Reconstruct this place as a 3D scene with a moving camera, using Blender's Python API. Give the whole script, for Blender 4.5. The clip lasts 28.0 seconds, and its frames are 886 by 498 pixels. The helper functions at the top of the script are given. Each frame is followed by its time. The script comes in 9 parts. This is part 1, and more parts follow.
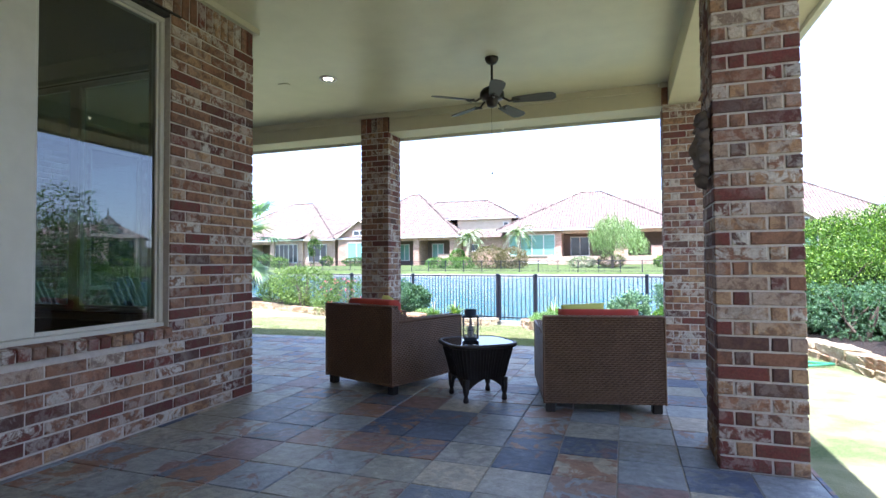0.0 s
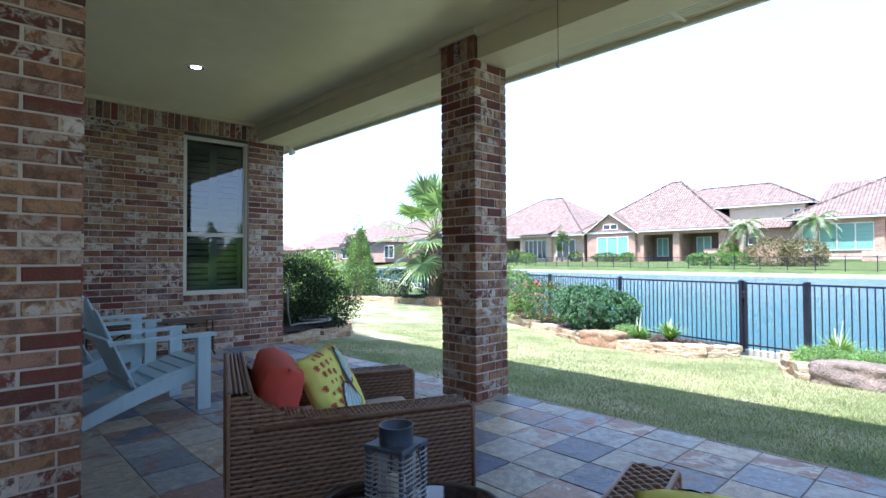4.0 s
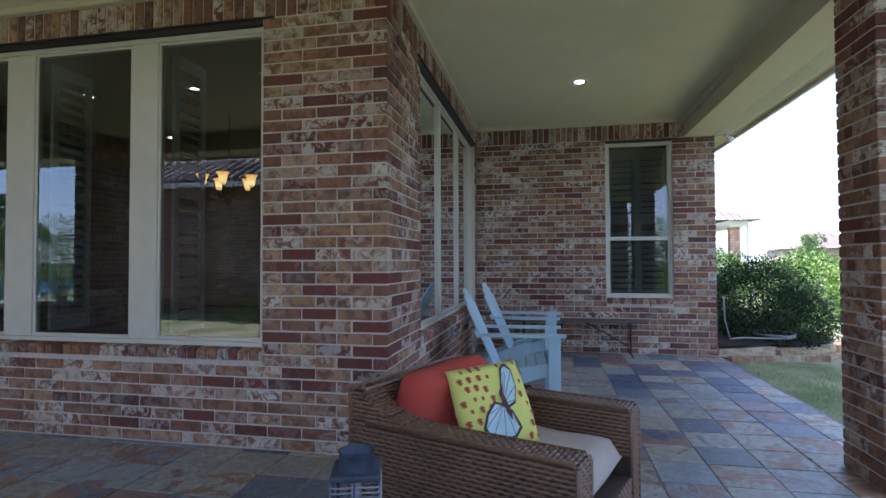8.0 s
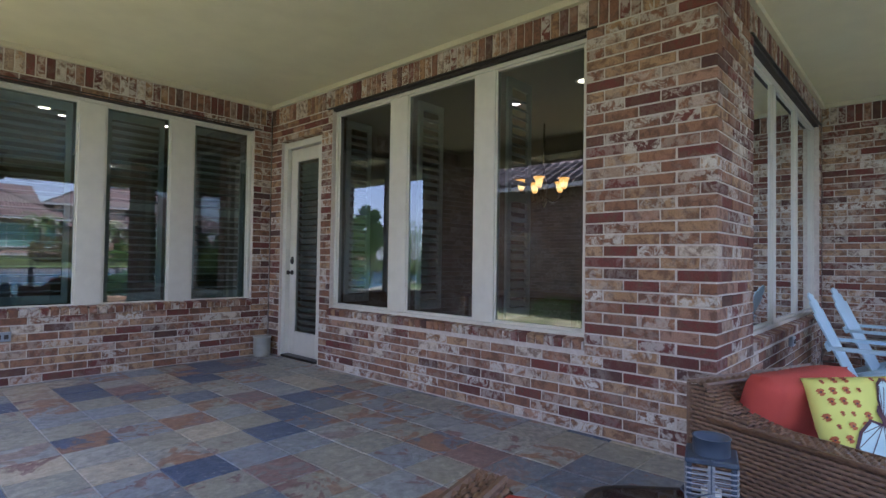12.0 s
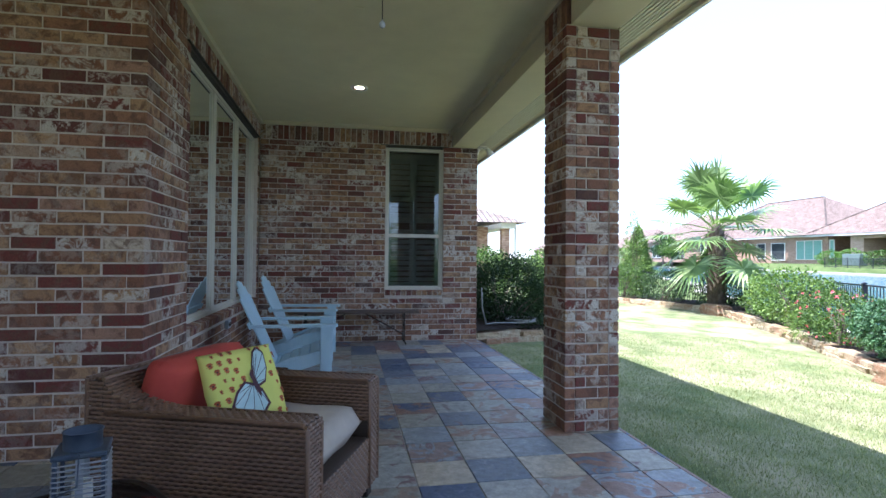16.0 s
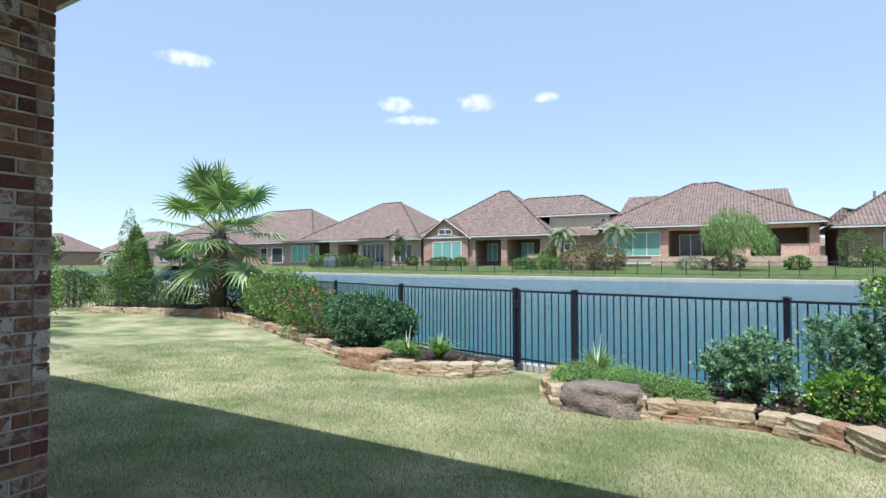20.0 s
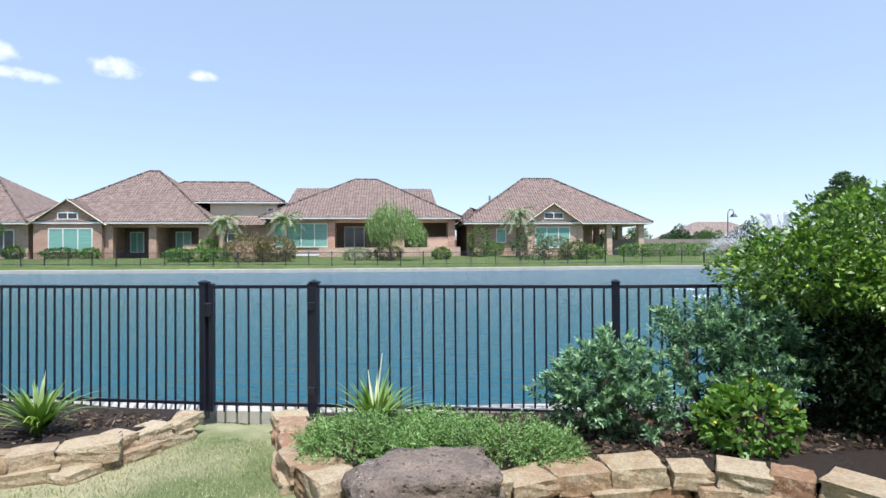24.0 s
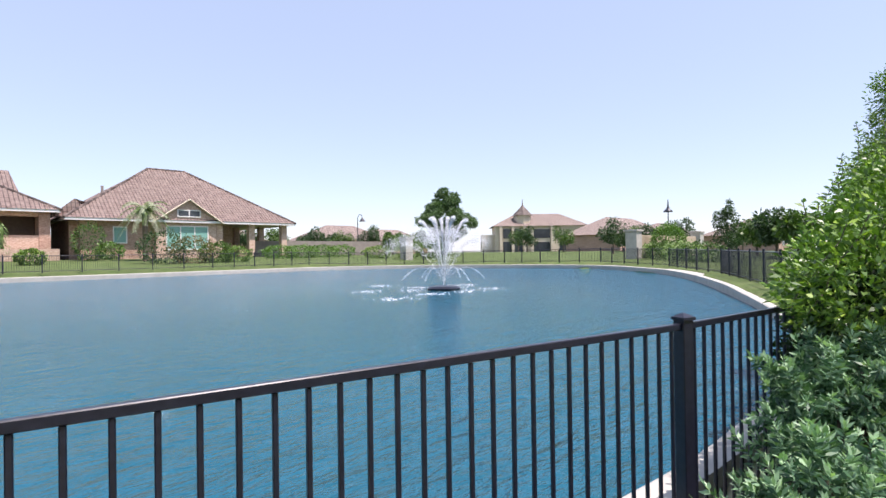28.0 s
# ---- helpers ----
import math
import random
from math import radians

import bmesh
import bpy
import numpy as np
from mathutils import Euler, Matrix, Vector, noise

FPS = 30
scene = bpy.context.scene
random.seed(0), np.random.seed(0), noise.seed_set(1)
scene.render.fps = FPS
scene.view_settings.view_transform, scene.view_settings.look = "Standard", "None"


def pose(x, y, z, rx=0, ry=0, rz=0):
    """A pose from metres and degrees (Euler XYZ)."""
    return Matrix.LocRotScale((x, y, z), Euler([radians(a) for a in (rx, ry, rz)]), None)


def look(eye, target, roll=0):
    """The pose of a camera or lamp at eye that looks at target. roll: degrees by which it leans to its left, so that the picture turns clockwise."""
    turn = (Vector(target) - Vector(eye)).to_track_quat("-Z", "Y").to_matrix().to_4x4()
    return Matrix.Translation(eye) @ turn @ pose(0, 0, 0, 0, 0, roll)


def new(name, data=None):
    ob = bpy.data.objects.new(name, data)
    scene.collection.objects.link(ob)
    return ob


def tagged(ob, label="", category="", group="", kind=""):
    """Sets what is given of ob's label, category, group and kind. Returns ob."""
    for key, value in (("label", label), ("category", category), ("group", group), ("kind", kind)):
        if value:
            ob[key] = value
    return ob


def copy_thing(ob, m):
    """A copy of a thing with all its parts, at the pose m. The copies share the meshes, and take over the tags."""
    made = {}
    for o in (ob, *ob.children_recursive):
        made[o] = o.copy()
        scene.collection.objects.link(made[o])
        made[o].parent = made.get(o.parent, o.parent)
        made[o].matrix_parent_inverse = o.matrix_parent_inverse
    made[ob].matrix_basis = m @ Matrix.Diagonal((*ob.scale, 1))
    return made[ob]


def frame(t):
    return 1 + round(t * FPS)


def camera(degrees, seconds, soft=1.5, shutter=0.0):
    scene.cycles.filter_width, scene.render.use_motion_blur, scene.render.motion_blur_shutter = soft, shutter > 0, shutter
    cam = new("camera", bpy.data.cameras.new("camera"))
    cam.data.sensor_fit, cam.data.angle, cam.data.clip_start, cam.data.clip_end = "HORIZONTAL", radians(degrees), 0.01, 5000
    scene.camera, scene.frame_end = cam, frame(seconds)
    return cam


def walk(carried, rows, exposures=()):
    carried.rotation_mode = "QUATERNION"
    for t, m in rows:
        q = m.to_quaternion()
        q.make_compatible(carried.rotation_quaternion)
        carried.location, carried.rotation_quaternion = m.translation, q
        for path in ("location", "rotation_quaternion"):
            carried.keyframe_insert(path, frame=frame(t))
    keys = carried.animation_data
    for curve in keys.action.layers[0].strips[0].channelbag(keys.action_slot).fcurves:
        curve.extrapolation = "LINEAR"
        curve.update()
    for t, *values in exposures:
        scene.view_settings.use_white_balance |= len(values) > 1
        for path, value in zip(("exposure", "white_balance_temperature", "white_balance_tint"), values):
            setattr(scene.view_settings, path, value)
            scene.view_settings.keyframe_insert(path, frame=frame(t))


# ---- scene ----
cam = camera(80.0, 28.0)
PATH = [
    (0, (0.284, 0.654, 1.057), (-0.367, 2.544, 1.112), -0.4),
    (0.5, (0.292, 0.986, 1.073), (-0.273, 2.904, 1.125), -0.4),
    (1, (0.315, 1.382, 1.078), (-0.228, 3.306, 1.128), -0.6),
    (1.5, (0.324, 1.837, 1.073), (-0.266, 3.748, 1.124), -0.7),
    (2, (0.356, 2.285, 1.067), (-0.316, 4.168, 1.119), -0.8),
    (2.5, (0.361, 2.725, 1.072), (-0.500, 4.530, 1.122), -0.8),
    (3, (0.348, 3.110, 1.084), (-0.690, 4.819, 1.134), -0.5),
    (3.5, (0.328, 3.480, 1.106), (-0.946, 5.021, 1.156), -0.4),
    (4, (0.282, 3.826, 1.149), (-1.170, 5.201, 1.192), -0.3),
    (4.5, (0.186, 4.117, 1.215), (-1.444, 5.275, 1.251), 0.4),
    (6.5, (0.139, 5.024, 1.223), (-1.815, 5.445, 1.256), -0.5),
    (7, (0.239, 5.121, 1.217), (-1.759, 5.212, 1.255), -0.6),
    (7.5, (0.372, 5.182, 1.203), (-1.621, 5.019, 1.250), -0.4),
    (8, (0.475, 5.277, 1.197), (-1.486, 4.884, 1.247), -0.2),
    (8.5, (0.610, 5.362, 1.211), (-1.282, 4.713, 1.248), 0.0),
    (9, (0.631, 5.341, 1.189), (-1.167, 4.467, 1.236), 0.1),
    (9.5, (0.650, 5.297, 1.178), (-1.046, 4.238, 1.228), 0.3),
    (10, (0.669, 5.236, 1.160), (-0.924, 4.027, 1.214), 0.6),
    (10.5, (0.692, 5.206, 1.148), (-0.814, 3.891, 1.203), 0.7),
    (11, (0.708, 5.194, 1.145), (-0.737, 3.812, 1.198), 0.8),
    (11.5, (0.713, 5.192, 1.153), (-0.702, 3.780, 1.205), 0.9),
    (13.5, (0.692, 5.344, 1.199), (-1.152, 4.571, 1.210), 0.5),
    (14, (0.681, 5.376, 1.190), (-1.232, 4.795, 1.210), 0.3),
    (14.5, (0.703, 5.427, 1.193), (-1.270, 5.104, 1.215), 0.3),
    (15, (0.714, 5.449, 1.181), (-1.283, 5.359, 1.210), 0.3),
    (15.5, (0.738, 5.472, 1.179), (-1.258, 5.598, 1.210), 0.4),
    (16, (0.761, 5.489, 1.181), (-1.207, 5.846, 1.216), 0.5),
    (16.5, (0.731, 5.480, 1.169), (-1.181, 6.068, 1.209), 0.4),
    (17, (0.743, 5.467, 1.169), (-1.073, 6.305, 1.211), 0.5),
    (17.5, (0.735, 5.478, 1.164), (-0.977, 6.511, 1.208), 0.5),
    (18, (0.721, 5.542, 1.164), (-0.873, 6.749, 1.208), 0.5),
    (18.5, (0.665, 5.620, 1.159), (-0.778, 7.004, 1.206), 0.4),
    (19, (0.591, 5.701, 1.165), (-0.724, 7.207, 1.216), 0.4),
    (19.5, (0.452, 5.850, 1.167), (-0.718, 7.472, 1.222), 0.1),
    (20, (0.357, 6.050, 1.160), (-0.641, 7.782, 1.215), -0.1),
    (20.5, (0.278, 6.441, 1.139), (-0.514, 8.277, 1.194), -0.0),
    (21, (0.164, 6.671, 1.131), (-0.472, 8.567, 1.183), -0.2),
    (21.5, (0.009, 6.805, 1.148), (-0.333, 8.774, 1.197), -0.3),
    (23.5, (-0.919, 8.375, 1.022), (-0.860, 10.374, 1.047), -0.4),
    (24, (-1.106, 8.805, 1.007), (-0.910, 10.795, 1.028), -0.4),
    (24.5, (-1.265, 9.220, 1.026), (-0.828, 11.171, 1.045), -0.5),
    (25, (-1.351, 9.704, 1.041), (-0.670, 11.585, 1.059), -0.4),
    (25.5, (-1.490, 10.078, 1.027), (-0.694, 11.912, 1.041), -0.8),
    (26, (-1.605, 10.438, 1.036), (-0.597, 12.165, 1.048), -0.8),
    (26.5, (-1.725, 10.812, 1.031), (-0.548, 12.429, 1.045), -0.7),
    (27, (-1.830, 11.213, 1.075), (-0.523, 12.727, 1.086), -0.8),
    (27.5, (-1.812, 11.625, 1.100), (-0.416, 13.057, 1.116), -0.6),
    (28, (-1.803, 12.007, 1.097), (-0.403, 13.435, 1.109), -0.8),
]
EXPOSURES = [(0.0, 1.95, 5680, 21), (2.0, 2.0, 5680, 21), (3.0, 1.6, 5630, 19), (4.5, 1.6, 5630, 17), (6.5, 1.6, 5630, 22), (8.2, 1.95, 5680, 23), (9.0, 2.28, 5700, 25), (11.0, 2.4, 5850, 29), (14.0, 2.4, 5730, 26), (15.5, 1.78, 5710, 18), (16.0, 1.6, 5710, 17), (17.0, 0.92, 5770, 15), (18.0, 0.76, 5800, 14), (19.0, 0.72, 5860, 12.5), (20.0, 0.45, 6000, 11), (24.0, 0.47, 6130, 14), (28.0, 0.58, 6600, 23)]
walk(cam, [(t, look(eye, target, roll)) for t, eye, target, roll in PATH], EXPOSURES)

# ---- world and sun ----
world = bpy.data.worlds.new("world")
scene.world = world
world.use_nodes = True
SUN = Vector((0.10, -0.39, 0.93)).normalized()


def sky():
    nt = world.node_tree
    nt.nodes.clear()
    L = nt.links.new
    out = nt.nodes.new("ShaderNodeOutputWorld")
    bg = nt.nodes.new("ShaderNodeBackground")
    bg.inputs[1].default_value = 0.15
    tex = nt.nodes.new("ShaderNodeTexSky")
    tex.sky_type = "NISHITA"
    tex.sun_disc = False
    tex.sun_elevation = math.asin(SUN.z)
    tex.sun_rotation = math.atan2(SUN.x, SUN.y)
    tex.air_density, tex.dust_density, tex.ozone_density = 1.0, 0.4, 1.6
    # a few small fair-weather clouds low over the lake
    geo = nt.nodes.new("ShaderNodeTexCoord")
    total = None
    for yaw, up, wide, high in CLOUDS:
        d = Vector((-math.sin(radians(yaw)), math.cos(radians(yaw)), math.tan(radians(up)))).normalized()
        side = Vector((d.y, -d.x, 0)).normalized()
        top = side.cross(d)
        if top.z < 0:
            top = -top
        a = nt.nodes.new("ShaderNodeVectorMath"); a.operation = "DOT_PRODUCT"
        b = nt.nodes.new("ShaderNodeVectorMath"); b.operation = "DOT_PRODUCT"
        f = nt.nodes.new("ShaderNodeVectorMath"); f.operation = "DOT_PRODUCT"
        L(geo.outputs["Generated"], a.inputs[0]); a.inputs[1].default_value = side / wide
        L(geo.outputs["Generated"], b.inputs[0]); b.inputs[1].default_value = top / high
        L(geo.outputs["Generated"], f.inputs[0]); f.inputs[1].default_value = d
        a2 = nt.nodes.new("ShaderNodeMath"); a2.operation = "POWER"; a2.inputs[1].default_value = 2
        b2 = nt.nodes.new("ShaderNodeMath"); b2.operation = "POWER"; b2.inputs[1].default_value = 2
        L(a.outputs["Value"], a2.inputs[0]); L(b.outputs["Value"], b2.inputs[0])
        s = nt.nodes.new("ShaderNodeMath"); s.operation = "ADD"
        L(a2.outputs[0], s.inputs[0]); L(b2.outputs[0], s.inputs[1])
        m = nt.nodes.new("ShaderNodeMapRange"); m.inputs[1].default_value = 1.0; m.inputs[2].default_value = 0.0
        L(s.outputs[0], m.inputs[0])
        front = nt.nodes.new("ShaderNodeMath"); front.operation = "GREATER_THAN"; front.inputs[1].default_value = 0.5
        L(f.outputs["Value"], front.inputs[0])
        k = nt.nodes.new("ShaderNodeMath"); k.operation = "MULTIPLY"
        L(m.outputs[0], k.inputs[0]); L(front.outputs[0], k.inputs[1])
        if total is None:
            total = k.outputs[0]
        else:
            mx = nt.nodes.new("ShaderNodeMath"); mx.operation = "MAXIMUM"
            L(total, mx.inputs[0]); L(k.outputs[0], mx.inputs[1])
            total = mx.outputs[0]
    n = nt.nodes.new("ShaderNodeTexNoise")
    n.inputs["Scale"].default_value = 55
    n.inputs["Detail"].default_value = 7
    L(geo.outputs["Generated"], n.inputs["Vector"])
    mul = nt.nodes.new("ShaderNodeMath"); mul.operation = "MULTIPLY"
    L(total, mul.inputs[0]); L(n.outputs[0], mul.inputs[1])
    rng = nt.nodes.new("ShaderNodeMapRange")
    rng.inputs[1].default_value, rng.inputs[2].default_value, rng.inputs[4].default_value = 0.24, 0.66, 0.8
    L(mul.outputs[0], rng.inputs[0])
    mix = nt.nodes.new("ShaderNodeMix"); mix.data_type = "RGBA"
    L(rng.outputs[0], mix.inputs["Factor"])
    # thin summer haze evens the sky out
    haze = nt.nodes.new("ShaderNodeMix"); haze.data_type = "RGBA"
    haze.inputs["Factor"].default_value = 0.55
    L(tex.outputs[0], haze.inputs[6])
    haze.inputs[7].default_value = (3.1, 3.85, 4.8, 1)
    L(haze.outputs[2], mix.inputs[6])
    mix.inputs[7].default_value = (6.2, 6.3, 6.4, 1)
    L(mix.outputs[2], bg.inputs[0])
    L(bg.outputs[0], out.inputs[0])


# bearing, height, half width and half height of each cloud
CLOUDS = [(35.0, 16.8, 0.050, 0.022), (33.0, 15.2, 0.075, 0.014), (26.1, 17.0, 0.055, 0.024), (18.9, 17.3, 0.040, 0.014), (56.1, 19.4, 0.065, 0.018)]
sky()
sun = new("sun", bpy.data.lights.new("sun", "SUN"))
sun.data.energy, sun.data.angle, sun.data.color = 4.9, radians(0.53), (1.0, 0.955, 0.88)
sun.matrix_basis = look(SUN * 40, (0, 0, 0))


# ---- tools ----
def mesh_of(bm, name="mesh"):
    me = bpy.data.meshes.new(name)
    bm.normal_update()
    bm.to_mesh(me)
    bm.free()
    return me


def thing(name, label, category, m=None, group="", kind=""):
    ob = new(name)
    ob.empty_display_size = 0.1
    if m is not None:
        ob.matrix_basis = m
    return tagged(ob, label, category, group, kind)


def part(name, bm, material, parent=None, label="", m=None, smooth=False):
    """A bmesh or a mesh as one mesh object under a thing or a part."""
    me = bm if isinstance(bm, bpy.types.Mesh) else mesh_of(bm, name)
    if material is not None and len(me.materials) == 0:
        for one in (material if isinstance(material, (list, tuple)) else (material,)):
            me.materials.append(one)
    if smooth:
        me.polygons.foreach_set("use_smooth", [True] * len(me.polygons))
    ob = new(name, me)
    ob.parent = parent
    if m is not None:
        ob.matrix_basis = m
    if label:
        ob["label"] = label
    return ob


def solid(name, bm, material, label, category="", kind="", group="", smooth=False):
    ob = part(name, bm, material, smooth=smooth)
    return tagged(ob, label, category, group, kind)


def box(bm, x0, y0, z0, x1, y1, z1, bevel=0.0, m=None):
    vs = [bm.verts.new((x, y, z)) for z in (z0, z1) for y in (y0, y1) for x in (x0, x1)]
    fs = [bm.faces.new([vs[i] for i in f]) for f in ((0, 2, 3, 1), (4, 5, 7, 6), (0, 1, 5, 4), (2, 6, 7, 3), (0, 4, 6, 2), (1, 3, 7, 5))]
    if bevel:
        es = list({e for f in fs for e in f.edges})
        r = bmesh.ops.bevel(bm, geom=es, offset=bevel, segments=2 if bevel > 0.012 else 1, affect="EDGES", profile=0.6)
        vs = list({v for f in r["faces"] for v in f.verts} | {v for v in vs if v.is_valid})
    if m is not None:
        bmesh.ops.transform(bm, matrix=m, verts=vs)
    return vs


def boxes(*args, bevel=0.0):
    bm = bmesh.new()
    for a in args:
        box(bm, *a, bevel=bevel)
    return bm


def tube(bm, pts, radii, n=8, caps=True):
    """A tube along points; radii one number or one for each point."""
    pts = [Vector(p) for p in pts]
    if not isinstance(radii, (list, tuple)):
        radii = [radii] * len(pts)
    rings = []
    ref = Vector((0, 0, 1))
    for i, p in enumerate(pts):
        d = (pts[min(i + 1, len(pts) - 1)] - pts[max(i - 1, 0)]).normalized()
        a = d.cross(ref)
        if a.length < 0.05:
            a = d.cross(Vector((1, 0, 0)))
        a.normalize()
        b = d.cross(a).normalized()
        rings.append([bm.verts.new(p + radii[i] * (a * math.cos(2 * math.pi * k / n) + b * math.sin(2 * math.pi * k / n))) for k in range(n)])
    for r, s in zip(rings, rings[1:]):
        for k in range(n):
            bm.faces.new((r[k], r[(k + 1) % n], s[(k + 1) % n], s[k]))
    if caps:
        bm.faces.new(rings[0][::-1])
        bm.faces.new(rings[-1])
    return bm


def lathe(bm, profile, n=20, cx=0.0, cy=0.0, cap=True):
    rings = [[bm.verts.new((cx + r * math.cos(2 * math.pi * k / n), cy + r * math.sin(2 * math.pi * k / n), z)) for k in range(n)] for r, z in profile]
    for r, s in zip(rings, rings[1:]):
        for k in range(n):
            bm.faces.new((r[k], r[(k + 1) % n], s[(k + 1) % n], s[k]))
    if cap:
        bm.faces.new(rings[0][::-1])
        bm.faces.new(rings[-1])
    return bm


def raw(name, verts, faces, material, uv=None):
    me = bpy.data.meshes.new(name)
    me.from_pydata([tuple(v) for v in verts], [], faces)
    for one in (material if isinstance(material, (list, tuple)) else (material,)):
        me.materials.append(one)
    return me


# ---- materials ----
def graph(name):
    mt = bpy.data.materials.new(name)
    mt.use_nodes = True
    nt = mt.node_tree
    return mt, nt, nt.nodes["Principled BSDF"]


def rgba(c):
    return (c[0], c[1], c[2], 1)


def place_node(nt, scale=(1, 1, 1), offset=None):
    geo = nt.nodes.new("ShaderNodeNewGeometry")
    mp = nt.nodes.new("ShaderNodeMapping")
    mp.inputs["Scale"].default_value = scale
    nt.links.new(geo.outputs["Position"], mp.inputs[0])
    return mp.outputs[0]


def noise_node(nt, vec, scale, detail=5, rough=0.55, dist=0.0):
    n = nt.nodes.new("ShaderNodeTexNoise")
    n.inputs["Scale"].default_value = scale
    n.inputs["Detail"].default_value = detail
    n.inputs["Roughness"].default_value = rough
    n.inputs["Distortion"].default_value = dist
    if vec is not None:
        nt.links.new(vec, n.inputs["Vector"])
    return n.outputs[0]


def ramp_node(nt, fac, stops, interp="LINEAR"):
    r = nt.nodes.new("ShaderNodeValToRGB")
    r.color_ramp.interpolation = interp
    e = r.color_ramp.elements
    while len(e) < len(stops):
        e.new(0.5)
    for el, (p, c) in zip(e, stops):
        el.position = p
        el.color = rgba(c) if not isinstance(c, (int, float)) else (c, c, c, 1)
    nt.links.new(fac, r.inputs[0])
    return r.outputs[0]


def mix_node(nt, fac, a, b, mode="MIX"):
    m = nt.nodes.new("ShaderNodeMix")
    m.data_type = "RGBA"
    m.blend_type = mode
    for sock, v in ((m.inputs["Factor"], fac), (m.inputs[6], a), (m.inputs[7], b)):
        if isinstance(v, (int, float)):
            sock.default_value = v if sock.type == "VALUE" else (v, v, v, 1)
        elif isinstance(v, tuple):
            sock.default_value = rgba(v)
        else:
            nt.links.new(v, sock)
    return m.outputs[2]


def bump_node(nt, h, strength, dist=0.01):
    b = nt.nodes.new("ShaderNodeBump")
    b.inputs["Strength"].default_value = strength
    b.inputs["Distance"].default_value = dist
    nt.links.new(h, b.inputs["Height"])
    return b.outputs[0]


def surface(name, a, b, scale=12.0, rough=0.6, bump=0.15, dist=0.004, fine=None, metal=0.0, stretch=(1, 1, 1), wear=0.12, rough_var=0.12, rand=0.0, spec=0.5):
    """A plain surface of two tones with grain, broad variation and relief."""
    mt, nt, bs = graph(name)
    v = place_node(nt, stretch)
    n1 = noise_node(nt, v, scale, 6)
    n2 = noise_node(nt, v, scale * 0.13, 3)
    col = mix_node(nt, ramp_node(nt, n1, [(0.32, 0.0), (0.68, 1.0)]), a, b)
    tone = ramp_node(nt, n2, [(0.3, 1.0 - wear), (0.7, 1.0)])
    col = mix_node(nt, 1.0, col, tone, "MULTIPLY")
    if rand:
        info = nt.nodes.new("ShaderNodeObjectInfo")
        col = mix_node(nt, 1.0, col, ramp_node(nt, info.outputs["Random"], [(0, 1.0 - rand), (1, 1.0)]), "MULTIPLY")
    nt.links.new(col, bs.inputs["Base Color"])
    r = nt.nodes.new("ShaderNodeMapRange")
    r.inputs[3].default_value, r.inputs[4].default_value = max(0.02, rough - rough_var), min(1, rough + rough_var)
    nt.links.new(n1, r.inputs[0])
    nt.links.new(r.outputs[0], bs.inputs["Roughness"])
    bs.inputs["Metallic"].default_value = metal
    bs.inputs["Specular IOR Level"].default_value = spec
    if bump:
        nf = noise_node(nt, v, fine or scale * 4, 5)
        nt.links.new(bump_node(nt, nf, bump, dist), bs.inputs["Normal"])
    return mt


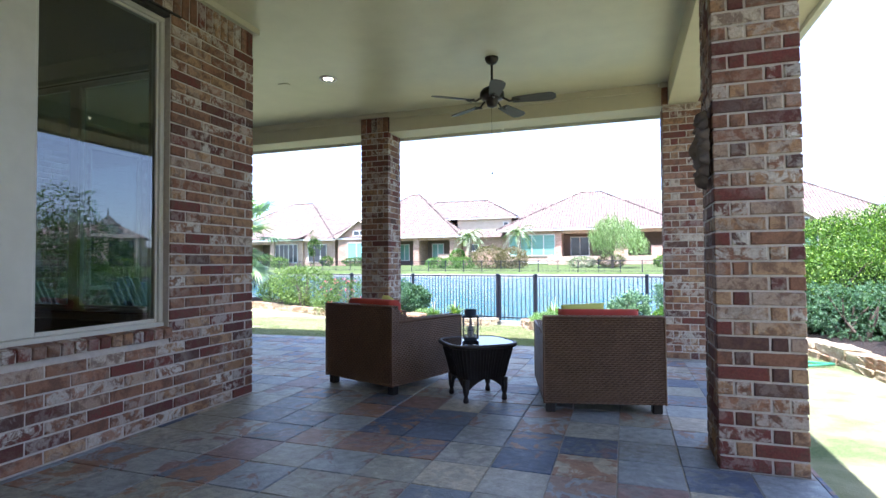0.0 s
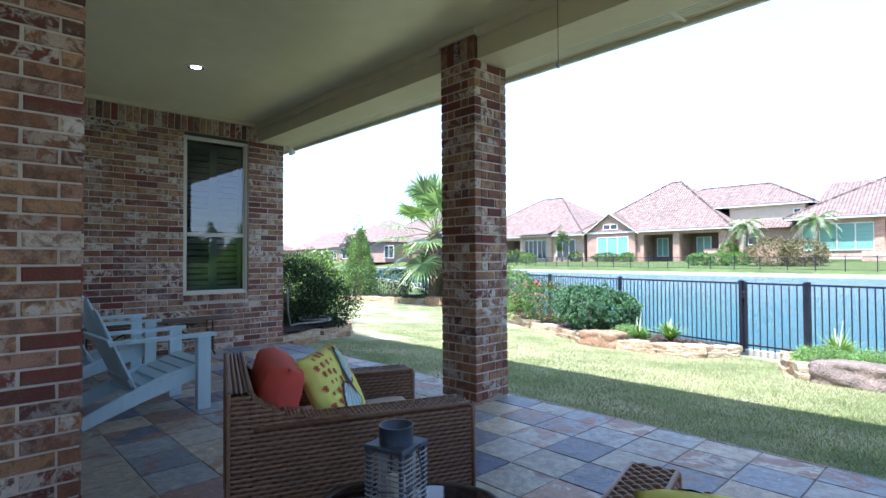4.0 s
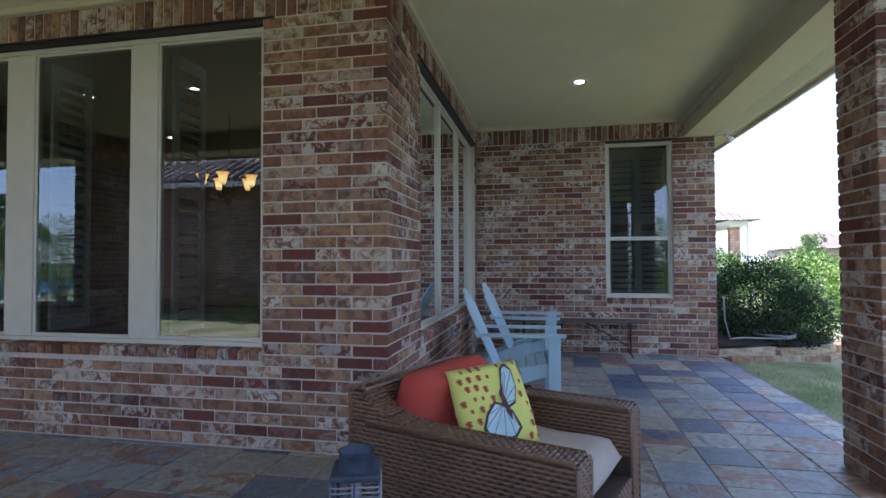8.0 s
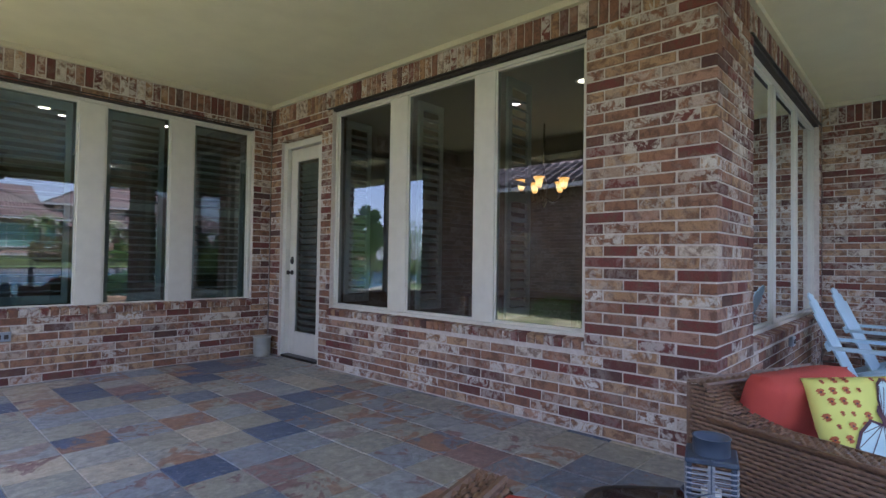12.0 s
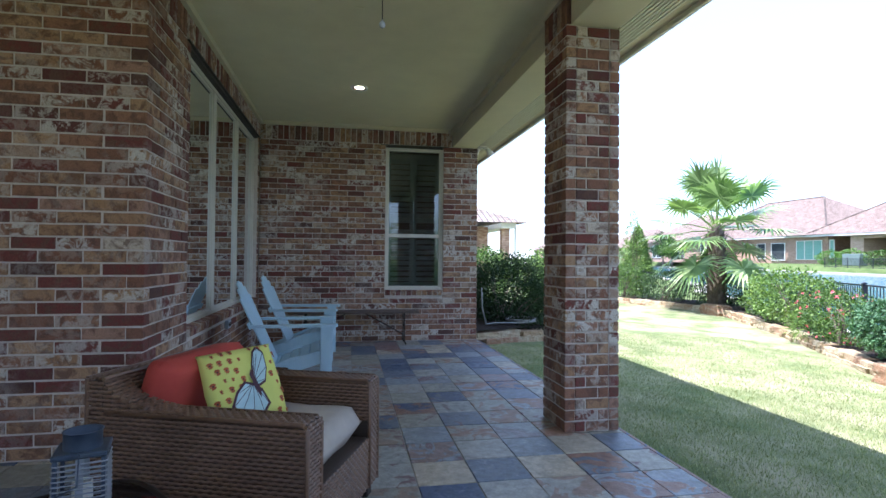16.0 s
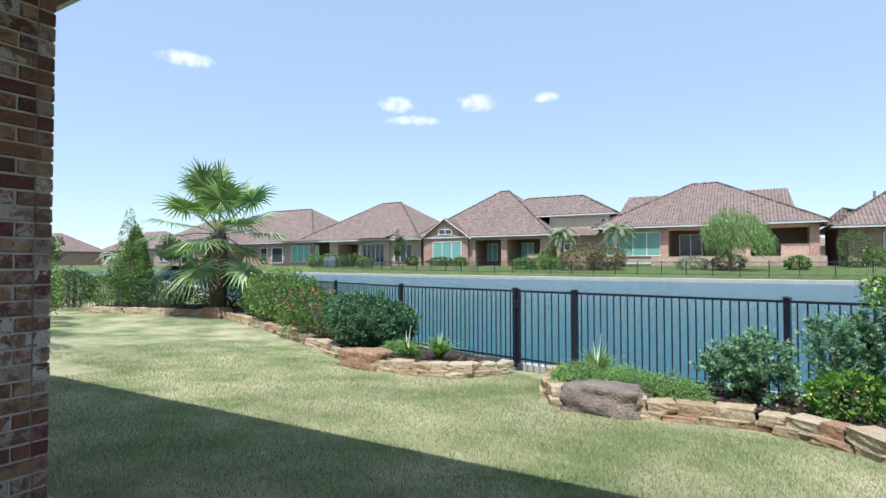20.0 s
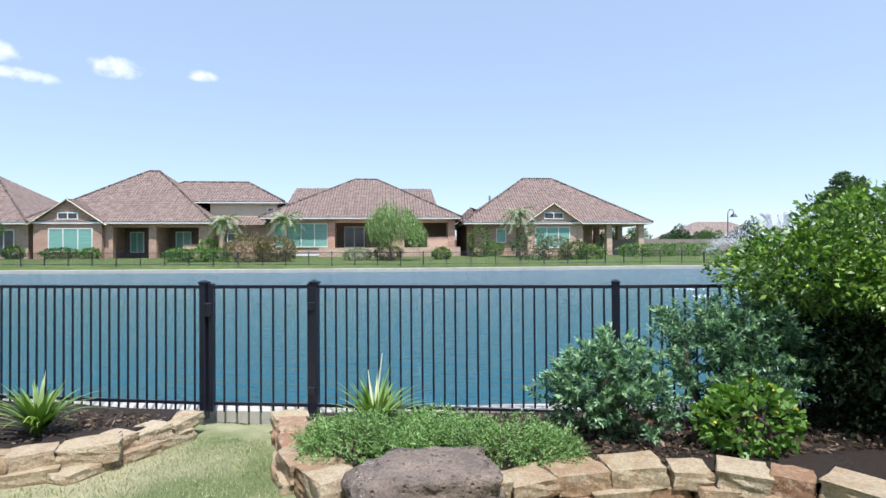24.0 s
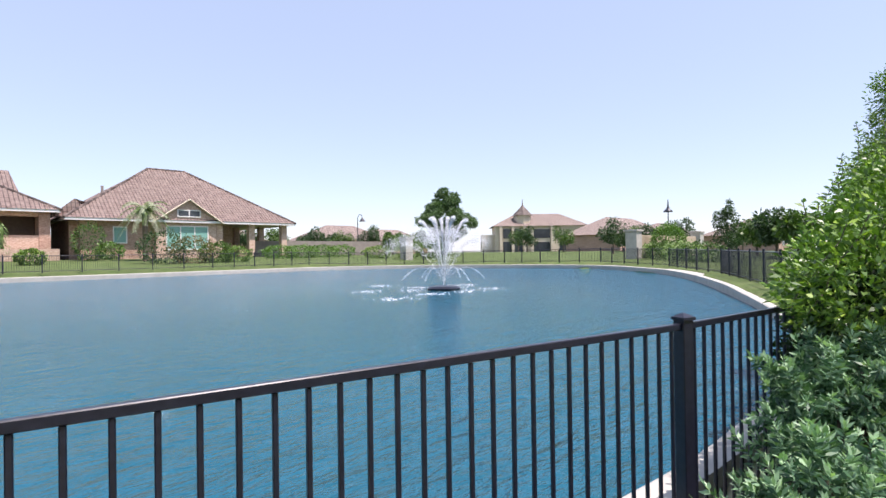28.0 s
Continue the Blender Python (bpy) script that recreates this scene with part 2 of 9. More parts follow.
def brick_material(name, island):
    mt, nt, bs = graph(name)
    if island:
        rnd = nt.nodes.new("ShaderNodeNewGeometry").outputs["Random Per Island"]
    else:
        rnd = nt.nodes.new("ShaderNodeObjectInfo").outputs["Random"]
    tan, tan2, brown, grey = (0.350, 0.200, 0.110), (0.400, 0.245, 0.143), (0.235, 0.112, 0.071), (0.37, 0.258, 0.192)
    pink, red, dark, pale = (0.36, 0.205, 0.145), (0.170, 0.052, 0.042), (0.100, 0.052, 0.044), (0.55, 0.455, 0.365)
    base = ramp_node(nt, rnd, [(0.0, tan), (0.12, brown), (0.26, tan2), (0.34, red), (0.44, (0.27, 0.138, 0.085)), (0.54, (0.125, 0.045, 0.038)), (0.61, pink), (0.67, grey),
                               (0.72, (0.31, 0.156, 0.096)), (0.80, dark), (0.84, red), (0.91, pale), (0.94, brown)], "CONSTANT")
    v = place_node(nt)
    # a second random number, from the first
    sc = nt.nodes.new("ShaderNodeMath"); sc.operation = "MULTIPLY"; sc.inputs[1].default_value = 37.7
    fr = nt.nodes.new("ShaderNodeMath"); fr.operation = "FRACT"
    nt.links.new(rnd, sc.inputs[0]); nt.links.new(sc.outputs[0], fr.inputs[0])
    off = nt.nodes.new("ShaderNodeVectorMath"); off.operation = "ADD"
    nt.links.new(v, off.inputs[0]); nt.links.new(sc.outputs[0], off.inputs[1])
    w = off.outputs[0]
    blot = noise_node(nt, w, 13.0, 6, 0.68, 0.5)
    base = mix_node(nt, ramp_node(nt, blot, [(0.47, 0.0), (0.58, 0.75)]), base, (0.135, 0.072, 0.052))
    wash = noise_node(nt, w, 15.0, 6, 0.7, 0.6)
    lime = nt.nodes.new("ShaderNodeMath"); lime.operation = "MULTIPLY"
    nt.links.new(ramp_node(nt, wash, [(0.46, 0.0), (0.55, 1.0)]), lime.inputs[0])
    # whitewashed stretches of wall, some bricks more than others
    zone = noise_node(nt, nt.nodes.new("ShaderNodeNewGeometry").outputs["Position"], 1.3, 3, 0.5)
    more = nt.nodes.new("ShaderNodeMath"); more.operation = "ADD"
    nt.links.new(ramp_node(nt, fr.outputs[0], [(0.40, 0.0), (0.72, 0.28), (1.0, 0.90)]), more.inputs[0])
    nt.links.new(ramp_node(nt, zone, [(0.53, 0.0), (0.68, 0.50)]), more.inputs[1])
    nt.links.new(more.outputs[0], lime.inputs[1])
    lime.use_clamp = True
    base = mix_node(nt, lime.outputs[0], base, (0.60, 0.545, 0.48))
    spec = noise_node(nt, v, 120, 3)
    base = mix_node(nt, 1.0, base, ramp_node(nt, spec, [(0.3, 0.72), (0.6, 1.0)]), "MULTIPLY")
    nt.links.new(base, bs.inputs["Base Color"])
    bs.inputs["Roughness"].default_value = 0.85
    bs.inputs["Specular IOR Level"].default_value = 0.25
    h = nt.nodes.new("ShaderNodeMath"); h.operation = "ADD"
    nt.links.new(wash, h.inputs[0]); nt.links.new(noise_node(nt, v, 75, 6), h.inputs[1])
    nt.links.new(bump_node(nt, h.outputs[0], 0.5, 0.006), bs.inputs["Normal"])
    return mt


def slate_material():
    """Cleft slate: each tile of one tone, with clouds, rust and plum stains and layered relief."""
    mt, nt, bs = graph("slate")
    rnd = nt.nodes.new("ShaderNodeObjectInfo").outputs["Random"]
    olive, tan, blue, navy, plum = (0.295, 0.280, 0.230), (0.41, 0.355, 0.27), (0.235, 0.260, 0.290), (0.068, 0.096, 0.162), (0.225, 0.135, 0.126)
    base = ramp_node(nt, rnd, [(0.0, olive), (0.15, blue), (0.27, tan), (0.38, navy), (0.49, (0.345, 0.335, 0.30)), (0.60, (0.130, 0.158, 0.205)), (0.68, olive),
                               (0.77, plum), (0.82, (0.285, 0.300, 0.305)), (0.90, (0.45, 0.39, 0.29)), (0.95, navy)], "CONSTANT")
    v = place_node(nt)

    def chance(k):
        sc = nt.nodes.new("ShaderNodeMath"); sc.operation = "MULTIPLY"; sc.inputs[1].default_value = k
        fr = nt.nodes.new("ShaderNodeMath"); fr.operation = "FRACT"
        nt.links.new(rnd, sc.inputs[0]); nt.links.new(sc.outputs[0], fr.inputs[0])
        return sc.outputs[0], fr.outputs[0]

    def times(a, b):
        m = nt.nodes.new("ShaderNodeMath"); m.operation = "MULTIPLY"
        nt.links.new(a, m.inputs[0]); nt.links.new(b, m.inputs[1])
        return m.outputs[0]

    shift, c1 = chance(53.1)
    _, c2 = chance(97.3)
    _, c3 = chance(211.7)
    off = nt.nodes.new("ShaderNodeVectorMath"); off.operation = "ADD"
    nt.links.new(v, off.inputs[0]); nt.links.new(shift, off.inputs[1])
    w = off.outputs[0]
    big = noise_node(nt, w, 4.2, 6, 0.62, 1.1)
    cloud = noise_node(nt, w, 7.5, 5, 0.6, 1.8)
    mid = noise_node(nt, w, 19, 7, 0.68, 0.4)
    fine = noise_node(nt, w, 85, 5, 0.7)
    # a second tone in clouds, then rust and plum stains with sharp rims
    base = mix_node(nt, times(ramp_node(nt, cloud, [(0.47, 0.0), (0.56, 1.0)]), ramp_node(nt, c2, [(0.2, 0.0), (0.9, 0.75)])), base, (0.215, 0.225, 0.220))
    base = mix_node(nt, times(ramp_node(nt, big, [(0.50, 0.0), (0.53, 1.0)]), ramp_node(nt, c1, [(0.60, 0.0), (0.78, 0.9)])), base, (0.265, 0.140, 0.088))
    base = mix_node(nt, times(ramp_node(nt, big, [(0.40, 1.0), (0.43, 0.0)]), ramp_node(nt, c3, [(0.62, 0.0), (0.80, 0.9)])), base, (0.185, 0.098, 0.092))
    base = mix_node(nt, times(ramp_node(nt, mid, [(0.60, 0.0), (0.68, 0.8)]), ramp_node(nt, c3, [(0.0, 0.8), (0.6, 0.1)])), base, (0.43, 0.40, 0.34))
    base = mix_node(nt, 1.0, base, ramp_node(nt, mid, [(0.3, 0.68), (0.7, 1.28)]), "MULTIPLY")
    base = mix_node(nt, 1.0, base, ramp_node(nt, fine, [(0.3, 0.84), (0.65, 1.06)]), "MULTIPLY")
    nt.links.new(base, bs.inputs["Base Color"])
    nt.links.new(ramp_node(nt, cloud, [(0.3, 0.34), (0.7, 0.60)]), bs.inputs["Roughness"])
    bs.inputs["Specular IOR Level"].default_value = 0.5
    h = nt.nodes.new("ShaderNodeMath"); h.operation = "ADD"
    nt.links.new(ramp_node(nt, big, [(0.38, 0.0), (0.40, 0.4), (0.50, 0.45), (0.52, 0.85), (0.62, 0.9), (0.64, 1.2), (0.8, 1.3)]), h.inputs[0])
    nt.links.new(mid, h.inputs[1])
    nt.links.new(bump_node(nt, h.outputs[0], 0.45, 0.007), bs.inputs["Normal"])
    return mt


def glass_material(name, tint, ior):
    mt, nt, bs = graph(name)
    nt.nodes.remove(bs)
    out = nt.nodes["Material Output"]
    tr = nt.nodes.new("ShaderNodeBsdfTransparent")
    tr.inputs[0].default_value = rgba(tint)
    gl = nt.nodes.new("ShaderNodeBsdfGlossy")
    gl.inputs["Roughness"].default_value = 0.0
    gl.inputs["Color"].default_value = (0.93, 0.97, 1.0, 1)
    fr = nt.nodes.new("ShaderNodeFresnel")
    fr.inputs[0].default_value = ior
    mx = nt.nodes.new("ShaderNodeMixShader")
    nt.links.new(fr.outputs[0], mx.inputs[0])
    nt.links.new(tr.outputs[0], mx.inputs[1])
    nt.links.new(gl.outputs[0], mx.inputs[2])
    nt.links.new(mx.outputs[0], out.inputs[0])
    return mt


def glow(name, color, strength):
    mt, nt, bs = graph(name)
    bs.inputs["Base Color"].default_value = rgba(color)
    bs.inputs["Emission Color"].default_value = rgba(color)
    bs.inputs["Emission Strength"].default_value = strength
    return mt


def water_material():
    mt, nt, bs = graph("lake_water")
    v = place_node(nt, (0.7, 1.7, 1.0))
    depth = noise_node(nt, v, 0.05, 3)
    nt.links.new(mix_node(nt, depth, (0.008, 0.080, 0.132), (0.017, 0.114, 0.172)), bs.inputs["Base Color"])
    bs.inputs["Roughness"].default_value = 0.05
    bs.inputs["IOR"].default_value = 1.33
    bs.inputs["Specular IOR Level"].default_value = 0.32
    h = nt.nodes.new("ShaderNodeMath"); h.operation = "ADD"
    nt.links.new(noise_node(nt, v, 1.5, 6, 0.6, 0.4), h.inputs[0])
    k = nt.nodes.new("ShaderNodeMath"); k.operation = "MULTIPLY"; k.inputs[1].default_value = 0.5
    nt.links.new(noise_node(nt, v, 6.0, 3, 0.5, 0.3), k.inputs[0])
    nt.links.new(k.outputs[0], h.inputs[1])
    nt.links.new(bump_node(nt, h.outputs[0], 1.0, 0.24), bs.inputs["Normal"])
    return mt


def grass_material(name, greens, dry, dry_amount):
    mt, nt, bs = graph(name)
    v = place_node(nt)
    blades = noise_node(nt, v, 85, 6, 0.7)
    patch = noise_node(nt, v, 1.1, 5, 0.65)
    broad = noise_node(nt, v, 0.28, 3)
    col = mix_node(nt, ramp_node(nt, blades, [(0.3, 0.0), (0.7, 1.0)]), greens[0], greens[1])
    col = mix_node(nt, ramp_node(nt, patch, [(0.38, 0.0), (0.64, dry_amount)]), col, dry)
    col = mix_node(nt, 1.0, col, ramp_node(nt, broad, [(0.3, 0.82), (0.7, 1.1)]), "MULTIPLY")
    nt.links.new(col, bs.inputs["Base Color"])
    bs.inputs["Roughness"].default_value = 0.9
    bs.inputs["Specular IOR Level"].default_value = 0.15
    nt.links.new(bump_node(nt, blades, 0.6, 0.03), bs.inputs["Normal"])
    return mt


def leaf_material(name, dark, light, gloss=0.45, young=None):
    mt, nt, bs = graph(name)
    isl = nt.nodes.new("ShaderNodeNewGeometry").outputs["Random Per Island"]
    col = ramp_node(nt, isl, [(0.0, dark), (0.78, light), (1.0, young or light)])
    v = place_node(nt)
    col = mix_node(nt, 1.0, col, ramp_node(nt, noise_node(nt, v, 2.5, 4), [(0.3, 0.75), (0.7, 1.1)]), "MULTIPLY")
    nt.links.new(col, bs.inputs["Base Color"])
    bs.inputs["Roughness"].default_value = gloss
    bs.inputs["Specular IOR Level"].default_value = 0.4
    add = nt.nodes.new("ShaderNodeAddShader")
    tl = nt.nodes.new("ShaderNodeBsdfTranslucent")
    dim = mix_node(nt, 1.0, col, (0.30, 0.38, 0.12), "MULTIPLY")
    nt.links.new(dim, tl.inputs[0])
    nt.links.new(bs.outputs[0], add.inputs[0])
    nt.links.new(tl.outputs[0], add.inputs[1])
    nt.links.new(add.outputs[0], nt.nodes["Material Output"].inputs[0])
    return mt


def roof_material(name, cols):
    """Barrel tiles: rows and ribs from the roof's own layout."""
    mt, nt, bs = graph(name)
    uv = nt.nodes.new("ShaderNodeUVMap")
    br = nt.nodes.new("ShaderNodeTexBrick")
    br.offset = 0.0
    br.inputs["Scale"].default_value = 1.0
    br.inputs["Brick Width"].default_value = 0.30
    br.inputs["Row Height"].default_value = 0.38
    br.inputs["Mortar Size"].default_value = 0.035
    br.inputs["Mortar Smooth"].default_value = 0.6
    br.inputs["Color1"].default_value = rgba(cols[0])
    br.inputs["Color2"].default_value = rgba(cols[1])
    br.inputs["Mortar"].default_value = rgba([c * 0.22 for c in cols[0]])
    nt.links.new(uv.outputs[0], br.inputs[0])
    v = place_node(nt)
    patch = noise_node(nt, v, 1.7, 5)
    col = mix_node(nt, ramp_node(nt, patch, [(0.42, 0.0), (0.7, 0.6)]), br.outputs[0], cols[2])
    nt.links.new(col, bs.inputs["Base Color"])
    bs.inputs["Roughness"].default_value = 0.75
    sep = nt.nodes.new("ShaderNodeSeparateXYZ")
    nt.links.new(uv.outputs[0], sep.inputs[0])
    a = nt.nodes.new("ShaderNodeMath"); a.operation = "MULTIPLY"; a.inputs[1].default_value = 2 * math.pi / 0.30
    s = nt.nodes.new("ShaderNodeMath"); s.operation = "SINE"
    nt.links.new(sep.outputs[0], a.inputs[0]); nt.links.new(a.outputs[0], s.inputs[0])
    f = nt.nodes.new("ShaderNodeMath"); f.operation = "MULTIPLY"; f.inputs[1].default_value = 1 / 0.38
    g = nt.nodes.new("ShaderNodeMath"); g.operation = "FRACT"
    nt.links.new(sep.outputs[1], f.inputs[0]); nt.links.new(f.outputs[0], g.inputs[0])
    d = nt.nodes.new("ShaderNodeMath"); d.operation = "SUBTRACT"
    nt.links.new(s.outputs[0], d.inputs[0]); nt.links.new(g.outputs[0], d.inputs[1])
    nt.links.new(bump_node(nt, d.outputs[0], 1.0, 0.07), bs.inputs["Normal"])
    return mt


M = {}
M["brick"] = brick_material("brick", False)
M["brick_rest"] = brick_material("brick_rest", True)
M["mortar"] = surface("mortar", (0.60, 0.53, 0.465), (0.50, 0.435, 0.375), 30, 0.9, 0.5, 0.004, spec=0.2)
M["slate"] = slate_material()
M["grout"] = surface("grout", (0.28, 0.265, 0.24), (0.36, 0.34, 0.31), 25, 0.9, 0.4)
M["stucco"] = surface("stucco", (0.55, 0.495, 0.34), (0.59, 0.535, 0.37), 6, 0.62, 0.08, 0.002, fine=140, wear=0.07)
M["ceiling"] = surface("ceiling_paint", (0.60, 0.555, 0.37), (0.66, 0.615, 0.42), 4.5, 0.36, 0.14, 0.002, fine=26, wear=0.10)
M["trim"] = surface("trim_paint", (0.62, 0.59, 0.49), (0.67, 0.64, 0.53), 9, 0.45, 0.06, 0.001, wear=0.06)
M["frame"] = surface("window_frame_paint", (0.53, 0.50, 0.43), (0.58, 0.55, 0.475), 9, 0.4, 0.04, 0.001, wear=0.06)
# beige plaster whose colour is darkened to stand for dim rooms
M["plaster"] = surface("dimmed_plaster", (0.17, 0.15, 0.12), (0.20, 0.175, 0.14), 5, 0.8, 0.05)
M["dark_floor"] = surface("interior_floor", (0.10, 0.06, 0.035), (0.14, 0.085, 0.05), 8, 0.35, 0.05, stretch=(1, 8, 1))
M["glass"] = glass_material("window_glass", (0.34, 0.44, 0.41), 1.95)
M["steel"] = surface("lintel_steel", (0.035, 0.028, 0.025), (0.05, 0.04, 0.034), 30, 0.55, 0.1, metal=0.3)
M["white_metal"] = surface("white_metal", (0.72, 0.71, 0.68), (0.78, 0.77, 0.74), 12, 0.4, 0.03)
M["black_metal"] = surface("fence_black", (0.010, 0.011, 0.020), (0.017, 0.019, 0.033), 40, 0.34, 0.06, 0.001, fine=260)
M["water"] = water_material()
M["lawn"] = grass_material("lawn", ((0.110, 0.158, 0.062), (0.215, 0.255, 0.115)), (0.44, 0.405, 0.26), 0.95)
M["far_lawn"] = grass_material("far_lawn", ((0.060, 0.105, 0.030), (0.105, 0.155, 0.048)), (0.19, 0.19, 0.095), 0.35)
# bark mulch, its brown deepened to stand for shade under the shrubs
M["soil"] = surface("mulch", (0.020, 0.013, 0.010), (0.055, 0.035, 0.024), 45, 0.95, 1.0, 0.03)
M["lamp"] = glow("lamp_glow", (1.0, 0.86, 0.62), 9.0)
M["roof"] = roof_material("roof_tiles", ((0.188, 0.128, 0.108), (0.256, 0.184, 0.157), (0.335, 0.262, 0.226)))
M["concrete"] = surface("concrete", (0.40, 0.385, 0.345), (0.50, 0.48, 0.43), 2.5, 0.85, 0.3, 0.01)


# ---- the house and its covered patio ----
X2, Y3, X4, Y1, YE = -2.65, 4.30, -6.77, -0.80, 7.36
TOP, HEAD, SOLDIER = 3.05, 2.80, 3.0
COURSE, BRICK_L, BRICK_D, JOINT = 2.80 / 37, 0.226, 0.09, 0.011
EDGE_Y, EDGE_X = 7.37, 1.15
POST = 0.40

# walls: name, corner, along, outwards, length, openings (s0, s1, z0, z1), first corner wraps, last corner wraps
UY, UX = Vector((0, 1, 0)), Vector((1, 0, 0))
WALLS = {
    "wall_east": dict(o=Vector((X2, Y1, 0)), u=UY, n=UX, length=Y3 - Y1, holes=[(0.23, 1.07, 0.0, 2.58), (1.26, 4.25, 0.565, HEAD)], wrap=(None, 1)),
    "wall_patio_north": dict(o=Vector((X4, Y3, 0)), u=UX, n=UY, length=X2 - X4, holes=[(0.13, 3.24, 0.565, HEAD)], wrap=(None, 0)),
    "wall_wing_east": dict(o=Vector((X4, Y3, 0)), u=UY, n=UX, length=YE - Y3, holes=[(1.72, 2.55, 0.645, 2.79)], wrap=(None, 1)),
    "wall_south": dict(o=Vector((X2, Y1, 0)), u=UX, n=UY, length=3.9, holes=[(0.23, 2.67, 0.60, 2.74)], wrap=(None, None)),
    "wall_neighbour": dict(o=Vector((5.12, -6.26, 0)), u=UY, n=-UX, length=7.2, holes=[], wrap=(None, None)),
    "wall_wing_north": dict(o=Vector((X4 - 6.0, YE, 0)), u=UX, n=UY, length=6.0, holes=[], wrap=(None, 0)),
}


def rects_around(length, z0, z1, holes):
    """The wall's face cut into upright strips that leave the holes open."""
    cuts = sorted({0.0, length, *[h[0] for h in holes], *[h[1] for h in holes]})
    out = []
    for a, b in zip(cuts, cuts[1:]):
        mid = (a + b) / 2
        gaps = sorted((h[2], h[3]) for h in holes if h[0] < mid < h[1])
        z = z0
        for g0, g1 in gaps:
            if g0 > z:
                out.append((a, b, z, g0))
            z = g1
        if z < z1:
            out.append((a, b, z, z1))
    return out


def slab(bm, w, s0, s1, z0, z1, d0, d1):
    o, u, n = w["o"], w["u"], w["n"]
    p, q = o + u * s0 + n * d0, o + u * s1 + n * d1
    box(bm, min(p.x, q.x), min(p.y, q.y), z0, max(p.x, q.x), max(p.y, q.y), z1)


wall_obs = {}
for wname, w in WALLS.items():
    bm = bmesh.new()
    for s0, s1, z0, z1 in rects_around(w["length"], -0.35, TOP + 0.3, w["holes"]):
        slab(bm, w, s0, s1 - (0.009 if s1 == w["length"] and w["wrap"][1] is not None else 0.0), z0, z1, -0.115, -0.008)
    wall_obs[wname] = solid(wname, bm, M["mortar"], "brick house wall with pale mortar joints", "wall", "structure")
    bm = bmesh.new()
    for s0, s1, z0, z1 in rects_around(w["length"], 0.0, TOP, w["holes"]):
        slab(bm, w, s0, s1 - (0.12 if s1 == w["length"] and w["wrap"][1] is not None else 0.0), z0, z1, -0.20, -0.118)
    part("inner_lining", bm, M["plaster"], wall_obs[wname], "beige painted plaster, coloured darker for the dim room")

# slab under the tiles
solid("floor", boxes((X4 - 0.1, Y1 - 0.1, -0.32, EDGE_X, EDGE_Y, -0.0055)), M["grout"], "patio slab under slate tiles, dark grout", "floor", "structure")
# ceiling, in one piece
solid("ceiling", boxes((X4 - 0.1, Y1 - 0.1, TOP, 0.80, 6.99, TOP + 0.12)), M["ceiling"], "smooth cream painted patio ceiling", "ceiling", "structure")
# beams on the posts
PX = {"p0": (0.72, 3.67), "p1": (0.70, 6.955), "p2": (-3.04, 6.955)}
B0, B1 = 6.99, 7.34
solid("beam_north", boxes((X4 - 0.1, B0, HEAD, 1.06, B1, TOP + 0.12)), M["stucco"], "cream stucco beam over the brick posts", "beam", "structure")
solid("beam_east", boxes((0.76, Y1 - 0.1, HEAD, 1.06, B0 - 0.003, TOP + 0.12)), M["stucco"], "cream stucco beam along the patio side", "beam", "structure")
EAVE_Y, EAVE_X = 7.76, 1.62
solid("soffit", boxes((X4 - 6, B1 + 0.003, 2.90, EAVE_X, EAVE_Y, 2.93), (1.063, Y1 - 3, 2.90, EAVE_X, B1, 2.93)), M["stucco"], "cream vented eave soffit", "soffit", "structure")
solid("fascia", boxes((X4 - 6, EAVE_Y, 2.86, EAVE_X + 0.03, EAVE_Y + 0.03, 3.06), (EAVE_X, Y1 - 3, 2.86, EAVE_X + 0.03, EAVE_Y - 0.002, 3.06)), M["trim"], "cream fascia board", "fascia", "structure")
bm = bmesh.new()
for k in range(8):
    y = B1 + 0.09 + 0.032 * k
    box(bm, X4 - 0.5, y, 2.888, 1.5, y + 0.018, 2.897)
    x = 1.153 + 0.032 * k
    box(bm, x, Y1 - 2, 2.888, x + 0.018, B1 + 0.06, 2.897)
solid("soffit_vent", bm, M["trim"], "slotted vent strip in the soffit", "vent", "structure")
bm = bmesh.new()
for k in range(4):
    x = X4 + 0.6 + 2.44 * k
    box(bm, x, B1 + 0.005, 2.884, x + 0.03, EAVE_Y - 0.002, 2.898)
    y = Y1 + 0.4 + 2.44 * k
    if y < B1:
        box(bm, 1.065, y, 2.884, EAVE_X - 0.002, y + 0.03, 2.898)
solid("soffit_batten", bm, M["trim"], "cream batten over a soffit joint", "trim", "structure")
bm = bmesh.new()
box(bm, X4 - 0.1, B0 - 0.018, TOP - 0.035, 0.76, B0 - 0.002, TOP - 0.002)
box(bm, X4 - 0.1, B1 + 0.004, 2.86, 1.08, B1 + 0.024, 2.897)
box(bm, 1.064, Y1 - 2, 2.86, 1.082, B1 + 0.003, 2.897)
solid("trim_beam", bm, M["trim"], "narrow cream trim along the beam", "trim", "structure")
